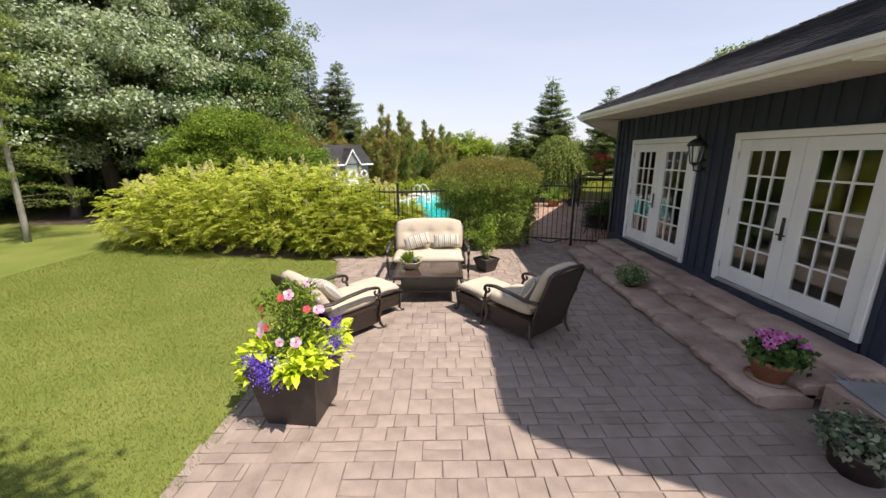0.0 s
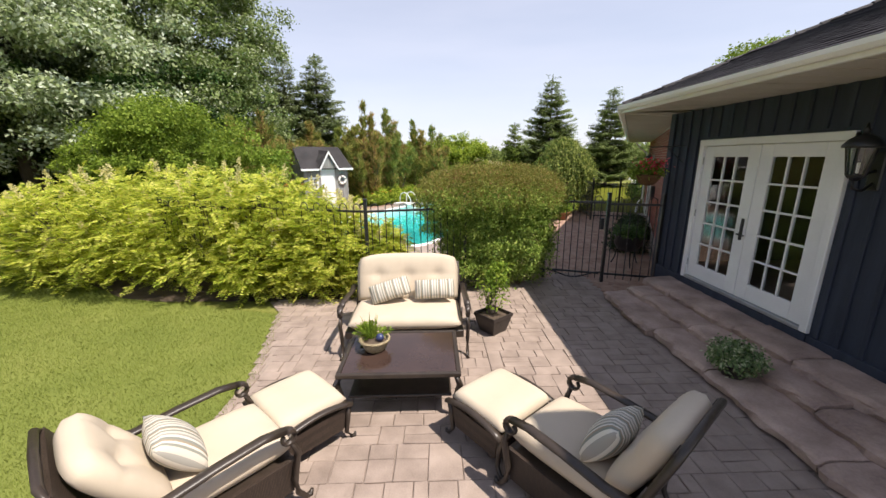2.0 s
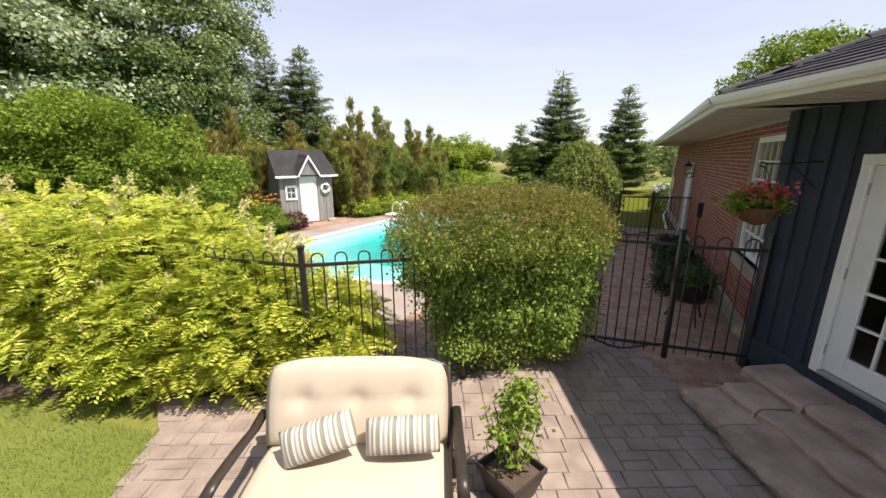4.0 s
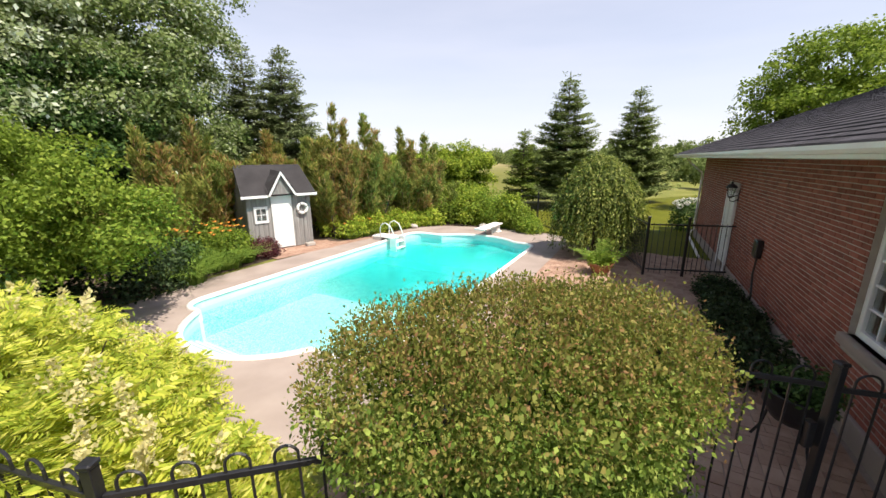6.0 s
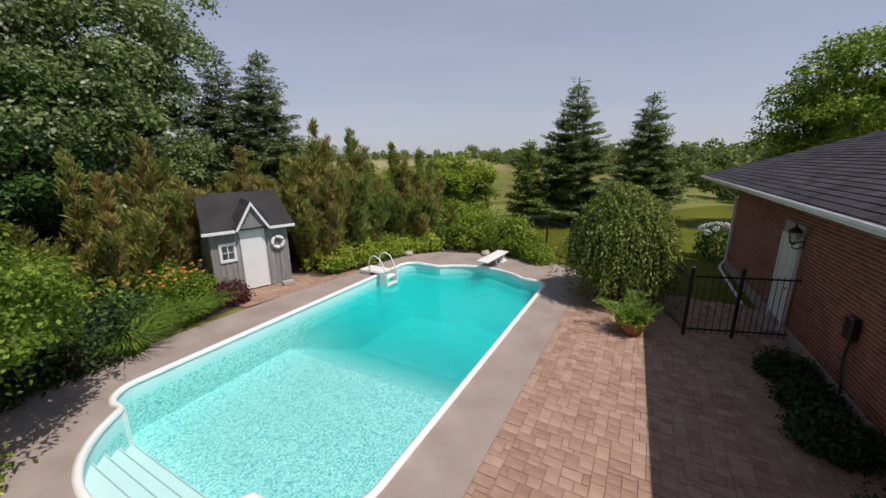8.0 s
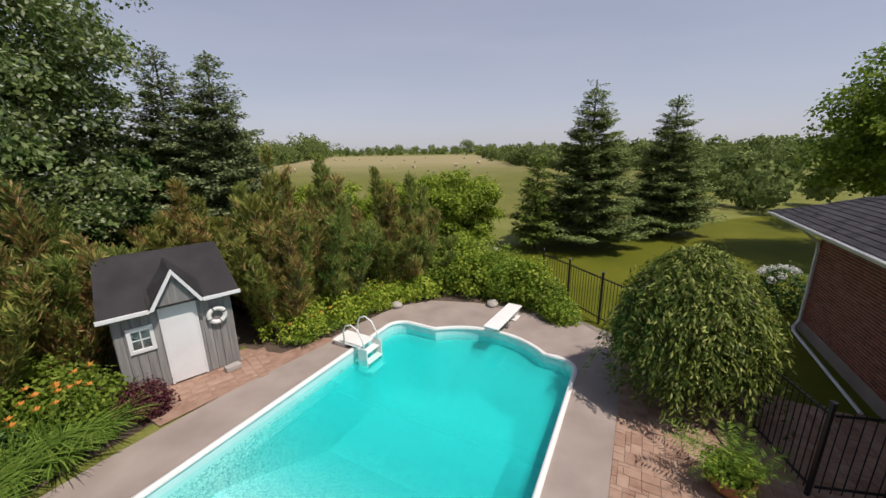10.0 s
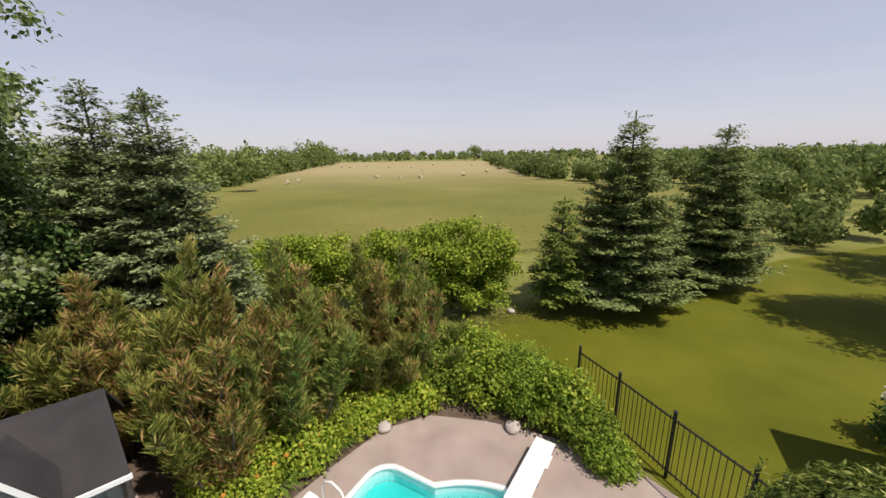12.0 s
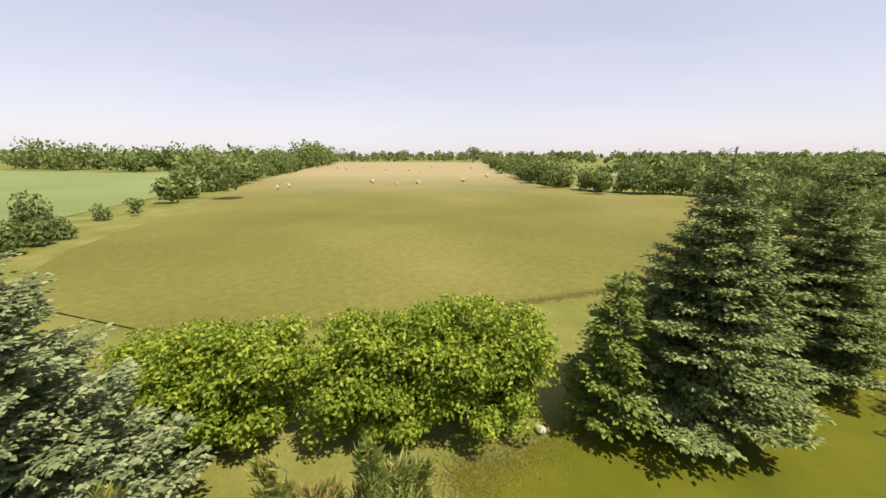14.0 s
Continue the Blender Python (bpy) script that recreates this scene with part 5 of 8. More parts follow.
for k, q in enumerate(SPIREA):
    s = thing("false_spirea", "yellow-green ferny shrub with cream flower plumes", "shrub", pose(q[0], q[1], 0), group="spirea bank")
    C, Nn = crown_points([(0, 0, *q[2:])], 1450, 0.5, 0.12)
    L = R.uniform(0.17, 0.34, len(C))
    A = R.normal(size=C.shape) * np.array([0.75, 0.75, 0.0])
    V = fronds(C, Nn * np.array([0.8, 0.8, 0.2]) + A * 0.9 + np.array([0, 0, 0.35]) + R.normal(size=C.shape) * 0.45, L, 9, 0.35, 0.36, 0.085)
    hang("foliage", quads_mesh("foliage", V, G_SPIREA), s)
    for i in range(9):
        bm = bmesh.new()
        a = 0.7 * i
        tube(bm, [(0.1 * math.cos(a), 0.1 * math.sin(a), -0.03), (q[3] * 0.4 * math.cos(a), q[4] * 0.4 * math.sin(a), q[2]), (q[3] * 0.7 * math.cos(a), q[4] * 0.7 * math.sin(a), q[2] + q[5] * 0.6)], [0.015, 0.01, 0.005], 4)
        part("stem", bm, BARK, s)
    n = 11
    d = ball_dirs(n)
    d[:, 2] = abs(d[:, 2]) + R.choice([0.15, 0.9], n)
    d = unit(d)
    base = np.array([0, 0, q[2]]) + d * np.array(q[3:]) * 0.98
    Pp = np.repeat(base, 60, 0) + np.repeat(np.array([[0, 0, 1.0]]), n * 60, 0) * np.tile(np.linspace(0, 0.2, 60), n)[:, None] + np.repeat(d * [0.12, 0.12, 0.04], 60, 0) * np.tile(np.linspace(0, 1, 60), n)[:, None] * np.repeat(R.uniform(0.5, 1.4, n), 60)[:, None]
    Pp = Pp + R.normal(size=Pp.shape) * np.tile(np.linspace(0.035, 0.008, 60), n)[:, None]
    VP = leaf_quads(Pp, R.normal(size=Pp.shape) + [0, 0, 0.6], R.normal(size=Pp.shape), 0.042, 0.026)
    for i in range(n):
        hang("plume", quads_mesh("plume", VP[i * 60 : i * 60 + 60], G_PLUME), s, "cream flower plume")

# clipped hedge bush beside the gate: green below, bronze tips above
hb = thing("clipped_bush", "large clipped bush, green below with bronze young tips on top", "shrub", pose(4.3, 5.36, 0, 0, 0, 10) @ Matrix.Diagonal((0.91, 0.95, 1.09, 1)))
HB = [(0, -0.05, 1.55, 0.95, 0.78, 0.4), (0.72, 0, 1.5, 0.72, 0.74, 0.42), (-0.62, -0.02, 1.5, 0.7, 0.72, 0.42), (-1.0, 0, 1.42, 0.44, 0.5, 0.36), (1.05, 0.02, 1.42, 0.46, 0.55, 0.42), (-0.05, -0.05, 0.62, 0.85, 0.52, 0.7), (0.72, -0.02, 0.62, 0.7, 0.52, 0.7), (0, 0, 1.05, 0.9, 0.6, 0.6), (0.72, 0, 1.05, 0.7, 0.58, 0.6), (-0.6, 0.02, 1.1, 0.62, 0.52, 0.6), (-0.3, 0, 0.55, 0.7, 0.48, 0.6)]
V = np.concatenate([leafy_cloud(HB, 9000, 9, 0.036, 0.05, 0.34, 0.5, 0.04, 0.62), leafy_cloud(HB, 7000, 8, 0.042, 0.04, 0.3, 0.5, 0.04, 0.62, (240, 0.17))])
zz = V[:, 0, 2]
tip = zz + R.normal(size=len(zz)) * 0.1 > 1.5
hang("foliage", quads_mesh("foliage", V[~tip], G_NINEBARK), hb)
C_, N_ = crown_points(HB, 21000, 0.12, 1.36)
k_ = 5
C_, N_ = np.repeat(C_, k_, 0), np.repeat(N_, k_, 0)
C_ = C_ + N_ * np.tile(np.linspace(-0.02, 0.06, k_), len(C_) // k_)[:, None] + R.normal(size=C_.shape) * 0.018
V2 = leaf_quads(C_, N_ * 0.5 + R.normal(size=C_.shape) * 0.6 + [0, 0, 0.4], R.normal(size=C_.shape), 0.026, 0.015)
core = leafy_cloud([(-0.3, 0.0, 1.0, 0.7, 0.5, 0.75), (0.55, -0.05, 0.85, 0.75, 0.5, 0.8)], 2600, 6, 0.05, 0.05, 0.4, 0.5, 0.05, 0.6)
ns = 1100
sa, sq = R.uniform(0, 6.283, ns), np.sqrt(R.random(ns))
sx, sy = 0.08 + 1.3 * sq * np.cos(sa), 0.62 * sq * np.sin(sa)
sz = 1.92 - 0.55 * (np.abs(sx - 0.08) / 1.35) ** 3 - 0.3 * (np.abs(sy) / 0.65) ** 3
sh_, lean = R.uniform(0.04, 0.17, ns), R.normal(size=(ns, 2)) * 0.25
S9 = np.concatenate([leaf_quads(np.stack([sx + lean[:, 0] * sh_ * u, sy + lean[:, 1] * sh_ * u, sz - 0.04 + sh_ * u], 1), R.normal(size=(ns, 3)) * 0.7 + [0, 0, 0.6], R.normal(size=(ns, 3)), 0.026, 0.014) for u in np.linspace(0, 1, 9)])
V2 = np.concatenate([V2, S9])
hang("inner_foliage", quads_mesh("inner_foliage", core, G_NINEBARK), hb)
hang("young_growth", quads_mesh("young_growth", np.concatenate([V[tip][::4], V2]), G_NINETIP), hb, "bronze green young shoots")
bm = bmesh.new()
for i in range(12):
    a = 0.55 * i
    tube(bm, [(0.08 * math.cos(a), 0.08 * math.sin(a), -0.03), (0.4 * math.cos(a), 0.3 * math.sin(a), 0.7), (0.7 * math.cos(a), 0.5 * math.sin(a), 1.5)], [0.02, 0.014, 0.005], 4)
part("stems", bm, BARK, hb)


def mound(name, label, x, y, rx, ry, h, mat, size, clumps, per=10, category="shrub", aspect=0.6, group=""):
    """A low leafy mound."""
    t = thing(name, label, category, pose(x, y, 0), group=group)
    V = leafy_cloud([(0, 0, h * 0.35, rx, ry, h * 0.65), (rx * 0.35, -ry * 0.3, h * 0.3, rx * 0.6, ry * 0.6, h * 0.55), (-rx * 0.4, ry * 0.2, h * 0.35, rx * 0.55, ry * 0.6, h * 0.6)], clumps, per, size, size * 0.9, 0.3, 0.6, 0.02, aspect)
    hang("foliage", quads_mesh("foliage", V, mat), t)
    bm = bmesh.new()
    for i in range(5):
        a = 1.26 * i
        tube(bm, [(0.03 * math.cos(a), 0.03 * math.sin(a), -0.02), (rx * 0.4 * math.cos(a), ry * 0.4 * math.sin(a), h * 0.6)], [0.008, 0.004], 4)
    part("stems", bm, BARK, t)
    return t


# planting north and west of the deck
for i, (x, y, rx, ry, h) in enumerate([(0.2, 17.6, 0.95, 0.8, 0.95), (1.1, 18.5, 0.9, 0.8, 0.9), (-0.2, 18.4, 0.8, 0.7, 0.9), (1.9, 19.3, 0.85, 0.75, 0.85), (4.4, 20.6, 1.1, 0.8, 1.35), (5.6, 20.3, 1.0, 0.8, 1.35), (6.6, 19.5, 0.8, 0.8, 1.25), (7.4, 18.6, 0.6, 0.6, 0.9), (3.3, 20.1, 0.85, 0.6, 0.7), (6.2, 20.7, 0.9, 0.8, 1.2), (4.9, 21.3, 1.0, 0.8, 1.2), (2.6, 19.75, 0.6, 0.5, 0.6), (7.6, 17.9, 0.45, 0.45, 0.6), (3.7, 21.5, 0.9, 0.8, 1.0), (5.2, 20.9, 0.9, 0.7, 1.8), (6.3, 20.0, 0.8, 0.7, 1.65), (4.0, 21.3, 0.9, 0.7, 1.8), (7.1, 19.2, 0.6, 0.6, 1.4)]):
    mound("perennial_clump", "lush green perennial clump in the bed", x, y, rx, ry, h, G_YELLOW if i in (0, 1, 2, 3, 8, 11) else (G_BRIGHT, G_MID, G_BUSH)[i % 3], 0.075 + 0.02 * (i % 3), 620, 9, "perennial", 0.6, "pool bed planting")
# the first two get the darkest leaf, painting in the shade below the crown
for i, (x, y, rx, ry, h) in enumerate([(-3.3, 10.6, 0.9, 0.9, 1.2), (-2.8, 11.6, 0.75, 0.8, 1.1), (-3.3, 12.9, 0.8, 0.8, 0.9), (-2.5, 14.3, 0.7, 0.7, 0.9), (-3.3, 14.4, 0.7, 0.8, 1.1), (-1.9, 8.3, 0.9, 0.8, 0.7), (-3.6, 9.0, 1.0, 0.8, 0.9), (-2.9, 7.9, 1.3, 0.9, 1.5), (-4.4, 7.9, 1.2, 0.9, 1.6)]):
    mound("shade_shrub", "dark green shrub in the bed west of the pool", x, y, rx, ry, h, G_SHADED if i in (0, 1) else G_DARK if i in (2, 6, 7) else G_MID, 0.09, 480, 10, "shrub", 0.6, "pool bed planting")
mound("plum_shrub", "low purple-leaved shrub beside the shed", -1.55, 14.55, 0.45, 0.4, 0.55, G_PLUM, 0.06, 420, 10)


def strap_clump(name, label, x, y, n, L, mat, seed, flowers=0, fmat=None, spread=0.3):
    g = np.random.default_rng(seed)
    t = thing(name, label, "perennial", pose(x, y, 0))
    quads = []
    a = g.uniform(0, 6.283, n)
    b = np.stack([spread * np.sqrt(g.random(n)) * np.cos(a), spread * np.sqrt(g.random(n)) * np.sin(a), np.zeros(n)], 1)
    ln = L * g.uniform(0.7, 1.2, n)
    o = np.stack([np.cos(a), np.sin(a), 0 * a], 1)
    sd = np.stack([-np.sin(a), np.cos(a), 0 * a], 1)
    prev = b
    w = 0.015
    for k in range(1, 6):
        s = k / 5
        cur = b + o * (ln * (0.15 * s + 0.62 * s * s))[:, None] + np.array([0, 0, 1.0]) * (ln * (1.05 * s - 0.62 * s * s))[:, None]
        w0, w1 = w * (1.15 - (s - 0.2)), w * (1.15 - s)
        quads.append(np.stack([prev - sd * w0, prev + sd * w0, cur + sd * w1, cur - sd * w1], 1))
        prev = cur
    hang("leaves", quads_mesh("leaves", np.concatenate(quads), mat), t)
    if flowers:
        F = []
        for k in range(flowers):
            bm = bmesh.new()
            aa, rr = g.uniform(0, 6.28), spread * g.uniform(0.2, 1.3)
            tip = (rr * math.cos(aa), rr * math.sin(aa), L * g.uniform(1.05, 1.4))
            tube(bm, [(rr * 0.3 * math.cos(aa), rr * 0.3 * math.sin(aa), 0), tip], [0.006, 0.004], 4)
            part("stalk", bm, G_LILY, t)
            an = np.arange(6) * 1.047 + g.uniform(0, 1)
            dd = np.stack([np.cos(an), np.sin(an), np.full(6, 0.6)], 1)
            F.append(leaf_quads(np.repeat(np.array([tip]), 6, 0), dd, np.cross(dd, [0, 0, 1.0]) + dd * 0.1 + np.array([0, 0, 1.0]), 0.085, 0.04))
        for ff in F:
            hang("flower", quads_mesh("flower", ff, fmat), t, "open orange flower")
    return t


for i, (x, y) in enumerate([(-2.35, 12.9), (-2.0, 13.3), (-2.6, 12.35), (-1.9, 13.9), (-2.45, 13.5), (-2.2, 12.0)]):
    strap_clump("daylily", "arching daylily clump with orange flowers", x, y, 210, 0.9, G_LILY, 80 + i, 5 if i < 5 else 0, P_ORANGE)
for i, (x, y) in enumerate([(1.0, 17.6), (1.45, 18.2), (1.85, 18.75), (2.25, 19.3), (0.6, 17.1)]):
    strap_clump("daylily", "arching daylily clump beside the deck", x, y, 150, 0.5, G_LILY, 90 + i, 2, P_ORANGE, 0.25)

# ---- patio furniture ----


def cushion(w, d, t, tufts=(), nx=24, ny=20, crown=0.0, soft=5.0, arch=0.0):
    """A stuffed cushion lying in x and y, with dimples at tufts (x, y)."""
    bm = bmesh.new()
    grid = {}
    for side in (1, -1):
        for i in range(nx + 1):
            for j in range(ny + 1):
                u, v = -1 + 2 * i / nx, -1 + 2 * j / ny
                edge = i in (0, nx) or j in (0, ny)
                if side < 0 and edge:
                    grid[side, i, j] = grid[1, i, j]
                    continue
                f = max(0.0, (1 - abs(u) ** soft) * (1 - abs(v) ** soft)) ** 0.38
                h = t / 2 * f * (1 + crown * (1 - u * u) * (1 - v * v))
                x, y = u * w / 2 * (1 - 0.02 * v * v), v * d / 2 * (1 - 0.02 * u * u)
                if arch and v > 0:
                    y -= arch * u ** 4 * v
                    x *= 1 - arch * 0.8 * v ** 4
                if side > 0:
                    for tx, ty in tufts:
                        q = ((x - tx) ** 2 + (y - ty) ** 2) / 0.006
                        h -= 0.034 * math.exp(-q)
                        h -= 0.012 * math.exp(-((x - tx) / 0.018) ** 2) * math.exp(-abs(y - ty) * 3)
                        h -= 0.008 * math.exp(-((y - ty) / 0.018) ** 2) * math.exp(-abs(x - tx) * 5)
                grid[side, i, j] = bm.verts.new((x, y, side * h))
    for side in (1, -1):
        for i in range(nx):
            for j in range(ny):
                q = [grid[side, i, j], grid[side, i + 1, j], grid[side, i + 1, j + 1], grid[side, i, j + 1]]
                bm.faces.new(q if side > 0 else q[::-1])
    return bm


def scroll(cx, cz, r, a0, a1, y, n=14, shrink=0.55):
    out = []
    for i in range(n + 1):
        a = radians(a0 + (a1 - a0) * i / n)
        rr = r * (1 - shrink * i / n)
        out.append((y, cx + rr * math.cos(a), cz + rr * math.sin(a)))
    return out


def panel(bm, pts, th):
    """A slab from four corner points, thickened along its normal."""
    p = [Vector(q) for q in pts]
    n = (p[1] - p[0]).cross(p[3] - p[0]).normalized() * th / 2
    a, b = [bm.verts.new(q + n) for q in p], [bm.verts.new(q - n) for q in p]
    bm.faces.new(a)
    bm.faces.new(b[::-1])
    for i in range(4):
        bm.faces.new((a[i], b[i], b[(i + 1) % 4], a[(i + 1) % 4]))


def lounge(name, label, category, m, width, tufts, skirted=True, top_y=0.62, top_z=0.98, lean=70, back=0.72):
    """A deep seat facing local -y: wicker body, scrolled metal arms, thick cushions."""
    c = thing(name, label, category, m)
    w = width / 2
    bx = w - 0.03
    seat_z = 0.33
    if skirted:
        for s in (-1, 1):
            bm = bmesh.new()
            panel(bm, [(s * bx, -0.36, 0.1), (s * bx, 0.3, 0.1), (s * bx, 0.36, seat_z), (s * bx, -0.38, seat_z)], 0.03)
            part("side_panel", bm, WICKER, c)
        bm = bmesh.new()
        panel(bm, [(-bx, -0.37, 0.1), (bx, -0.37, 0.1), (bx, -0.38, seat_z), (-bx, -0.38, seat_z)], 0.03)
        part("front_panel", bm, WICKER, c)
    else:
        bm = bmesh.new()
        block(bm, -bx, bx, -0.385, -0.355, seat_z - 0.09, seat_z, 0.008)
        part("front_rail", bm, BRONZE, c)
    bm = bmesh.new()
    block(bm, -bx, bx, -0.37, 0.34, seat_z - 0.03, seat_z, 0.006)
    part("seat_frame", bm, BRONZE, c)
    bm = bmesh.new()
    panel(bm, [(-bx, 0.31, 0.1 if skirted else seat_z - 0.05), (bx, 0.31, 0.1 if skirted else seat_z - 0.05), (bx * 0.98, top_y, top_z), (-bx * 0.98, top_y, top_z)], 0.035)
    part("backrest", bm, WICKER, c)
    bm = bmesh.new()
    tube(bm, [(-bx, 0.31, 0.1), (-bx, (0.31 + top_y) / 2, (0.1 + top_z) / 2), (-bx * 0.98, top_y + 0.005, top_z - 0.02), (-bx * 0.8, top_y + 0.02, top_z + 0.03), (0, top_y + 0.025, top_z + 0.05), (bx * 0.8, top_y + 0.02, top_z + 0.03), (bx * 0.98, top_y + 0.005, top_z - 0.02), (bx, (0.31 + top_y) / 2, (0.1 + top_z) / 2), (bx, 0.31, 0.1)], 0.022, 8)
    part("back_frame", bm, BRONZE, c, smooth=True)
    for s in (-1, 1):
        y = s * (w + 0.015)
        bm = bmesh.new()
        pts = [(y, 0.47, 0.6), (y, 0.3, 0.58), (y, 0.05, 0.61), (y, -0.2, 0.625), (y, -0.33, 0.605)]
        pts += scroll(-0.34, 0.545, 0.06, 75, 420, y)
        tube(bm, pts, [0.02] * 5 + [0.019 - 0.0007 * i for i in range(len(pts) - 5)], 8)
        for v in bm.verts:
            v.co.x = y + (v.co.x - y) * 1.9
        part("arm", bm, BRONZE, c, "scrolled dark metal arm", smooth=True)
        bm = bmesh.new()
        tube(bm, [(y, -0.36, 0.52), (y, -0.4, 0.4), (y, -0.36, 0.22), (y, -0.37, 0.1), (y, -0.42, 0.025), (y, -0.455, 0.02), (y, -0.465, 0.05)], [0.02, 0.022, 0.024, 0.02, 0.018, 0.02, 0.012], 8)
        part("leg", bm, BRONZE, c, smooth=True)
        bm = bmesh.new()
        tube(bm, [(y * 0.97, 0.36, 0.3), (y * 0.97, 0.36, 0.12), (y * 0.97, 0.41, 0.025), (y * 0.97, 0.44, 0.02)], [0.022, 0.02, 0.018, 0.014], 8)
        part("leg", bm, BRONZE, c, smooth=True)
    part("seat_cushion", cushion(width - 0.1, 0.74, 0.17), CREAM, c, "thick cream seat cushion", True, pose(0, -0.05, seat_z + 0.085))
    part("back_cushion", cushion(width - 0.1, back, 0.17, tufts, arch=0.06), CREAM, c, "tufted cream back cushion", True, pose(0, 0.3 + back / 2 * math.cos(radians(lean)) - 0.03, seat_z + 0.12 + back / 2 * math.sin(radians(lean)), lean, 0, 0))
    return c


def throw_pillow(m, w=0.46, d=0.3):
    """A small striped pillow, its stripes across its length."""
    me = bpy.data.meshes.new("throw_pillow")
    bm = cushion(w, d, 0.15, (), 18, 14, 0.35, 2.6)
    bmesh.ops.recalc_face_normals(bm, faces=bm.faces)
    bm.to_mesh(me)
    bm.free()
    me.materials.append(STRIPE)
    me.polygons.foreach_set("use_smooth", [True] * len(me.polygons))
    ob = tagged(new("throw_pillow", me), "striped beige and grey throw pillow on the cushions", "pillow", "throw pillows")
    ob.matrix_basis = m
    return ob


LOVE = pose(3.0, 3.17, 0)
lounge("loveseat", "patio loveseat with cream tufted cushions and dark scrolled arms", "loveseat", LOVE @ pose(-0.03, 0, 0), 1.43, [(-0.38, 0.02), (0.0, 0.02), (0.38, 0.02)], False, 0.6, 0.89, 70, 0.63)
throw_pillow(LOVE @ pose(-0.24, 0.1, 0.66, 62, 0, 0) @ pose(0, 0, 0, 0, 0, 17), 0.5, 0.24)
throw_pillow(LOVE @ pose(0.32, 0.12, 0.66, 62, 0, 0) @ pose(0, 0, 0, 0, 0, 2), 0.5, 0.24)
CH_R, CH_L = pose(4.32, 0.9, 0, 0, 0, 217.5), pose(1.86, 0.9, 0, 0, 0, 137)
lounge("lounge_chair", "dark wicker lounge chair with cream cushions", "chair", CH_R, 0.72, [(-0.14, 0.05), (0.14, 0.05)], True, 0.57, 0.94, 65, 0.62)
lounge("lounge_chair", "dark wicker lounge chair with cream cushions", "chair", CH_L, 0.72, [(-0.14, 0.05), (0.14, 0.05)], True, 0.66, 0.86, 57, 0.58)
throw_pillow(CH_R @ pose(0.02, 0.15, 0.63, 58, 0, 0) @ pose(0, 0, 0, 0, 0, 8), 0.44, 0.34)
throw_pillow(CH_L @ pose(0.0, 0.16, 0.63, 50, 0, 0) @ pose(0, 0, 0, 0, 0, -6), 0.46, 0.34)


def ottoman(m):
    o = thing("ottoman", "dark wicker ottoman with a cream cushion", "ottoman", m, group="ottomans")
    for s in (-1, 1):
        bm = bmesh.new()
        panel(bm, [(s * 0.29, -0.22, 0.12), (s * 0.29, 0.22, 0.12), (s * 0.3, 0.25, 0.31), (s * 0.3, -0.25, 0.31)], 0.025)
        part("side_panel", bm, WICKER, o)
        bm = bmesh.new()
        panel(bm, [(-0.29, s * 0.23, 0.12), (0.29, s * 0.23, 0.12), (0.3, s * 0.25, 0.31), (-0.3, s * 0.25, 0.31)], 0.025)
        part("end_panel", bm, WICKER, o)
        bm = bmesh.new()
        tube(bm, [(s * 0.32, y, 0.33 + 0.055 * (1 - (y / 0.3) ** 2)) for y in np.linspace(-0.3, 0.3, 9)], 0.018, 8)
        for v in bm.verts:
            v.co.x = s * 0.32 + (v.co.x - s * 0.32) * 1.8
        part("top_rail", bm, BRONZE, o, smooth=True)
        for t in (-1, 1):
            bm = bmesh.new()
            tube(bm, [(s * 0.31, t * 0.28, 0.33), (s * 0.305, t * 0.265, 0.2), (s * 0.3, t * 0.25, 0.08), (s * 0.31, t * 0.29, 0.02), (s * 0.315, t * 0.315, 0.02), (s * 0.315, t * 0.32, 0.045)], [0.022, 0.022, 0.018, 0.016, 0.018, 0.01], 8)
            part("leg", bm, BRONZE, o, smooth=True)
    bm = bmesh.new()
    block(bm, -0.29, 0.29, -0.25, 0.25, 0.29, 0.31, 0.004)
    part("seat_frame", bm, BRONZE, o)
    part("cushion", cushion(0.6, 0.56, 0.15), CREAM, o, "cream cushion", True, pose(0, 0, 0.375))
    return o


ottoman(pose(3.85, 1.49, 0, 0, 0, 217.5))
ottoman(pose(2.19, 1.52, 0, 0, 0, 136))

# coffee table
tb = thing("coffee_table", "brown metal coffee table with a glossy top and lower shelf", "table", pose(3.0, 2.09, 0))
TOP = surf("glossy_brown_top", (0.03, 0.018, 0.014), (0.07, 0.042, 0.034), 3, 0.12, 0.03, 40, spec=0.5)
bm = bmesh.new()
block(bm, -0.5, 0.5, -0.37, 0.37, 0.455, 0.475, 0.004)
part("tabletop", bm, TOP, tb, "glossy brown tabletop")
for y0, y1, x0, x1 in ((-0.41, -0.37, -0.54, 0.54), (0.37, 0.41, -0.54, 0.54), (-0.37, 0.37, -0.54, -0.5), (-0.37, 0.37, 0.5, 0.54)):
    bm = bmesh.new()
    block(bm, x0, x1, y0, y1, 0.44, 0.482, 0.008, seg=2)
    part("edge_rail", bm, BRONZE, tb)
bm = bmesh.new()
block(bm, -0.46, 0.46, -0.33, 0.33, 0.2, 0.222, 0.006)
part("shelf", bm, BRONZE, tb)
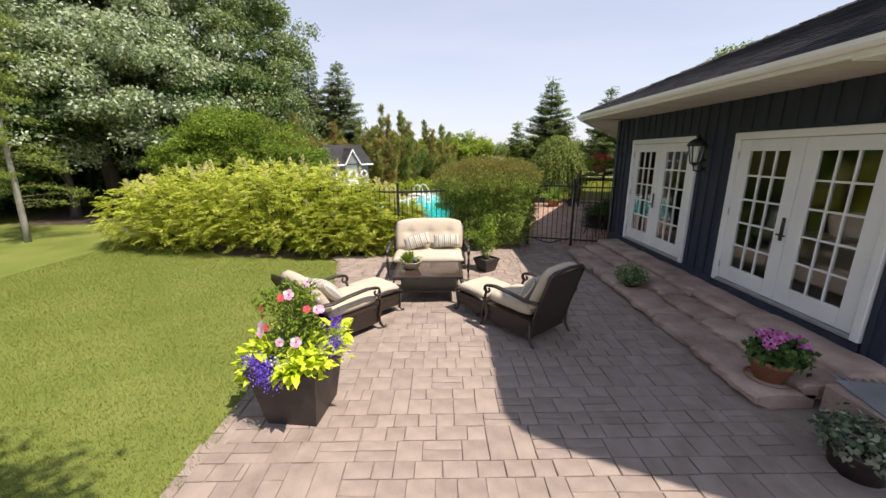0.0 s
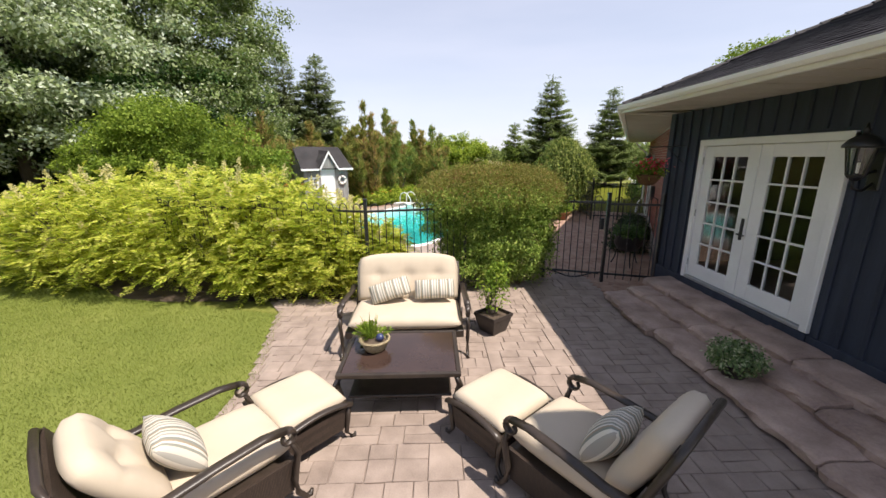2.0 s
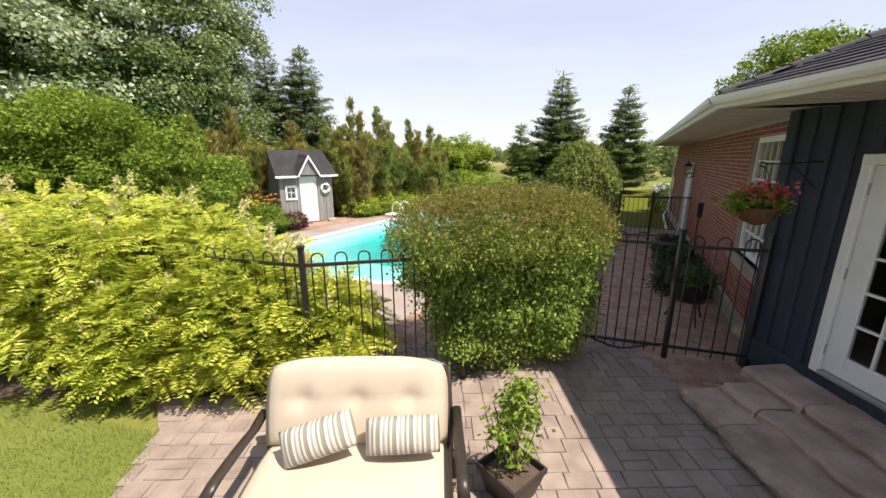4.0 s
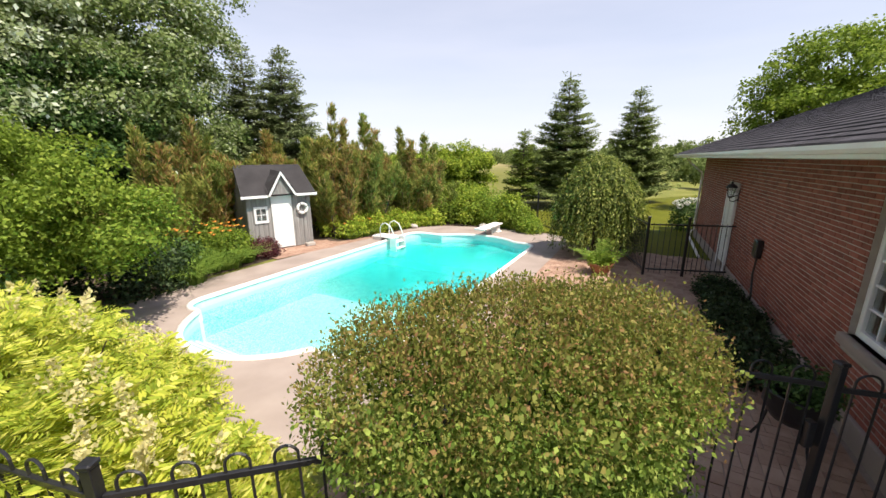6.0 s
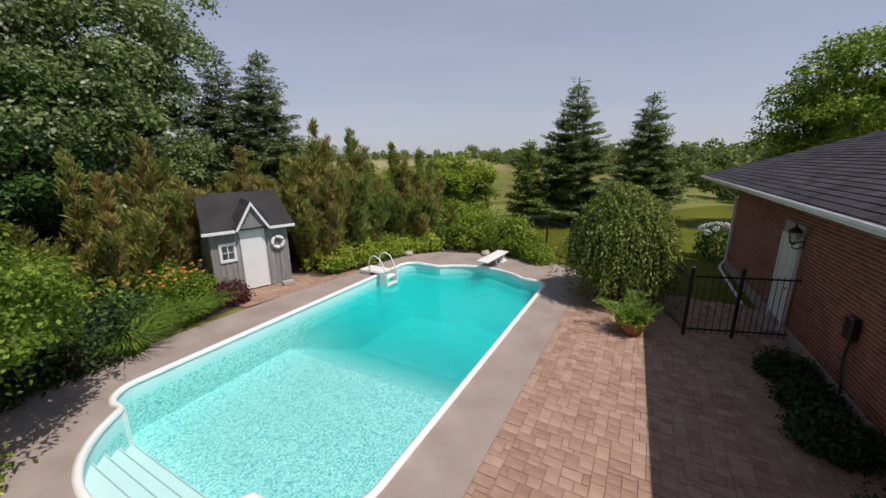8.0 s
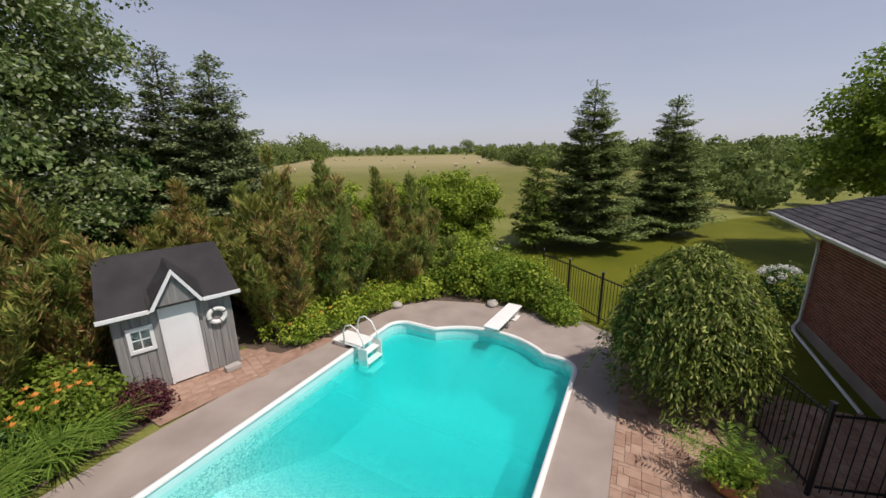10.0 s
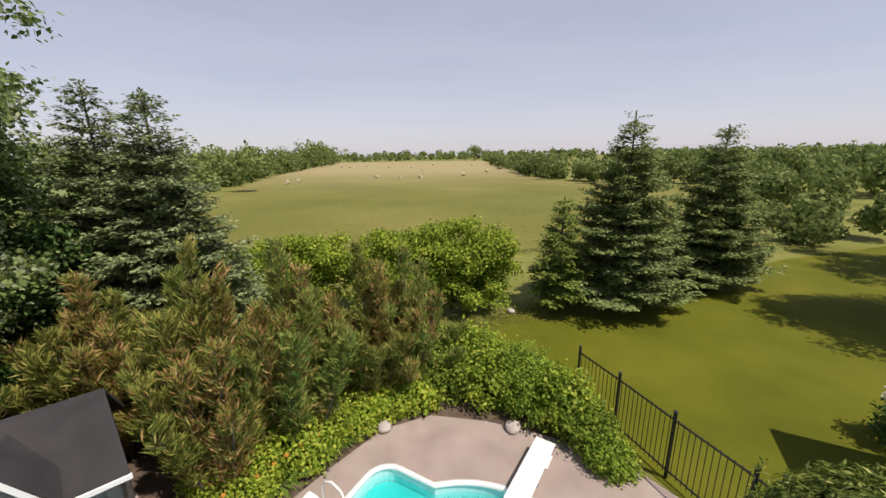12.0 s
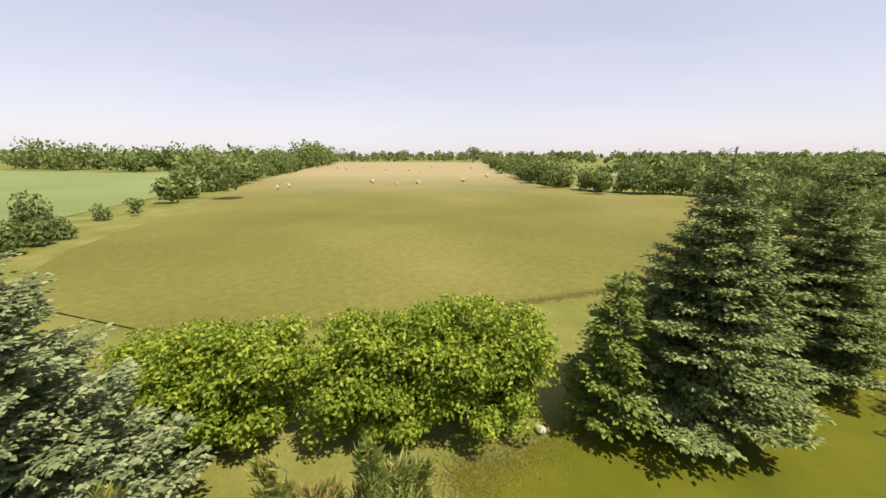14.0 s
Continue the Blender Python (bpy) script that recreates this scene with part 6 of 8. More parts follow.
for sx in (-1, 1):
    for sy in (-1, 1):
        bm = bmesh.new()
        tube(bm, [(sx * 0.5, sy * 0.37, 0.45), (sx * 0.53, sy * 0.395, 0.36), (sx * 0.49, sy * 0.36, 0.2), (sx * 0.47, sy * 0.345, 0.09), (sx * 0.5, sy * 0.37, 0.025), (sx * 0.53, sy * 0.39, 0.018), (sx * 0.54, sy * 0.4, 0.045)], [0.028, 0.03, 0.024, 0.018, 0.017, 0.018, 0.01], 8)
        part("leg", bm, BRONZE, tb, smooth=True)

# basket with a little plant on the table
WICK_PALE = weave("pale_wicker", (0.42, 0.32, 0.18), (0.6, 0.49, 0.3))
bk = thing("basket", "pale wicker basket with a small plant and a dark ornament", "basket", pose(2.74, 2.12, 0.482) @ Matrix.Scale(1.2, 4))
bm = bmesh.new()
lathe(bm, [(0.075, 0.0), (0.095, 0.03), (0.115, 0.085), (0.105, 0.085), (0.085, 0.03), (0.01, 0.02)], 20)
part("bowl", bm, WICK_PALE, bk, smooth=True)
bm = bmesh.new()
tube(bm, [(0.115 * math.cos(a), 0.115 * math.sin(a), 0.09) for a in np.linspace(0, 6.283, 25)[:-1]], 0.012, 6, True)
part("rim", bm, WICK_PALE, bk, smooth=True)
bm = bmesh.new()
lathe(bm, [(0.09, 0.03), (0.095, 0.06), (0.01, 0.07)], 16)
part("soil", bm, SOIL, bk)
bm = bmesh.new()
bmesh.ops.create_icosphere(bm, subdivisions=2, radius=0.035, matrix=pose(0.04, 0.01, 0.095))
part("ornament", bm, surf("blue_glaze", (0.015, 0.02, 0.06), (0.05, 0.06, 0.14), 20, 0.2, 0.1), bk, "dark blue glazed ornament", True)
P = np.repeat(np.array([[-0.03, 0.05, 0.06]]), 60, 0)
D = R.normal(size=(60, 3)) * 0.6 + [-0.3, 0.7, 1.0]
hang("leaves", quads_mesh("leaves", np.concatenate([leaf_quads(P, D, R.normal(size=P.shape), R.uniform(0.1, 0.24, 60), 0.016), fronds(P[:14], D[:14], np.full(14, 0.2), 8)]), G_MID), bk)

# ---- pots ----


def soil_disc(parent, r, z, square=False):
    bm = bmesh.new()
    lathe(bm, [(r, z - 0.02), (r * 0.9, z), (0.01, z + 0.01)], 4 if square else 18, pose(0, 0, 0, 0, 0, 45) if square else None)
    part("soil", bm, SOIL, parent)


def square_pot(bm, w0, w1, h, t=0.02):
    """A tapered square pot with a rim, open on top."""
    k = math.sqrt(2) / 2
    lathe(bm, [(w0 * k, 0), (w1 * k * 0.97, h - 0.05), (w1 * k * 1.02, h - 0.045), (w1 * k * 1.02, h), (w1 * k * 0.94, h), (w1 * k * 0.9, h - 0.06), (w1 * k * 0.85, h - 0.07)], 4, pose(0, 0, 0, 0, 0, 45))


pl = thing("flower_planter", "tall tapered dark planter with lime leaves, purple and pink flowers", "planter", pose(1.93, -0.66, 0, 0, 0, -7) @ Matrix.Scale(1.05, 4))
bm = bmesh.new()
square_pot(bm, 0.42, 0.58, 0.54)
part("pot", bm, DARK_POT, pl)
soil_disc(pl, 0.36, 0.48, True)


def petals(points, n, r, tilt=0.35, wide=0.75):
    """Open flowers: n petals round each point, facing outwards and up."""
    out = []
    for p, ax in points:
        ax = ax / np.linalg.norm(ax)
        s = np.cross(ax, [0.3, 0.2, 0.9])
        s /= np.linalg.norm(s)
        t = np.cross(ax, s)
        a = np.arange(n) * 6.283 / n + R.uniform(0, 1)
        d = np.cos(a)[:, None] * s + np.sin(a)[:, None] * t + ax * tilt
        d = unit(d)
        w = unit(np.cross(d, np.repeat(ax[None], n, 0))) * r * wide / 2
        lift = ax[None] * r * 0.12
        out.append(np.stack([p + d * r * 0.08, p + d * r * 0.5 + w * 0.8 + lift, p + d * r * 0.85 + w * 0.85, p + d * r, p + d * r * 0.85 - w * 0.85, p + d * r * 0.5 - w * 0.8 + lift], 1))
    return np.concatenate(out)


def lime_leaves(cx, cy, cz, n, spread):
    P = np.array([cx, cy, cz]) + R.normal(size=(n, 3)) * np.array([spread, spread, spread * 0.65])
    D = unit(P - np.array([0, 0, 0.35])) + R.normal(size=P.shape) * 0.45 + [0, 0, -0.15]
    return broad_leaves(P, D, R.normal(size=P.shape) * 0.25 + [0, 0, 1.0], R.uniform(0.075, 0.13, n), R.uniform(0.045, 0.075, n))


V = np.concatenate([lime_leaves(-0.26, -0.05, 0.57, 130, 0.07), lime_leaves(0.2, -0.18, 0.6, 190, 0.08), lime_leaves(0.26, 0.12, 0.64, 100, 0.07), lime_leaves(-0.32, -0.12, 0.48, 50, 0.045), lime_leaves(0.06, -0.25, 0.55, 90, 0.055)])
hang("lime_foliage", quads_mesh("lime_foliage", V, G_LIME), pl, "bright lime sweet potato leaves")
C, N9 = crown_points([(0, 0.02, 0.85, 0.18, 0.18, 0.33), (0.03, 0, 0.62, 0.24, 0.24, 0.19), (-0.16, -0.04, 1.02, 0.12, 0.1, 0.1), (0.13, -0.02, 1.1, 0.1, 0.1, 0.12)], 1500, 0.8, 0.45)
V = broad_leaves(C, N9 + R.normal(size=C.shape) * 0.7 + [0, 0, 0.15], R.normal(size=C.shape) * 0.5 + N9 + [0, 0, 0.6], R.uniform(0.035, 0.06, len(C)), 0.022)
hang("foliage", quads_mesh("foliage", V, G_MID), pl, "green mandevilla foliage")
pts = [(np.array(p), np.array([p[0], p[1] - 0.12, 0.12])) for p in [(-0.19, -0.1, 0.93), (-0.2, -0.02, 1.02), (0.08, -0.16, 1.14), (-0.08, -0.24, 0.9), (0.03, -0.27, 0.8), (0.14, -0.24, 0.79), (0.2, -0.14, 1.02), (0.25, -0.08, 0.99), (-0.13, -0.24, 0.86), (0.04, -0.2, 1.13), (0.17, -0.03, 1.2), (-0.16, -0.18, 0.88), (-0.18, -0.12, 1.0), (0.23, 0.02, 0.95)]]
for k, q in enumerate(pts):
    hang("pink_flower", quads_mesh("pink_flower", petals([q], 5, 0.032 + 0.007 * (k % 3), 0.3, 0.95), P_PINK if k % 3 else P_RED, 6), pl, "open pink flower" if k % 3 else "closing red flower")
cl = []
for cx, cy, cz in [(-0.12, -0.31, 0.55), (-0.24, -0.24, 0.6), (0.36, -0.06, 0.68), (-0.02, -0.34, 0.52), (-0.06, -0.32, 0.6), (0.33, -0.12, 0.62), (0.3, 0.1, 0.78)]:
    q = np.array([cx, cy, cz]) + R.normal(size=(320, 3)) * 0.04
    cl += [leaf_quads(q, R.normal(size=q.shape) + [0, -0.4, 0.3], R.normal(size=q.shape), 0.016, 0.013)]
hang("purple_flowers", quads_mesh("purple_flowers", np.concatenate(cl), P_PURPLE), pl, "small purple lobelia flowers")["kind"] = "stuff"
q = np.concatenate([np.array([0.02, -0.3, 0.62]) + R.normal(size=(40, 3)) * 0.03, np.array([-0.06, -0.3, 0.57]) + R.normal(size=(14, 3)) * 0.03, np.array([0.22, 0.02, 1.06]) + R.normal(size=(16, 3)) * 0.04])
hang("white_flowers", quads_mesh("white_flowers", leaf_quads(q, R.normal(size=q.shape), R.normal(size=q.shape), 0.02, 0.018), P_WHITE), pl, "small white flowers")
bm = bmesh.new()
for a in np.linspace(0, 6.283, 7)[:-1]:
    tube(bm, [(0.12 * math.cos(a), 0.12 * math.sin(a), 0.46), (0.1 * math.cos(a), 0.1 * math.sin(a), 0.85), (0.05 * math.cos(a + 1), 0.05 * math.sin(a + 1), 1.08)], 0.004, 4)
part("trellis", bm, BARK, pl)

pt2 = thing("potted_shrub", "dark tapered square pot with a leafy green shrub", "planter", pose(4.1, 3.42, 0, 0, 0, 38))
bm = bmesh.new()
square_pot(bm, 0.24, 0.36, 0.27)
part("pot", bm, DARK_POT, pt2)
soil_disc(pt2, 0.22, 0.24, True)
bm = bmesh.new()
for k in range(16):
    a, q = R.uniform(0, 6.28), R.uniform(0.03, 0.2)
    tube(bm, [(0.03 * math.cos(a), 0.03 * math.sin(a), 0.22), (q * 0.6 * math.cos(a), q * 0.6 * math.sin(a), 0.45), (q * math.cos(a), q * math.sin(a), R.uniform(0.6, 0.8))], [0.006, 0.005, 0.003], 4)
part("stems", bm, BARK, pt2)
V = leafy_cloud([(0, 0, 0.62, 0.19, 0.19, 0.28), (0.05, -0.03, 0.85, 0.12, 0.12, 0.16)], 250, 4, 0.055, 0.03, 0.8, 0.3, 0.32, 0.4)
hang("foliage", quads_mesh("foliage", V, G_BRIGHT), pt2)

tp = thing("geranium_pot", "terracotta pot of pink geraniums on a stone step", "flower pot", pose(6.34, -0.5, 0.148) @ Matrix.Diagonal((0.9, 0.9, 0.95, 1)))
bm = bmesh.new()
lathe(bm, [(0.13, 0), (0.19, 0.19), (0.205, 0.19), (0.21, 0.235), (0.185, 0.235), (0.175, 0.2), (0.15, 0.18)], 24)
part("pot", bm, TERRACOTTA, tp, smooth=True)
bm = bmesh.new()
lathe(bm, [(0.2, -0.005), (0.22, 0.02), (0.205, 0.02), (0.19, 0.005)], 24)
part("saucer", bm, TERRACOTTA, tp)
soil_disc(tp, 0.17, 0.21)
V = leafy_cloud([(0.03, 0, 0.3, 0.24, 0.22, 0.13)], 260, 5, 0.06, 0.03, 0.7, 0.6, 0.2, 0.9)
hang("foliage", quads_mesh("foliage", V, G_DARK), tp)
for k, (x, y, z) in enumerate([(-0.15, -0.08, 0.43), (-0.04, -0.04, 0.47), (0.07, 0.0, 0.45), (0.0, 0.1, 0.46), (-0.1, 0.08, 0.46), (0.2, -0.1, 0.39), (0.24, -0.02, 0.43), (0.1, 0.12, 0.43)]):
    q = np.array([x, y, z]) + ball_dirs(70) * np.array([0.055, 0.055, 0.04])
    hang("bloom", quads_mesh("bloom", leaf_quads(q, R.normal(size=q.shape), q - np.array([x, y, z]), 0.03, 0.03), P_MAGENTA), tp, "ball of pink geranium florets")

gp = thing("potted_greens", "low pot of small-leaved variegated greenery on the step", "flower pot", pose(6.3, 2.08, 0.148))
bm = bmesh.new()
lathe(bm, [(0.1, 0), (0.14, 0.14), (0.15, 0.14), (0.15, 0.17), (0.13, 0.17), (0.12, 0.13)], 20)
part("pot", bm, DARK_POT, gp, smooth=True)
soil_disc(gp, 0.12, 0.15)
V = leafy_cloud([(0, 0, 0.2, 0.24, 0.24, 0.15)], 500, 5, 0.035, 0.02, 0.6, 0.6, 0.05, 0.6)
hang("foliage", quads_mesh("foliage", V, leafy("variegated_leaf", [(0, (0.06, 0.11, 0.04)), (0.7, (0.16, 0.22, 0.09)), (1, (0.45, 0.45, 0.3))], 0.5, 0.3)), gp)

# hanging basket on a bracket
hbk = thing("hanging_basket", "coir hanging basket of red flowers on an iron bracket", "hanging basket", pose(6.72, 4.72, 1.98))
bm = bmesh.new()
lathe(bm, [(0.03, -0.16), (0.12, -0.12), (0.17, -0.03), (0.18, 0.02), (0.165, 0.02), (0.15, -0.03)], 20)
part("bowl", bm, surf("coir", (0.07, 0.035, 0.015), (0.17, 0.09, 0.04), 10, 0.95, 1.0, 60), hbk, smooth=True)
bm = bmesh.new()
for a in (0, 2.09, 4.19):
    tube(bm, [(0.17 * math.cos(a), 0.17 * math.sin(a), 0.02), (0, 0, 0.4)], 0.003, 4)
part("chain", bm, BLACK_METAL, hbk)
bm = bmesh.new()
tube(bm, [(0.55, 0, 0.3), (0.55, 0, 0.45), (0.0, 0, 0.43), (-0.06, 0, 0.45), (-0.06, 0, 0.41), (0.0, 0, 0.4)], 0.008, 6)
tube(bm, [(0.55, 0, 0.18), (0.4, 0, 0.3), (0.25, 0, 0.43)], 0.007, 6)
part("bracket", bm, BLACK_METAL, hbk)
V = leafy_cloud([(0, 0, 0.09, 0.22, 0.22, 0.12), (-0.15, 0.05, 0.06, 0.14, 0.14, 0.1)], 300, 5, 0.045, 0.03, 0.7, 0.5, -0.1, 0.6)
hang("foliage", quads_mesh("foliage", V, G_MID), hbk)
q = np.array([0.02, -0.02, 0.16]) + R.normal(size=(160, 3)) * np.array([0.1, 0.1, 0.045])
hang("blooms", quads_mesh("blooms", leaf_quads(q, R.normal(size=q.shape), R.normal(size=q.shape) + [0, 0, 1], 0.045, 0.045), P_RED), hbk, "red blossoms")


def wall_lantern(m, label):
    """A black carriage lantern on a scrolled bracket; local -y points away from the wall."""
    t = thing("wall_lantern", label, "lantern", m)
    bm = bmesh.new()
    block(bm, -0.05, 0.05, -0.02, 0.0, -0.14, 0.16, 0.01)
    part("back_plate", bm, BLACK_METAL, t)
    bm = bmesh.new()
    tube(bm, [(0, -0.01, -0.08), (0, -0.09, -0.14), (0, -0.17, -0.12), (0, -0.18, -0.06), (0, -0.15, -0.05)], 0.012, 6)
    tube(bm, [(0, -0.01, 0.02), (0, -0.08, 0.0), (0, -0.15, -0.04)], 0.012, 6)
    part("bracket", bm, BLACK_METAL, t, smooth=True)
    bm = bmesh.new()
    lathe(bm, [(0.02, -0.06), (0.055, -0.03), (0.06, -0.015), (0.04, -0.01)], 6, pose(0, -0.17, 0))
    for k in range(6):
        a = k * 1.047
        tube(bm, [(0.058 * math.cos(a), -0.17 + 0.058 * math.sin(a), -0.015), (0.095 * math.cos(a), -0.17 + 0.095 * math.sin(a), 0.2)], 0.006, 4)
    part("cage", bm, BLACK_METAL, t)
    bm = bmesh.new()
    lathe(bm, [(0.052, -0.01), (0.088, 0.2), (0.084, 0.2), (0.048, -0.008)], 6, pose(0, -0.17, 0))
    p = part("glass", bm, GLASS, t, "clear seeded glass")
    p.visible_shadow = False
    bm = bmesh.new()
    lathe(bm, [(0.12, 0.195), (0.125, 0.21), (0.09, 0.26), (0.045, 0.29), (0.02, 0.3), (0.028, 0.325), (0.012, 0.345), (0.006, 0.38)], 12, pose(0, -0.17, 0))
    part("cap", bm, BLACK_METAL, t, smooth=True)
    bm = bmesh.new()
    rod(bm, (0, -0.17, 0.0), (0, -0.17, 0.08), 0.012)
    part("candle_tube", bm, WHITE, t, "white candle tube")
    return t


wall_lantern(pose(WALL_X - 0.02, 2.1, 2.12, 0, 0, -90) @ Matrix.Scale(1.12, 4), "large black carriage lantern on the blue wall")
bw = BRICK_0 + U * 8.0
wall_lantern(Matrix.Translation((bw.x, bw.y, 2.02)) @ pose(0, 0, 0, 0, 0, 62 + 180), "black carriage lantern on the brick wall")

# side door, meter fitting and downpipe on the brick wall
sd = thing("door_3", "plain white side door under a pale stone lintel", "door", BRICK_M, kind="structure")
bm = bmesh.new()
for x0, x1, z0, z1 in ((8.02, 8.1, 0.1, 2.08), (8.92, 9.0, 0.1, 2.08), (8.1, 8.92, 2.0, 2.08)):
    block(bm, x0, x1, 0.0, 0.07, z0, z1, 0.008)
part("frame", bm, WHITE, sd)
bm = bmesh.new()
block(bm, 8.105, 8.915, 0.0, 0.04, 0.12, 1.995, 0.004)
leaf = part("door_leaf", bm, WHITE, sd, "white panelled door leaf")
for x0, x1 in ((8.2, 8.47), (8.55, 8.82)):
    for z0, z1 in ((0.3, 0.85), (1.0, 1.85)):
        bm = bmesh.new()
        block(bm, x0, x1, 0.038, 0.052, z0, z1, 0.01)
        part("panel", bm, WHITE, leaf)
bm = bmesh.new()
rod(bm, (8.17, 0.04, 1.0), (8.17, 0.1, 1.0), 0.025, 0.03, 10)
part("knob", bm, GREY_METAL, leaf)
bm = bmesh.new()
block(bm, 7.97, 9.05, 0.0, 0.035, 2.085, 2.33, 0.01)
part("lintel", bm, BOULDER, sd, "pale stone lintel")
bm = bmesh.new()
block(bm, 7.98, 9.04, 0.0, 0.3, -0.02, 0.1, 0.015)
part("doorstep", bm, CONCRETE, sd)
mt = thing("meter_box", "dark utility fitting with a cable on the brick wall", "utility box", BRICK_M)
bm = bmesh.new()
block(bm, 5.5, 5.72, 0.0, 0.12, 1.05, 1.4, 0.02)
part("box", bm, BLACK_METAL, mt)
bm = bmesh.new()
tube(bm, [(5.6, 0.05, 1.05), (5.62, 0.06, 0.7), (5.5, 0.05, 0.3), (5.48, 0.06, 0.02)], 0.018, 6)
part("conduit", bm, BLACK_METAL, mt)
dn = thing("downpipe", "white downpipe at the north corner of the brick wing", "downpipe", BRICK_M)
bm = bmesh.new()
tube(bm, [(13.4, 0.6, 2.9), (13.4, 0.5, 2.75), (13.4, 0.1, 2.4), (13.4, 0.07, 2.2), (13.4, 0.07, 0.3), (13.32, 0.2, 0.12), (13.1, 0.25, 0.07), (9.6, 0.36, 0.06)], 0.038, 4)
part("pipe", bm, WHITE, dn)

# ---- fences ----
pk_mesh = {}


def hoop_mesh(h0, h1, w):
    """Two pickets joined by a round hoop on top."""
    key = (round(h0, 3), round(h1, 3), round(w, 3))
    if key not in pk_mesh:
        bm = bmesh.new()
        pts = [(-w / 2, 0, h0), (-w / 2, 0, h1)] + [(-w / 2 * math.cos(a), 0, h1 + w / 2 * math.sin(a)) for a in np.linspace(0.3, math.pi - 0.3, 7)] + [(w / 2, 0, h1), (w / 2, 0, h0)]
        tube(bm, pts, 0.008, 5)
        me = bpy.data.meshes.new("picket_hoop")
        bm.to_mesh(me)
        bm.free()
        me.materials.append(BLACK_METAL)
        pk_mesh[key] = me
    return pk_mesh[key]


def straight_mesh(h0, h1):
    key = (round(h0, 3), round(h1, 3))
    if key not in pk_mesh:
        bm = bmesh.new()
        rod(bm, (0, 0, h0), (0, 0, h1), 0.008, 0.008, 5)
        me = bpy.data.meshes.new("picket")
        bm.to_mesh(me)
        bm.free()
        me.materials.append(BLACK_METAL)
        pk_mesh[key] = me
    return pk_mesh[key]


def fence(points, label, height=1.42, hoops=True, name="metal_fence", posts=True, gap=0.105):
    a0 = Vector((*points[0], 0))
    f = thing(name, label, "fence" if name != "metal_gate" else "gate", Matrix.Translation(a0))
    for (xa, ya), (xb, yb) in zip(points, points[1:]):
        a, b = Vector((xa, ya, 0)) - a0, Vector((xb, yb, 0)) - a0
        d = b - a
        L = d.length
        ang = math.degrees(math.atan2(d.y, d.x))
        M = Matrix.Translation(a) @ pose(0, 0, 0, 0, 0, ang)
        for z in (0.17, height):
            bm = bmesh.new()
            block(bm, 0.025, L - 0.025, -0.012, 0.012, z - 0.018, z + 0.018, 0.003, M)
            part("rail", bm, BLACK_METAL, f)
        n = max(1, int((L - 0.08) / (2 * gap)))
        step = (L - 0.06) / n
        for i in range(n):
            xm = 0.03 + step * (i + 0.5)
            if hoops:
                hang("picket", hoop_mesh(0.08, height + 0.06, step / 2), f, "", M @ Matrix.Translation((xm, 0, 0)))
                continue
            for s in (-0.25, 0.25):
                hang("picket", straight_mesh(0.08, height + 0.05), f, "", M @ Matrix.Translation((xm + s * step, 0, 0)))
    if posts:
        for x, y in points:
            p = Vector((x, y, 0)) - a0
            bm = bmesh.new()
            block(bm, p.x - 0.026, p.x + 0.026, p.y - 0.026, p.y + 0.026, -0.05, height + 0.17, 0.004)
            block(bm, p.x - 0.034, p.x + 0.034, p.y - 0.034, p.y + 0.034, height + 0.17, height + 0.2, 0.008)
            part("post", bm, BLACK_METAL, f)
    return f


fence([(-1.6, 5.65), (0.4, 5.15), (2.26, 4.62), (3.85, 4.95), (5.44, 5.68)], "black metal pool fence with hooped pickets in the shrubs", 1.46)
g1 = fence([(5.47, 5.66), (6.4, 5.33)], "black metal garden gate with a bowed lower rail", 1.48, True, "metal_gate", False)
bm = bmesh.new()
gd = Vector((0.93, -0.33, 0))
tube(bm, [tuple(gd * s + Vector((0, 0, 0.17 - 0.12 * math.sin(math.pi * s) ** 2 + 0.02 * s))) for s in np.linspace(0, 1, 12)], 0.016, 6)
part("bowed_rail", bm, BLACK_METAL, g1)
bm = bmesh.new()
block(bm, gd.x * 0.95 - 0.03, gd.x * 0.95 + 0.03, gd.y * 0.95 - 0.03, gd.y * 0.95 + 0.03, 1.0, 1.2, 0.006)
part("latch", bm, BLACK_METAL, g1)
fence([(6.43, 5.32), (7.25, 5.05)], "short black metal fence panel beside the gate", 1.46)
fence([(9.15, 12.2), (10.0, 12.02)], "black metal gate to the lawn", 1.32, False, "metal_gate", False, 0.1)
fence([(10.02, 12.02), (11.12, 11.78)], "black metal fence panel between gate and brick wall", 1.32, False, gap=0.1)
fence([(9.13, 12.22), (9.5, 14.2), (9.05, 16.3), (8.6, 17.6), (8.18, 18.9), (7.75, 20.1)], "black metal pool fence along the lawn", 1.32, False, gap=0.1)

# ---- shed ----
SH = pose(-1.36, 15.55, 0.03, 0, 0, 41) @ Matrix.Diagonal((0.97, 0.97, 1.0, 1))
sh = thing("garden_shed", "weathered grey board shed with dark roof and white door", "shed", SH)
# local x along the front (2.1 m), local -y towards the pool, depth 1.7 m
for i in range(14):
    x0 = -1.05 + i * 0.15
    if -0.28 < x0 + 0.075 < 0.36:
        z0 = 1.72
    else:
        z0 = 0
    bm = bmesh.new()
    block(bm, x0 + 0.003, x0 + 0.147, -0.02, 0.0, z0, 1.82, 0.004)
    part("board", bm, GREY_WOOD, sh)
for sx in (-1.05, 1.05):
    for i in range(11):
        bm = bmesh.new()
        block(bm, sx - 0.01, sx + 0.01, i * 0.155, i * 0.155 + 0.15, 0, 1.8 + 0.7 * (1 - abs((i * 0.155 + 0.07) - 0.85) / 0.85), 0.003)
        part("board", bm, GREY_WOOD, sh)
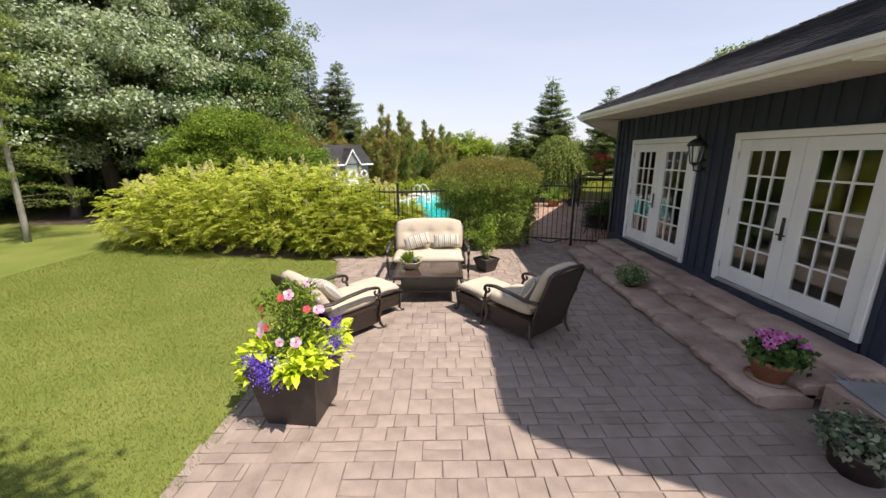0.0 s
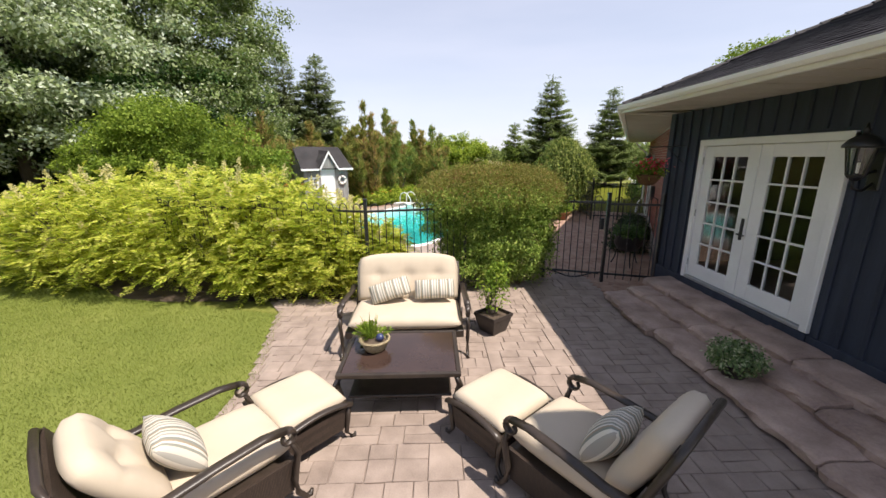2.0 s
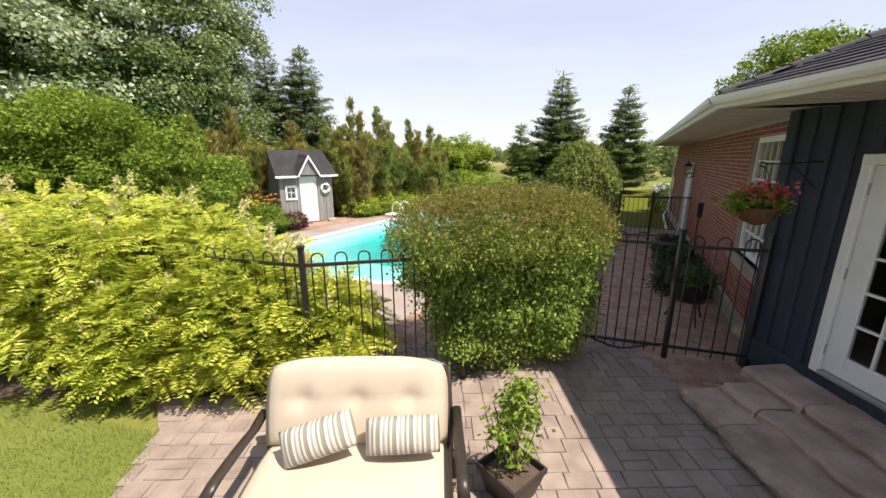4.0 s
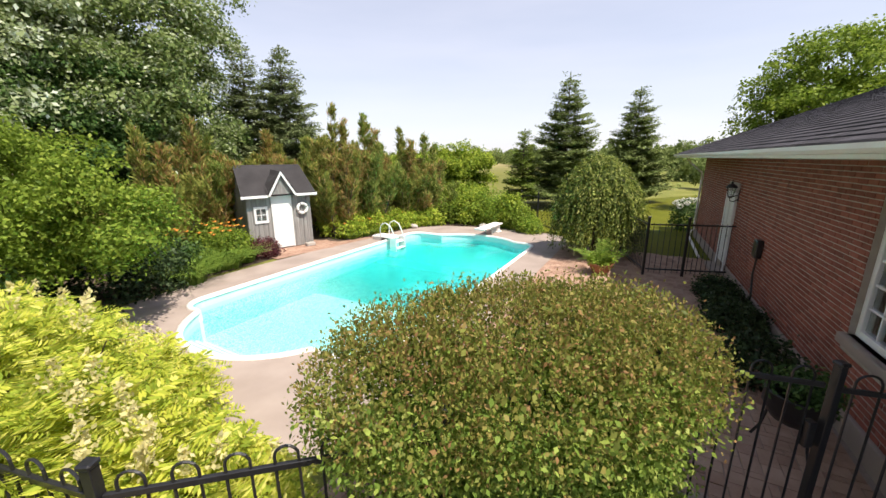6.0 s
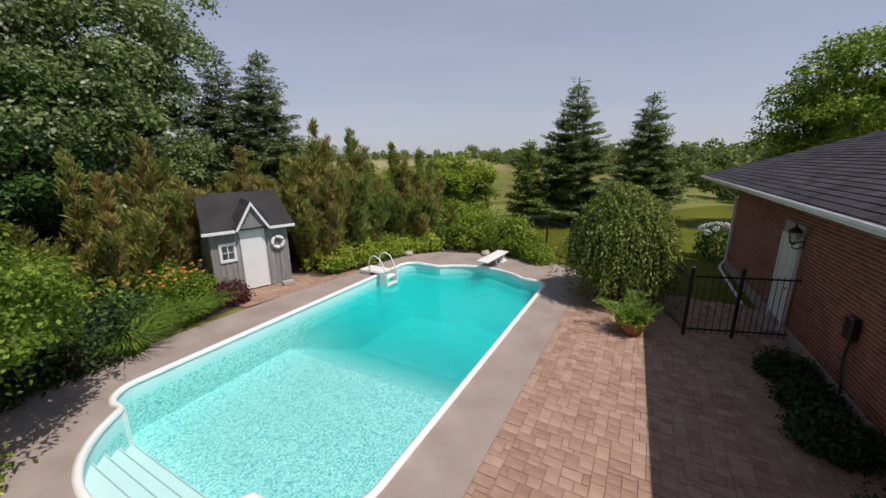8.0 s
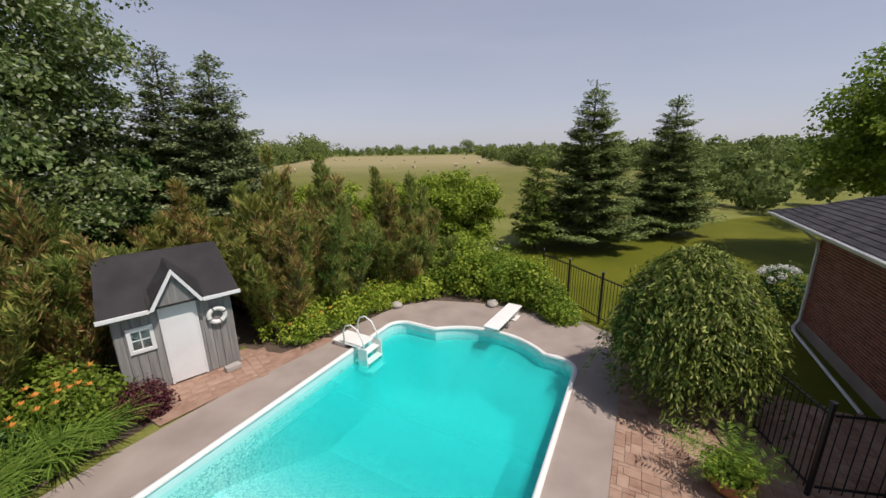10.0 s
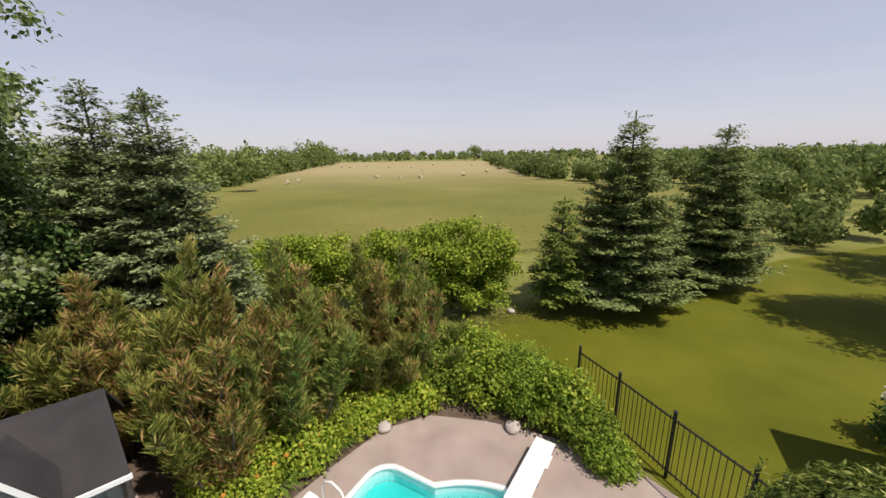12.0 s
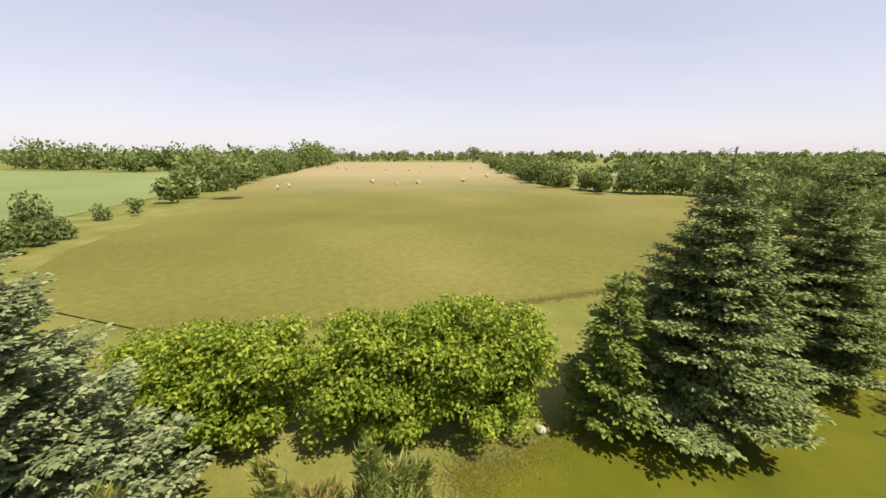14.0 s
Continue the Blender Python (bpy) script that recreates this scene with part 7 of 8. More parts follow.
bm = bmesh.new()
block(bm, -1.05, 1.05, 1.69, 1.71, 0, 1.8)
part("back_wall", bm, GREY_WOOD, sh)
bm = bmesh.new()
block(bm, -1.1, 1.1, 0.0, 1.7, -0.06, 0.0)
part("base", bm, CONCRETE, sh)
bm = bmesh.new()
E0, RZ = 1.78, 2.72
for ya, yb in ((-0.2, 0.87), (1.9, 0.83)):
    panel(bm, [(-1.22, ya, E0), (1.22, ya, E0), (1.1, yb, RZ), (-1.1, yb, RZ)], 0.05)
part("roof", bm, TAR, sh, "dark patched roofing felt")
bm = bmesh.new()
panel(bm, [(-0.42, -0.26, E0 + 0.04), (0.04, -0.26, 2.52), (0.04, 0.75, 2.58), (-0.42, 0.15, E0 + 0.32)], 0.04)
panel(bm, [(0.5, -0.26, E0 + 0.04), (0.04, -0.26, 2.52), (0.04, 0.75, 2.58), (0.5, 0.15, E0 + 0.32)], 0.04)
part("dormer_roof", bm, TAR, sh)
bm = bmesh.new()
v = [bm.verts.new(p) for p in ((-0.4, -0.2, E0), (0.48, -0.2, E0), (0.04, -0.2, 2.46))]
w = [bm.verts.new(p) for p in ((-0.4, -0.15, E0), (0.48, -0.15, E0), (0.04, -0.15, 2.46))]
bm.faces.new(v)
bm.faces.new(w[::-1])
for i in range(3):
    bm.faces.new((v[i], w[i], w[(i + 1) % 3], v[(i + 1) % 3]))
part("gable", bm, GREY_WOOD, sh)
for a, b in (((-0.44, E0 - 0.02), (0.04, 2.54)), ((0.52, E0 - 0.02), (0.04, 2.54))):
    bm = bmesh.new()
    panel(bm, [(a[0], -0.28, a[1]), (b[0], -0.28, b[1]), (b[0], -0.28, b[1] - 0.11), (a[0] + (0.075 if a[0] < 0 else -0.075), -0.28, a[1])], 0.03)
    part("barge_board", bm, WHITE, sh, "white painted barge board")
for x0, x1 in ((-1.24, -0.43), (0.51, 1.24)):
    bm = bmesh.new()
    block(bm, x0, x1, -0.24, -0.2, E0 - 0.06, E0 + 0.02, 0.004)
    part("fascia", bm, WHITE, sh, "white eaves board")
bm = bmesh.new()
block(bm, -0.26, 0.34, -0.05, -0.02, 0.02, 1.8, 0.006)
part("door", bm, WHITE, sh, "white painted plank door")
for x0, x1 in ((-0.3, -0.26), (0.34, 0.38)):
    bm = bmesh.new()
    block(bm, x0, x1, -0.055, -0.02, 0.0, 1.82, 0.004)
    part("door_trim", bm, WHITE, sh)
bm = bmesh.new()
for x0, x1, z0, z1 in ((-0.86, -0.42, 0.9, 0.98), (-0.86, -0.42, 1.36, 1.44), (-0.86, -0.79, 0.98, 1.36), (-0.49, -0.42, 0.98, 1.36)):
    block(bm, x0, x1, -0.055, -0.02, z0, z1, 0.004)
block(bm, -0.65, -0.63, -0.04, -0.025, 0.98, 1.36)
block(bm, -0.79, -0.49, -0.04, -0.025, 1.16, 1.18)
wf = part("window", bm, WHITE, sh, "small white window frame")
bm = bmesh.new()
block(bm, -0.79, -0.49, -0.03, -0.024, 0.98, 1.36)
part("pane", bm, GLASS, wf)
# solid dark block in place of the unlit inside behind the pane
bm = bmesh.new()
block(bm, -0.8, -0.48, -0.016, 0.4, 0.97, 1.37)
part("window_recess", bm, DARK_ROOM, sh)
lb = thing("life_ring", "white life ring hung on the shed front", "life ring", SH @ pose(0.73, -0.07, 1.28, 90, 0, 0))
bm = bmesh.new()
tube(bm, [(0.16 * math.cos(a), 0.16 * math.sin(a), 0) for a in np.linspace(0, 6.283, 33)[:-1]], 0.052, 10, True)
part("ring", bm, PLASTIC, lb, smooth=True)
for k in range(4):
    a = 0.4 + k * 1.571
    bm = bmesh.new()
    tube(bm, [(0.16 * math.cos(a) + 0.056 * math.cos(b) * math.cos(a), 0.16 * math.sin(a) + 0.056 * math.cos(b) * math.sin(a), 0.056 * math.sin(b)) for b in np.linspace(0, 6.283, 13)[:-1]], 0.012, 5, True)
    part("band", bm, DARK_POT, lb, "dark cord band")
bs = thing("step_block", "pale stone block at the shed's corner", "stone", SH @ pose(0.82, -0.28, -0.02, 0, 0, 8))
bm = bmesh.new()
block(bm, -0.17, 0.17, -0.09, 0.09, 0, 0.12, 0.02, seg=2)
part("block", bm, BOULDER, bs)

# ---- pool fittings ----
lad = thing("pool_ladder", "white moulded pool steps with hoop handrails", "pool ladder", POOL_M @ pose(-2.5, 2.75, 0, 0, 0, 0) @ Matrix.Diagonal((0.9, 0.9, 0.9, 1)))
bm = bmesh.new()
block(bm, -0.75, 0.25, -0.32, 0.32, 0.1, 0.15, 0.015)
part("platform", bm, PLASTIC, lad)
for k in range(3):
    bm = bmesh.new()
    block(bm, 0.22 + 0.1 * k, 0.44 + 0.1 * k, -0.3, 0.3, -0.08 - 0.25 * k, -0.03 - 0.25 * k, 0.012)
    part("tread", bm, PLASTIC, lad)
for s in (-1, 1):
    bm = bmesh.new()
    block(bm, 0.18, 0.5, s * 0.31 - 0.02, s * 0.31 + 0.02, -0.6, 0.12, 0.008)
    part("side_wall", bm, PLASTIC, lad)
    bm = bmesh.new()
    tube(bm, [(-0.3, s * 0.3, 0.12), (-0.3, s * 0.3, 0.5), (-0.22, s * 0.3, 0.66), (-0.02, s * 0.3, 0.74), (0.2, s * 0.3, 0.64), (0.36, s * 0.3, 0.35), (0.42, s * 0.3, 0.0)], 0.022, 8)
    part("handrail", bm, PLASTIC, lad, smooth=True)
for s in (-1, 1):
    bm = bmesh.new()
    block(bm, -0.68, -0.3, s * 0.26 - 0.04, s * 0.26 + 0.04, 0.0, 0.1, 0.01)
    part("foot", bm, PLASTIC, lad)
db = thing("diving_board", "white diving board on a low stand", "diving board", POOL_M @ pose(0.42, 5.25, 0, 0, 0, -4))
bm = bmesh.new()
block(bm, -0.21, 0.21, -0.83, 0.9, 0.31, 0.36, 0.015, seg=2)
part("board", bm, PLASTIC, db, "white gritted board")
bm = bmesh.new()
block(bm, -0.12, 0.12, 0.6, 0.82, 0.0, 0.31, 0.02)
block(bm, -0.17, 0.17, 0.5, 0.9, 0.0, 0.04, 0.01)
part("stand", bm, PLASTIC, db)
bm = bmesh.new()
for x0 in (-0.15, 0.11):
    block(bm, x0, x0 + 0.04, -0.02, 0.08, 0.0, 0.29, 0.008)
block(bm, -0.18, 0.18, 0.0, 0.06, 0.27, 0.31, 0.01)
part("fulcrum", bm, GREY_METAL, db)

# urn by the weeping tree
ur = thing("palm_pot", "terracotta bowl with a spiky yellow-green plant", "flower pot", pose(8.08, 12.35, 0))
bm = bmesh.new()
lathe(bm, [(0.17, 0), (0.25, 0.15), (0.3, 0.26), (0.31, 0.3), (0.27, 0.3), (0.25, 0.24), (0.2, 0.2)], 24)
part("bowl", bm, TERRACOTTA, ur, smooth=True)
soil_disc(ur, 0.25, 0.26)
P = np.array([[0, 0, 0.25]]) + R.normal(size=(26, 3)) * np.array([0.08, 0.08, 0.02])
D = R.normal(size=(26, 3)) * np.array([0.6, 0.6, 0.2]) + [0, 0, 1.0]
hang("fronds", quads_mesh("fronds", fronds(P, D, R.uniform(0.7, 1.1, 26), 14, 0.35, 0.2, 0.02), G_LILY), ur)
V = leafy_cloud([(0, 0, 0.38, 0.36, 0.36, 0.2)], 300, 5, 0.06, 0.03, 0.7, 0.5, 0.2, 0.6)
hang("foliage", quads_mesh("foliage", V, G_BRIGHT), ur)

# plants in the shade of the brick wall; shrub leaves coloured darker to deepen it
for i, (s, o, rx, h, m) in enumerate([(2.6, 0.62, 0.4, 0.65, G_SHADED), (4.3, 0.52, 0.42, 0.5, G_SHADED), (5.2, 0.5, 0.34, 0.42, G_SHADED), (6.1, 0.5, 0.36, 0.42, G_SHADED)]):
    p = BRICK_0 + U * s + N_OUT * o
    mound("wall_shrub", "green shrub along the brick wall, shade put into its leaf colour", p.x, p.y, rx, rx, h, m, 0.07, 420, 10, "shrub", 0.5)
p = BRICK_0 + U * 1.25 + N_OUT * 0.62
kp = thing("kettle_planter", "black iron kettle planter on a stand", "planter", pose(p.x, p.y, 0))
bm = bmesh.new()
lathe(bm, [(0.05, 0.3), (0.2, 0.34), (0.28, 0.48), (0.27, 0.62), (0.29, 0.64), (0.25, 0.64), (0.24, 0.5)], 20)
part("bowl", bm, BLACK_METAL, kp, smooth=True)
for a in (0.3, 2.4, 4.5):
    bm = bmesh.new()
    tube(bm, [(0.2 * math.cos(a), 0.2 * math.sin(a), 0.4), (0.24 * math.cos(a), 0.24 * math.sin(a), 0.15), (0.3 * math.cos(a), 0.3 * math.sin(a), 0.01)], 0.014, 5)
    part("leg", bm, BLACK_METAL, kp)
V = leafy_cloud([(0, 0, 0.72, 0.3, 0.3, 0.16)], 240, 5, 0.06, 0.03, 0.7, 0.5, 0.5, 0.5)
hang("foliage", quads_mesh("foliage", V, G_DARK), kp)

# boulders at the head of the pool
for x, y, r in ((2.85, 19.1, 0.18), (5.85, 19.0, 0.19), (7.1, 25.6, 0.16)):
    b = thing("boulder", "pale rounded boulder at the edge of the planting", "boulder", pose(x, y, 0))
    bm = bmesh.new()
    bmesh.ops.create_icosphere(bm, subdivisions=3, radius=r)
    for v in bm.verts:
        v.co = v.co * (1 + 0.22 * noise.noise(v.co * 6 + Vector((x, y, 0)))) * 1.0
        v.co.z = v.co.z * 0.65 + r * 0.35
    part("stone", bm, BOULDER, b, smooth=True)

# steel window-well cover and a pot of greenery at the south end of the steps
gb = thing("well_cover", "grey steel cover over a stone window well", "cover", pose(6.95, -1.12, 0))
bm = bmesh.new()
block(bm, -0.34, 0.32, -0.34, 0.3, 0.29, 0.305, 0.004, pose(0, 0, 0, 0, 0, -12))
part("lid", bm, GREY_METAL, gb, "dull steel sheet")
bm = bmesh.new()
for k in range(9):
    block(bm, -0.3 + 0.07 * k, -0.285 + 0.07 * k, 0.3, 0.44, 0.285, 0.3, 0.002, pose(0, 0, 0, 0, 0, -12))
part("grating", bm, GREY_METAL, gb)
for x0, x1, y0, y1 in ((-0.38, -0.26, -0.34, 0.34), (-0.26, 0.3, -0.36, -0.26)):
    bm = bmesh.new()
    block(bm, x0, x1, y0, y1, 0.0, 0.285, 0.015)
    part("kerb_stone", bm, FLAGSTONE, gb)
vp = thing("variegated_pot", "dark pot of grey-green variegated leaves beside the steps", "flower pot", pose(6.22, -1.42, 0))
bm = bmesh.new()
lathe(bm, [(0.15, 0), (0.2, 0.18), (0.22, 0.2), (0.22, 0.23), (0.19, 0.23), (0.18, 0.18)], 20)
part("pot", bm, DARK_POT, vp, smooth=True)
soil_disc(vp, 0.18, 0.2)
V = leafy_cloud([(0, 0, 0.27, 0.24, 0.26, 0.13)], 380, 4, 0.05, 0.03, 0.7, 0.6, 0.1, 0.6)
hang("foliage", quads_mesh("foliage", V, leafy("grey_green_leaf", [(0, (0.05, 0.075, 0.04)), (0.6, (0.13, 0.16, 0.1)), (1, (0.36, 0.36, 0.3))], 0.5, 0.3)), vp)

# white-flowered shrub by the north corner
hy = mound("hydrangea", "green shrub with white flower heads by the house corner", 14.3, 18.1, 0.65, 0.6, 1.25, G_DARK, 0.1, 420, 9)
for k in range(14):
    a, q = R.uniform(0, 6.28), R.uniform(0.2, 0.65)
    c = np.array([q * math.cos(a), q * math.sin(a), 1.25 - 0.5 * q * q + R.uniform(-0.05, 0.05)])
    w_ = c + ball_dirs(60) * 0.1
    hang("flower_head", quads_mesh("flower_head", leaf_quads(w_, R.normal(size=w_.shape), w_ - c, 0.05, 0.05), P_WHITE), hy, "round white flower head")

# ---- distance: hedgerows, woods, bales ----


def tree_line(name, label, pts, width, height, n, size, mat, leaves=90, seed=0):
    """Many trees of uneven height along a line of plan points."""
    g = np.random.default_rng(seed)
    p = np.array(pts, float)
    seg = np.linalg.norm(np.diff(p, axis=0), axis=1)
    cum = np.r_[0, np.cumsum(seg)]
    out = []
    for s in np.sort(g.uniform(0, cum[-1], n)):
        c = np.array([np.interp(s, cum, p[:, 0]), np.interp(s, cum, p[:, 1])]) + g.normal(size=2) * width
        h = height * g.uniform(0.42, 1.2)
        r = h * g.uniform(0.28, 0.46)
        m = int(leaves * g.uniform(0.8, 1.2))
        for b in range(3):
            o = np.array([c[0], c[1], h * (0.42 + 0.16 * b)]) + g.normal(size=3) * r * 0.35
            d = unit(g.normal(size=(m // 3, 3)))
            q = o + d * np.array([r, r, h * 0.3]) * (0.75 + 0.3 * g.random((m // 3, 1)))
            q = q[q[:, 2] > 0]
            ff = unit(q - o) + g.normal(size=q.shape) * 0.5
            out.append(leaf_quads(q, np.cross(ff, g.normal(size=q.shape)), ff, size * g.uniform(0.7, 1.3, len(q)), size * 0.8))
    V = np.concatenate(out)
    return tagged(new(name, quads_mesh(name, V, mat)), label, "hedgerow", kind="stuff")


FAR = [
    ([(-30, 42), (-32, 51)], 1.2, 3.0, 14, 0.25, 1000),
    ([(-34.5, 60), (-37, 70)], 0.8, 1.9, 7, 0.22, 420),
    ([(-40, 78), (-52, 128), (-75, 240)], 2.5, 7.0, 80, 0.6, 560),
    ([(-75, 240), (-112, 450)], 4, 13, 70, 1.1, 320),
    ([(-125, 470), (-40, 520), (110, 520)], 6, 9, 80, 1.2, 110),
    ([(-62, 62), (-120, 120), (-260, 200)], 6, 5, 0, 0.5, 0),
    ([(-130, 185), (-115, 230), (-85, 290)], 6, 11, 50, 1.0, 320),
    ([(-330, 260), (-200, 230), (-130, 195)], 8, 12, 80, 1.1, 320),
    ([(52, 92), (60, 84), (95, 80)], 3.5, 5.6, 34, 0.5, 800),
    ([(58, 89), (43, 92), (35, 105), (34.5, 125), (36, 150)], 1.6, 5.2, 60, 0.45, 800),
    ([(36, 150), (40, 200), (49, 300), (62, 450)], 2.5, 6.5, 60, 0.7, 420),
    ([(60, 135), (110, 140), (190, 170)], 6, 7, 60, 0.9, 420),
    ([(85, 400), (250, 380), (420, 300)], 14, 10, 90, 1.6, 120),
    ([(31, 35), (37, 44), (47, 62), (60, 75)], 2.0, 4.2, 26, 0.3, 1500),
    ([(62, 60), (100, 55), (150, 70)], 5, 7, 44, 0.6, 800),
    ([(27, 33.5), (29, 38)], 0.8, 2.2, 5, 0.16, 1800),
]
for k, (pts, w, h, n, s, lv) in enumerate(FAR):
    if n:
        tree_line("hedgerow", "mixed green hedgerow trees along the fields", pts, w, h, n, s * 1.45, G_FAR, int(lv * 0.37), 300 + k)
tree_line("woods", "dark woods closing the garden to the west", [(-24, -8), (-21, 4), (-20.5, 14), (-21, 23)], 1.5, 10.5, 60, 0.36, G_DARK, 1000, 500)
# low dark leaves added as a stand-in for the deep shade under the canopy
tree_line("undergrowth", "dark leaves added to stand for the shade below the woodland trees", [(-19.5, 2), (-17.5, 9), (-15, 15), (-12, 20)], 1.2, 3.4, 60, 0.26, G_DARK, 900, 501)
tree_line("far_woods", "distant wooded skyline", [(-1500, 1300), (-500, 1500), (300, 1500), (1500, 1100)], 40, 18, 260, 7, G_FAR, 75, 400)
tree_line("far_woods", "distant wooded skyline", [(-900, 500), (-420, 560), (-200, 640), (240, 700), (800, 520)], 25, 12, 220, 3.6, G_FAR, 75, 401)
# an unseen tree added behind the camera's start to cast shade on the lawn
tree("shade_tree", "unseen leafy tree added behind the patio to shade the lawn", 2.3, -5.6, [(-0.1, 1.7, 6.2, 0.9, 0.9, 0.7), (0.5, 0.6, 6.6, 1.1, 1.1, 0.9)], G_MID, 1500, 6, 0.12, 0.1, 0.12, seed=78, bough=(30, 0.4))
# tamarack at the lawn's edge: a leaning pale trunk and thin drooping boughs
lx = thing("tamarack", "thin leaning tamarack with a pale trunk and sparse boughs", "tree", pose(-8.45, 6.6, 0))
bm = bmesh.new()
tr = [Vector((0.05 * z - 0.004 * z * z, 0.02 * z, z)) for z in np.linspace(-0.1, 7.5, 12)]
tube(bm, [tuple(q) for q in tr], [0.085 * (1 - 0.85 * i / 11) for i in range(12)], 8)
part("trunk", bm, PALE_BARK, lx, smooth=True)
bm = bmesh.new()
Q = []
for k in range(64):
    z = 0.95 + 6.3 * k / 64
    c = Vector((0.05 * z - 0.004 * z * z, 0.02 * z, z))
    a, L = R.uniform(0, 6.28), R.uniform(0.7, 1.7) * (1.05 - 0.1 * z)
    e = c + Vector((L * math.cos(a), L * math.sin(a), -0.12 * L + R.uniform(-0.1, 0.15)))
    mid = c.lerp(e, 0.5) + Vector((0, 0, 0.07 * L))
    tube(bm, [tuple(c), tuple(mid), tuple(e)], [0.014, 0.009, 0.004], 4)
    n = int(L * 75) if z > 1.5 else int(L * 22)
    s_ = R.random(n) ** 0.7
    for q in s_:
        p_ = c.lerp(mid, q * 2) if q < 0.5 else mid.lerp(e, q * 2 - 1)
        Q.append(np.array(p_) + R.normal(size=3) * np.array([0.1, 0.1, 0.04]))
part("boughs", bm, BARK, lx)
Q = np.repeat(np.array(Q), 4, 0) + R.normal(size=(len(Q) * 4, 3)) * 0.03
hang("needles", quads_mesh("needles", leaf_quads(Q, R.normal(size=Q.shape) + [0, 0, 0.2], R.normal(size=Q.shape), 0.07, 0.02), leafy("tamarack_needle", [(0, (0.12, 0.17, 0.03)), (1, (0.27, 0.32, 0.07))], 0.6, 0.4)), lx)
# one lone tree standing over the skyline
tree("lone_tree", "lone broad-topped tree on the far side of the field", 46, 430, [(0, 0, 13, 7, 7, 3.5), (3, 0, 11, 5, 5, 3)], G_FAR, 300, 5, 1.0, 0.8, 0.5, top=12, seed=77)
bale = thing("hay_bale", "round straw bale lying in the cut field", "hay bale", pose(-30.7, 106, 0.05), group="hay bales")
bm = bmesh.new()
rod(bm, (0, -0.5, 0.5), (0, 0.5, 0.5), 0.5, 0.5, 18)
part("straw_roll", bm, STRAW, bale)
for i, (x, y) in enumerate([(-31.4, 101), (-0.4, 118.9), (12.6, 128), (22.7, 150), (-13.3, 121), (-5.8, 115.8), (-56.9, 163), (-40.2, 252), (-44.8, 227), (-72, 299), (-21, 212), (-9.1, 209), (1.9, 271), (-29.4, 312), (-1.9, 172), (25.7, 240), (-60, 270), (-52, 238)]):
    copy_thing(bale, pose(x, y, 0.05, 0, 0, 40 * i))

# ---- grass blades where the camera passes low ----


def blades(name, label, x0, x1, y0, y1, n, h, keep, mat, seed):
    g = np.random.default_rng(seed)
    p = np.stack([g.uniform(x0, x1, n), g.uniform(y0, y1, n)], 1)
    p = p[keep(p[:, 0], p[:, 1])]
    n = len(p)
    a = g.uniform(0, 6.283, n)
    hh = h * g.uniform(0.5, 1.3, n)
    b = np.stack([p[:, 0], p[:, 1], np.full(n, -0.012)], 1)
    s = np.stack([np.cos(a), np.sin(a), 0 * a], 1) * 0.003
    t = b + np.stack([g.normal(size=n) * 0.5 * hh, g.normal(size=n) * 0.5 * hh, hh], 1)
    return tagged(new(name, quads_mesh(name, np.stack([b - s, b + s, t], 1), mat, 3)), label, "grass", kind="stuff")


def west_lawn(x, y):
    edge = np.interp(y, [-4, -1.5, 2.4, 4.1], [1.3, 1.3, 1.38, 1.0])
    front = np.interp(x, [-9, -5.6, -2, 1.0], [9.0, 7.0, 4.85, 4.15])
    return (x < edge + 0.02) & (y < front)


blades("grass", "short mown grass blades of the lawn", -5.5, 1.4, -3.0, 6.5, 190000, 0.032, west_lawn, LAWN_BLADE, 5)
blades("grass_fringe", "longer grass at the patio edge and bed", 0.9, 1.5, -3.5, 4.2, 14000, 0.06, lambda x, y: abs(x - np.interp(y, [-4, -1.5, 2.4, 4.1], [1.3, 1.3, 1.38, 1.0])) < 0.05, LAWN_BLADE, 6)
g = np.random.default_rng(9)
n = 26000
s = g.random(n)
edge = np.stack([np.interp(s, [0, 0.45, 0.72, 1], [-9, 2.3, 14.4, 26]), np.interp(s, [0, 0.45, 0.72, 1], [32.1, 32.9, 36.8, 44])], 1) + g.normal(size=(n, 2)) * 0.25
a = g.uniform(0, 6.283, n)
b = np.stack([edge[:, 0], edge[:, 1], np.full(n, -0.03)], 1)
sd = np.stack([np.cos(a), np.sin(a), 0 * a], 1) * 0.012
tt = b + np.stack([g.normal(size=n) * 0.08, g.normal(size=n) * 0.08, g.uniform(0.08, 0.24, n)], 1)
tagged(new("field_edge_grass", quads_mesh("field_edge_grass", np.stack([b - sd, b + sd, tt], 1), leafy("field_blade", [(0, (0.2, 0.21, 0.06)), (1, (0.34, 0.31, 0.12))], 0.7, 0.3), 3)), "standing grass along the field's edge", "grass", kind="stuff")

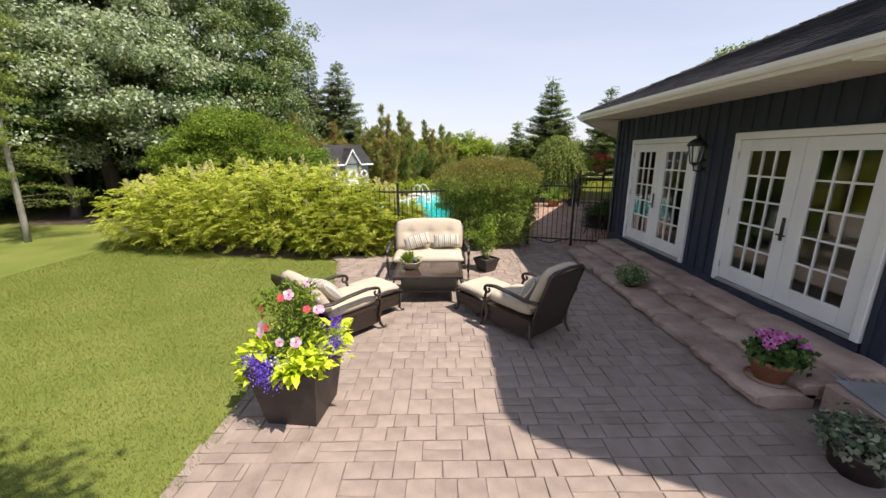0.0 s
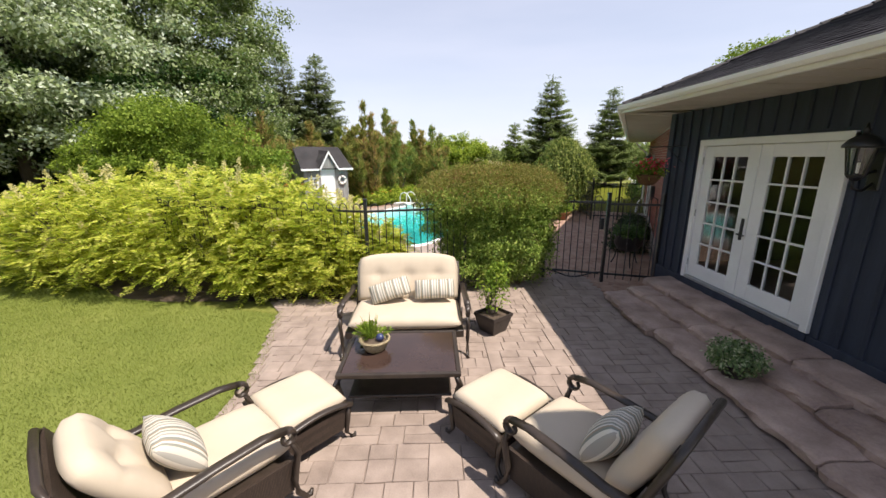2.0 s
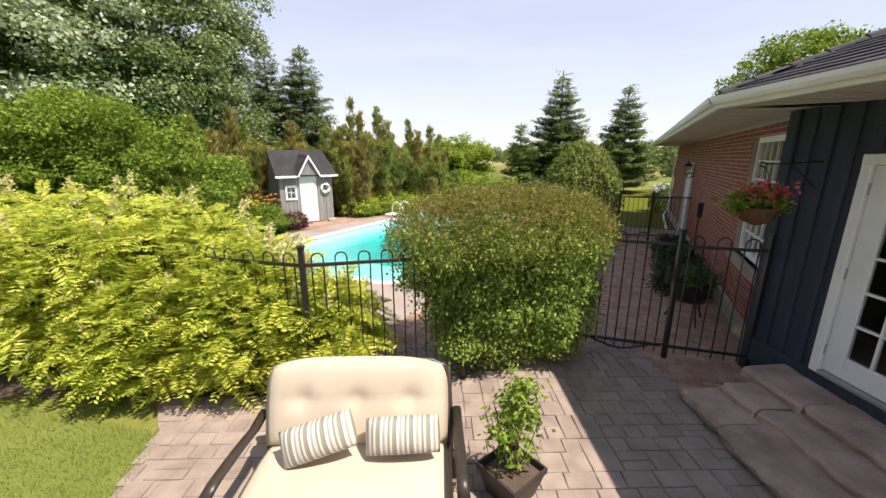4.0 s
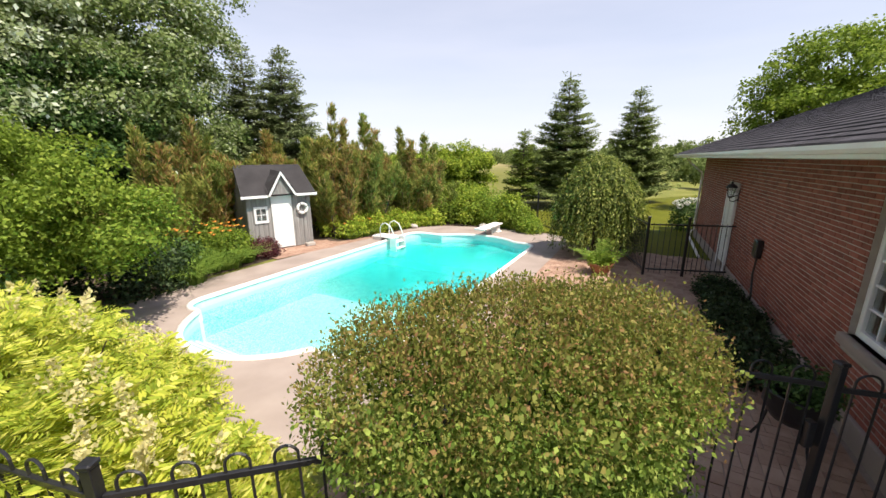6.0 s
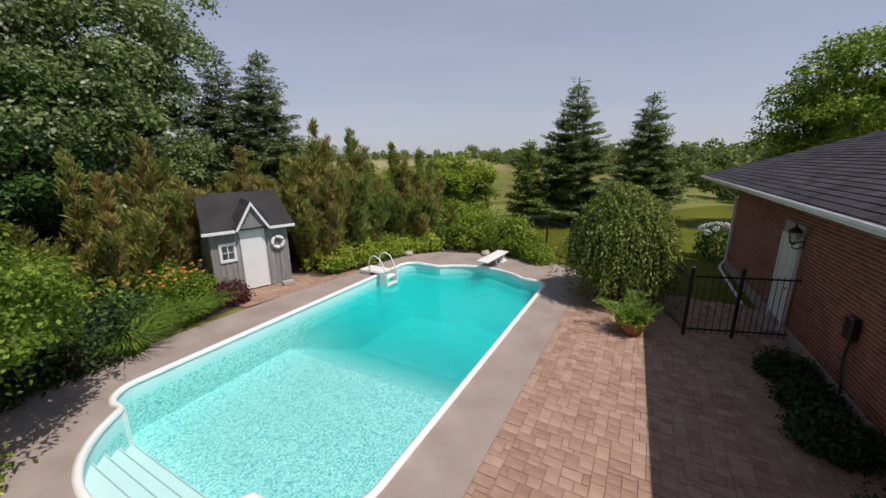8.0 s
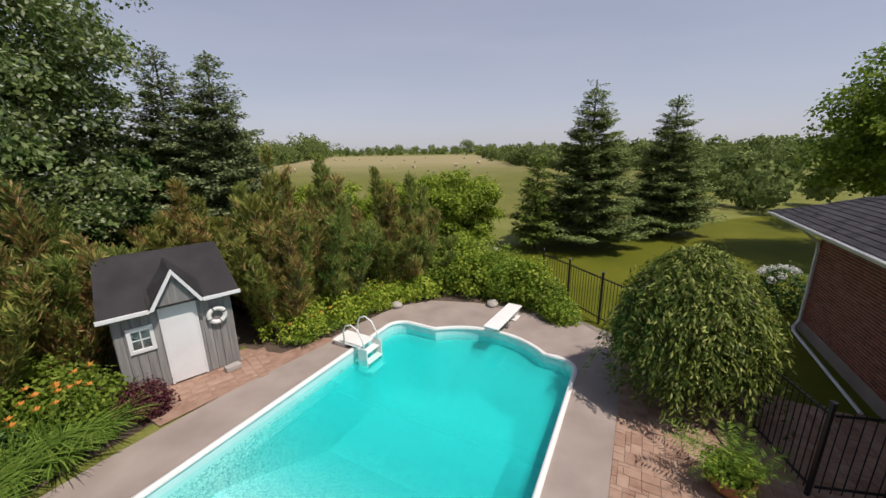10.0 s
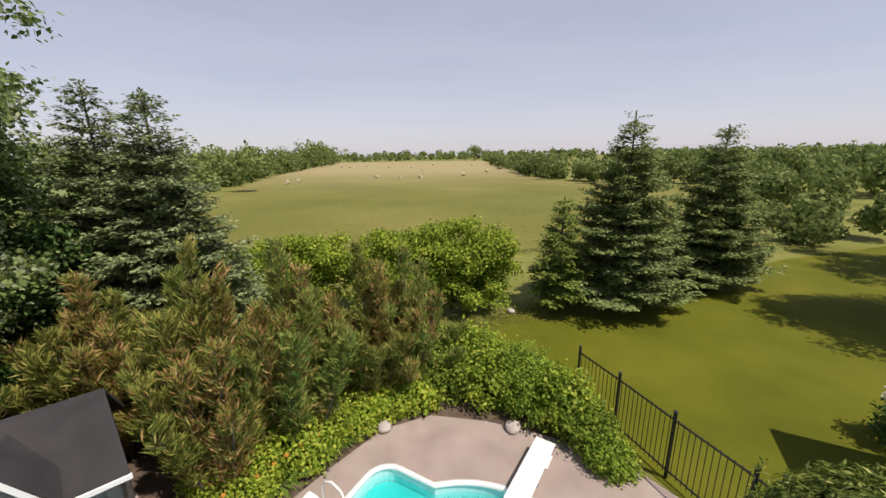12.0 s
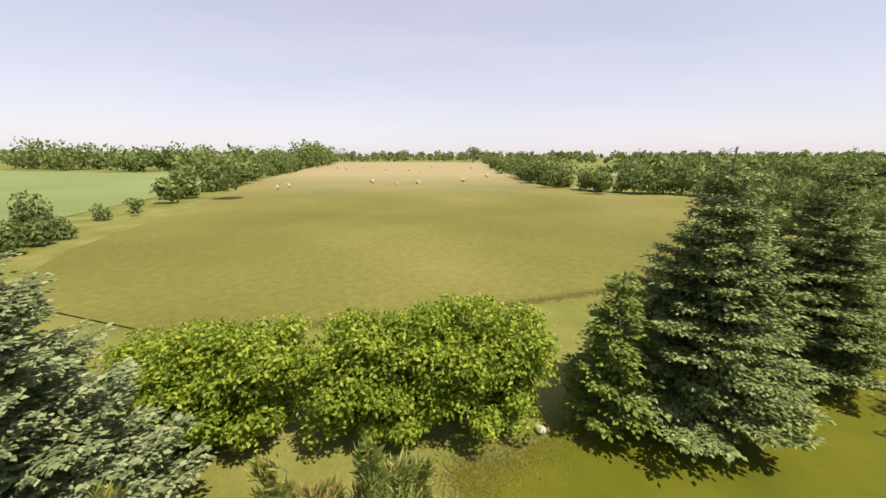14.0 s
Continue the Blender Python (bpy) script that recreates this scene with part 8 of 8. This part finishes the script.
n = 12000
s = g.random(n)
edge = np.stack([np.interp(s, [0, 0.2, 0.45, 0.75, 1], [5.6, 4.6, 6.2, 10.2, 17]), np.interp(s, [0, 0.2, 0.45, 0.75, 1], [21.8, 24.2, 24.6, 27.2, 29.1])], 1) + g.normal(size=(n, 2)) * 0.4
a = g.uniform(0, 6.283, n)
b = np.stack([edge[:, 0], edge[:, 1], np.full(n, -0.03)], 1)
sd = np.stack([np.cos(a), np.sin(a), 0 * a], 1) * 0.012
tt = b + np.stack([g.normal(size=n) * 0.05, g.normal(size=n) * 0.05, g.uniform(0.03, 0.1, n)], 1)
tagged(new("lawn_edge_grass", quads_mesh("lawn_edge_grass", np.stack([b - sd, b + sd, tt], 1), leafy("lawn_edge_blade", [(0, (0.18, 0.2, 0.03)), (0.6, (0.28, 0.27, 0.07)), (1, (0.42, 0.36, 0.16))], 0.7, 0.4, gain=1.0), 3)), "ragged grass where the lawn meets the rough ground", "grass", kind="stuff")

# ---- stone steps along the blue wall ----
st = thing("stone_steps", "three rows of rough sandstone slabs along the blue wall", "steps", kind="structure")
rs = random.Random(12)


def quarried_slab(xa, xb, ya, yb, zt, th, seed):
    """A split stone slab: a nearly flat top, a ragged front towards -x that leans under its upper edge."""
    bm = bmesh.new()
    off = Vector((seed * 3.7, seed * 1.9, seed * 0.7))
    fx = [0.0, 0.04, 0.11, 0.3, 0.6, 1.0]
    ny = max(6, int((ya - yb) / 0.09))
    fy = [0.0, 0.018 / (ya - yb)] + [k / ny for k in range(1, ny)] + [1 - 0.018 / (ya - yb), 1.0]
    v = {}

    def front(yy):
        return 0.03 * noise.noise(Vector((0, yy * 1.7, 0)) + off) + 0.018 * noise.noise(Vector((0, yy * 6.0, 4)) + off) + 0.012 * noise.noise(Vector((0, yy * 17.0, 9)) + off)

    last = len(fy) - 1
    for i, u in enumerate(fx):
        for j, w in enumerate(fy):
            yy = ya + (yb - ya) * w
            x = xa + (xb - xa) * u + front(yy) * (1 - u) ** 3
            if i < 3 and j in (0, last):
                x += 0.012
            z = zt + 0.02 * noise.noise(Vector((x * 3, yy * 3, 0)) + off) + 0.01 * noise.noise(Vector((x * 11, yy * 11, 2)) + off)
            z -= 0.034 if i == 0 else 0.011 if i == 1 else 0.002 if i == 2 else 0.0
            z -= 0.014 if j in (0, last) else 0.003 if j in (1, last - 1) else 0.0
            v[i, j] = bm.verts.new((x, yy, z))
    for i in range(len(fx) - 1):
        for j in range(last):
            bm.faces.new((v[i, j], v[i, j + 1], v[i + 1, j + 1], v[i + 1, j]))
    rim = [(i, 0) for i in range(len(fx))] + [(len(fx) - 1, j) for j in range(1, last + 1)] + [(i, last) for i in range(len(fx) - 2, -1, -1)] + [(0, j) for j in range(last - 1, 0, -1)]
    rows = [v]
    for lev, f in enumerate((0.3, 0.72, 0.86, 1.0)):
        ring = {}
        for i, j in rim:
            c = v[i, j].co
            split = 0.04 * noise.noise(Vector((lev * 3.0, c.y * 9, 5)) + off) + 0.022 * noise.noise(Vector((lev * 5.0, c.y * 24, 1)) + off)
            x = v[0, j].co.x + (-0.012, 0.0, 0.06, 0.1)[lev] + split + 0.006 * i
            ring[i, j] = bm.verts.new((max(c.x, x) if 0 < i < 3 else x if i == 0 else c.x, c.y, zt - th * f))
        for q, r_ in zip(rim, rim[1:] + rim[:1]):
            bm.faces.new((rows[-1][q], rows[-1][r_], ring[r_], ring[q]))
        rows.append(ring)
    bmesh.ops.recalc_face_normals(bm, faces=bm.faces)
    return bm


for row, (xa, xb, zt, y) in enumerate(((6.08, 6.56, 0.15, 4.5), (6.45, 6.93, 0.255, 4.45), (6.8, 7.232, 0.345, 4.6))):
    k = 0
    while y > -0.6:
        L = rs.uniform(0.7, 1.5) if k else rs.uniform(0.4, 0.7)
        y2 = max(y - L, -0.75)
        if y2 < -0.4:
            y2 = -0.75
        part("slab", quarried_slab(xa + rs.uniform(-0.03, 0.03), xb, y, y2, zt + rs.uniform(-0.012, 0.01), 0.15, row * 10 + k + 1), FLAGSTONE, st)
        y = y2 - 0.012
        k += 1

# ---- patio and deck paving ----


def dissect(w, h, sizes, seed):
    """Covers a grid of w by h cells with pieces of the given sizes (with weights), as they fit."""
    r = random.Random(seed)
    used = np.zeros((w, h), bool)
    out = []
    # the larger stones are strewn first, so that no joint runs far
    for a, b, k in sorted(sizes, key=lambda o: -o[0] * o[1]):
        if a * b < 6:
            continue
        for _ in range(int(w * h * k * 0.02)):
            i, j = r.randrange(w - a + 1), r.randrange(h - b + 1)
            if not used[i : i + a, j : j + b].any():
                used[i : i + a, j : j + b] = True
                out.append((i, j, a, b))
    for j in range(h):
        for i in range(w):
            if used[i, j]:
                continue
            run = 0
            while i + run < w and not used[i + run, j] and run < 6:
                run += 1
            opts = [o for o in sizes if o[0] <= run and run - o[0] != 1] or [(min(run, 2), 2, 1)]
            while opts:
                k = r.choices(range(len(opts)), [o[2] for o in opts])[0]
                a, b, _ = opts.pop(k)
                if i + a <= w and j + b <= h and not used[i : i + a, j : j + b].any():
                    break
            else:
                a, b = min(run, 2), 1
            used[i : i + a, j : j + b] = True
            out.append((i, j, a, b))
    return out


def paver_mesh(w, d, name, mat, seed=None):
    """A stone with softened upper edges; its top lies at z = 0; a seed knocks its corners about."""
    g_, c = 0.0028, 0.005
    x, y = w / 2 - g_, d / 2 - g_
    v = [(-x, -y, -0.03), (x, -y, -0.03), (x, y, -0.03), (-x, y, -0.03), (-x, -y, -c), (x, -y, -c), (x, y, -c), (-x, y, -c), (-x + c, -y + c, 0), (x - c, -y + c, 0), (x - c, y - c, 0), (-x + c, y - c, 0)]
    if seed is not None:
        q = random.Random(seed)
        js = [(q.uniform(-0.004, 0.003), q.uniform(-0.004, 0.003), q.uniform(-0.0015, 0.0015)) for _ in range(4)]
        v = [(a + js[k % 4][0], b + js[k % 4][1], e + (js[k % 4][2] if k > 7 else 0)) for k, (a, b, e) in enumerate(v)]
    f = [(8, 9, 10, 11)]
    for k in range(4):
        n_ = (k + 1) % 4
        f += [(k, n_, 4 + n_, 4 + k), (4 + k, 4 + n_, 8 + n_, 8 + k)]
    return mesh_of(name, v, f, mat), v, f


def island(name, base):
    """The paver material for joined stones: brightness by stone."""
    m = base.copy()
    m.name = name
    n, l = m.node_tree.nodes, m.node_tree.links
    geo = n.new("ShaderNodeNewGeometry")
    for link in list(l):
        if link.from_node.type == "OBJECT_INFO":
            to = link.to_socket
            l.remove(link)
            l.new(geo.outputs["Random Per Island"], to)
    return m


def pave(parent, pieces, cell, origin, m, inside, near, mat, mat_joined, seed, lift=0.012, tilt=0.003):
    """Lays pieces: those that near() picks as objects of their own, at most 300, the rest joined."""
    r = random.Random(seed)
    cache = {}
    V, F = [], []
    count = 0
    for i, j, a, b in pieces:
        cx, cy = origin[0] + (i + a / 2) * cell, origin[1] + (j + b / 2) * cell
        p = m @ Vector((cx, cy, 0))
        if not inside(p.x, p.y, cx, cy):
            continue
        key = (a, b, r.randrange(4))
        if key not in cache:
            cache[key] = paver_mesh(a * cell, b * cell, "paver", mat, a * 31 + b * 7 + key[2])
        me, v, f = cache[key]
        M = m @ pose(cx, cy, lift + r.uniform(-tilt, tilt), r.uniform(-0.6, 0.6), r.uniform(-0.6, 0.6), r.uniform(-1.1, 1.1))
        if count < 300 and near(p.x, p.y):
            hang("paver", me, parent, "", M)
            count += 1
        else:
            k = len(V)
            V += [tuple(M @ Vector(q)) for q in v]
            F += [tuple(k + q for q in ff) for ff in f]
    ob = hang("pavers", mesh_of("pavers", V, F, mat_joined), parent)
    ob["kind"] = "stuff"


EDGE_Y, EDGE_X = [-6, -1.5, 2.4, 4.1, 4.6], [1.3, 1.3, 1.38, 1.0, 0.6]


def on_patio(x, y, cx, cy):
    return x > np.interp(y, EDGE_Y, EDGE_X) + 0.05 and y < 4.6 + max(0, x - 3.5) * 0.5 and x < 6.2


flat("patio", [(1.3, -14), (7.3, -14), (7.3, 5.1), (5.5, 5.7), (3.9, 4.9), (2.2, 4.55), (0.62, 4.6), (1.0, 4.1), (1.38, 2.4), (1.3, -1.5)], -0.003, JOINT, "patio of pinkish-grey concrete pavers in mixed sizes", "patio")
patio = bpy.data.objects["patio"]
PAVER_J, PAVER_RED_J = island("paver_stone_joined", PAVER), island("deck_paver_joined", PAVER_RED)


def courses(w, h, seed):
    """Uneven courses across the patio: stones of mixed length, some split in two, some reaching over two courses."""
    r = random.Random(seed)
    out, j = [], 0
    hole = []
    while j < h:
        b = r.choice((3, 4, 4, 4, 5))
        i, skip = -r.randrange(4), hole
        hole = []
        while i < w:
            over = [e for a0, e in skip if a0 <= i < e]
            if over:
                i = over[0]
                continue
            a = r.choice((3, 3, 4, 4, 4, 5, 6))
            nxt = [a0 for a0, e in skip if i < a0 < i + a]
            if nxt:
                a = nxt[0] - i
            if a <= 2:
                out.append((i, j, a, b))
            elif a == 6 or (a == 5 and r.random() < 0.3):
                out += [(i, j, a, b / 2), (i, j + b / 2, a, b / 2)]
            elif r.random() < 0.12:
                out.append((i, j, a, b + 3))
                hole.append((i, i + a))
            else:
                out.append((i, j, a, b))
            i += a
        j += b if not hole else b
        if hole:
            # the course beside a tall stone is three cells deep
            b2, i = 3, -r.randrange(4)
            while i < w:
                over = [e for a0, e in hole if a0 <= i < e]
                if over:
                    i = over[0]
                    continue
                a = r.choice((3, 4, 4, 5))
                nxt = [a0 for a0, e in hole if i < a0 < i + a]
                if nxt:
                    a = nxt[0] - i
                out.append((i, j, a, b2))
                i += a
            j += b2
            hole = []
    return out


pieces = courses(114, 214, 3)
pave(patio, pieces, 0.052, (0.5, -5.6), Matrix(), on_patio, lambda x, y: 2.2 < x < 4.6 and -1.75 < y < 0.6, PAVER, PAVER_J, 4)
# a soldier course along the lawn
for k in range(46):
    y = -5.8 + 0.215 * k
    if y > 4.2:
        break
    x = float(np.interp(y, EDGE_Y, EDGE_X))
    hang("border_paver", bpy.data.meshes.get("border_paver") or paver_mesh(0.1, 0.21, "border_paver", PAVER)[0], patio, "", pose(x + 0.0, y, 0.012, 0, 0, 0))

# pool side paving, turned with the pool
PM = POOL_M
deck_pts = [tuple((PM @ Vector((*q, 0)))[:2]) for q in ((3.42, -8.4), (8.2, -8.0), (8.05, 4.6), (3.42, 4.9))]
flat("deck_paving", deck_pts, -0.006, JOINT, "pinkish-red pavers between the pool and the brick wall", "paving")
dk = bpy.data.objects["deck_paving"]


def on_deck(x, y, cx, cy):
    p = Vector((x, y, 0)) - BRICK_0
    wall = p.dot(N_OUT) > 0.1
    return wall and 3.42 < cx < 8.1 and cy < 4.8 and (y > 5.2 + max(0, 5.4 - x) * 0.2 or x > 5.6) and not (y < 4.6 + max(0, x - 3.5) * 0.5 and x < 6.2) and (x < 7.25 or y > 5.1)


pieces = dissect(64, 164, [(2, 2, 9), (3, 2, 2), (2, 3, 2)], 6)
pave(dk, pieces, 0.082, (3.42, -8.5), PM, on_deck, lambda x, y: 4.6 < x < 6.9 and 7.6 < y < 10.6, PAVER_RED, PAVER_RED_J, 7, 0.006, 0.002)
# paving patch before the shed
flat("shed_paving", [(-2.45, 15.2), (-2.05, 14.75), (-1.0, 14.1), (1.45, 17.2), (1.1, 17.25), (0.25, 16.5), (-0.75, 16.8)], 0.003, PAVER_RED, "worn reddish paving before the shed", "paving")
pieces = dissect(34, 24, [(2, 2, 4), (3, 2, 2), (2, 3, 2)], 8)
SHP = pose(-2.2, 15.2, 0, 0, 0, 40.5)
pave(bpy.data.objects["shed_paving"], pieces, 0.1, (0, -1.5), SHP, lambda x, y, cx, cy: -1.1 - 0.05 * cx < cy < -0.05 and cx < 2.4, lambda x, y: True, PAVER_RED, PAVER_RED_J, 9, 0.012, 0.002)

# ---- bricks ----
CW, CH_, G_ = 0.21, 0.068, 0.011


def brick_geom(w):
    c = 0.003
    w0 = w - G_
    h0 = CH_ - G_
    v = [(0, 0, 0), (w0, 0, 0), (w0, 0, h0), (0, 0, h0), (c, 0.006, c), (w0 - c, 0.006, c), (w0 - c, 0.006, h0 - c), (c, 0.006, h0 - c)]
    f = [(4, 7, 6, 5), (0, 4, 5, 1), (1, 5, 6, 2), (2, 6, 7, 3), (3, 7, 4, 0)]
    return v, f


full_v, full_f = brick_geom(CW)
brick_me = mesh_of("brick", full_v, full_f, BRICK)
BRICK_J = island("red_brick_joined", BRICK)
V, F = [], []
count = 0
rb = random.Random(30)
row = 0
z = 0.262
while z + CH_ < 2.93:
    x = 0.17 - (CW / 2 if row % 2 else 0)
    while x < BRICK_LEN:
        a, b = max(x, 0.165), min(x + CW, BRICK_LEN)
        pieces_ = [(a, b)]
        if z + CH_ > WIN[2] - 0.13 and z < WIN[3]:
            lo, hi = WIN[0] - (0.065 if z < WIN[2] else 0), WIN[1] + (0.065 if z < WIN[2] else 0)
            pieces_ = [(p, q) for p, q in ((a, min(b, lo)), (max(a, hi), b)) if q - p > 0.03]
        for p, q in pieces_:
            if q - p < 0.03:
                continue
            dx, dz = rb.uniform(-0.002, 0.002), rb.uniform(-0.0015, 0.0015)
            dy = rb.uniform(-0.002, 0.002)
            if abs(q - p - CW) < 1e-6 and count < 300 and 2.42 < p < 4.9 and 0.5 < z < 2.4:
                hang("brick", brick_me, brick_wall, "", BRICK_M @ Matrix.Translation((p + dx, dy, z + dz)))
                count += 1
            else:
                vv, ff = brick_geom(q - p)
                k = len(V)
                V += [tuple(BRICK_M @ Vector((p + dx + c[0], dy + c[1], z + dz + c[2]))) for c in vv]
                F += [tuple(k + i for i in t) for t in ff]
        x += CW
    z += CH_
    row += 1
ob = hang("bricks", mesh_of("bricks", V, F, BRICK_J), brick_wall)
ob["kind"] = "stuff"
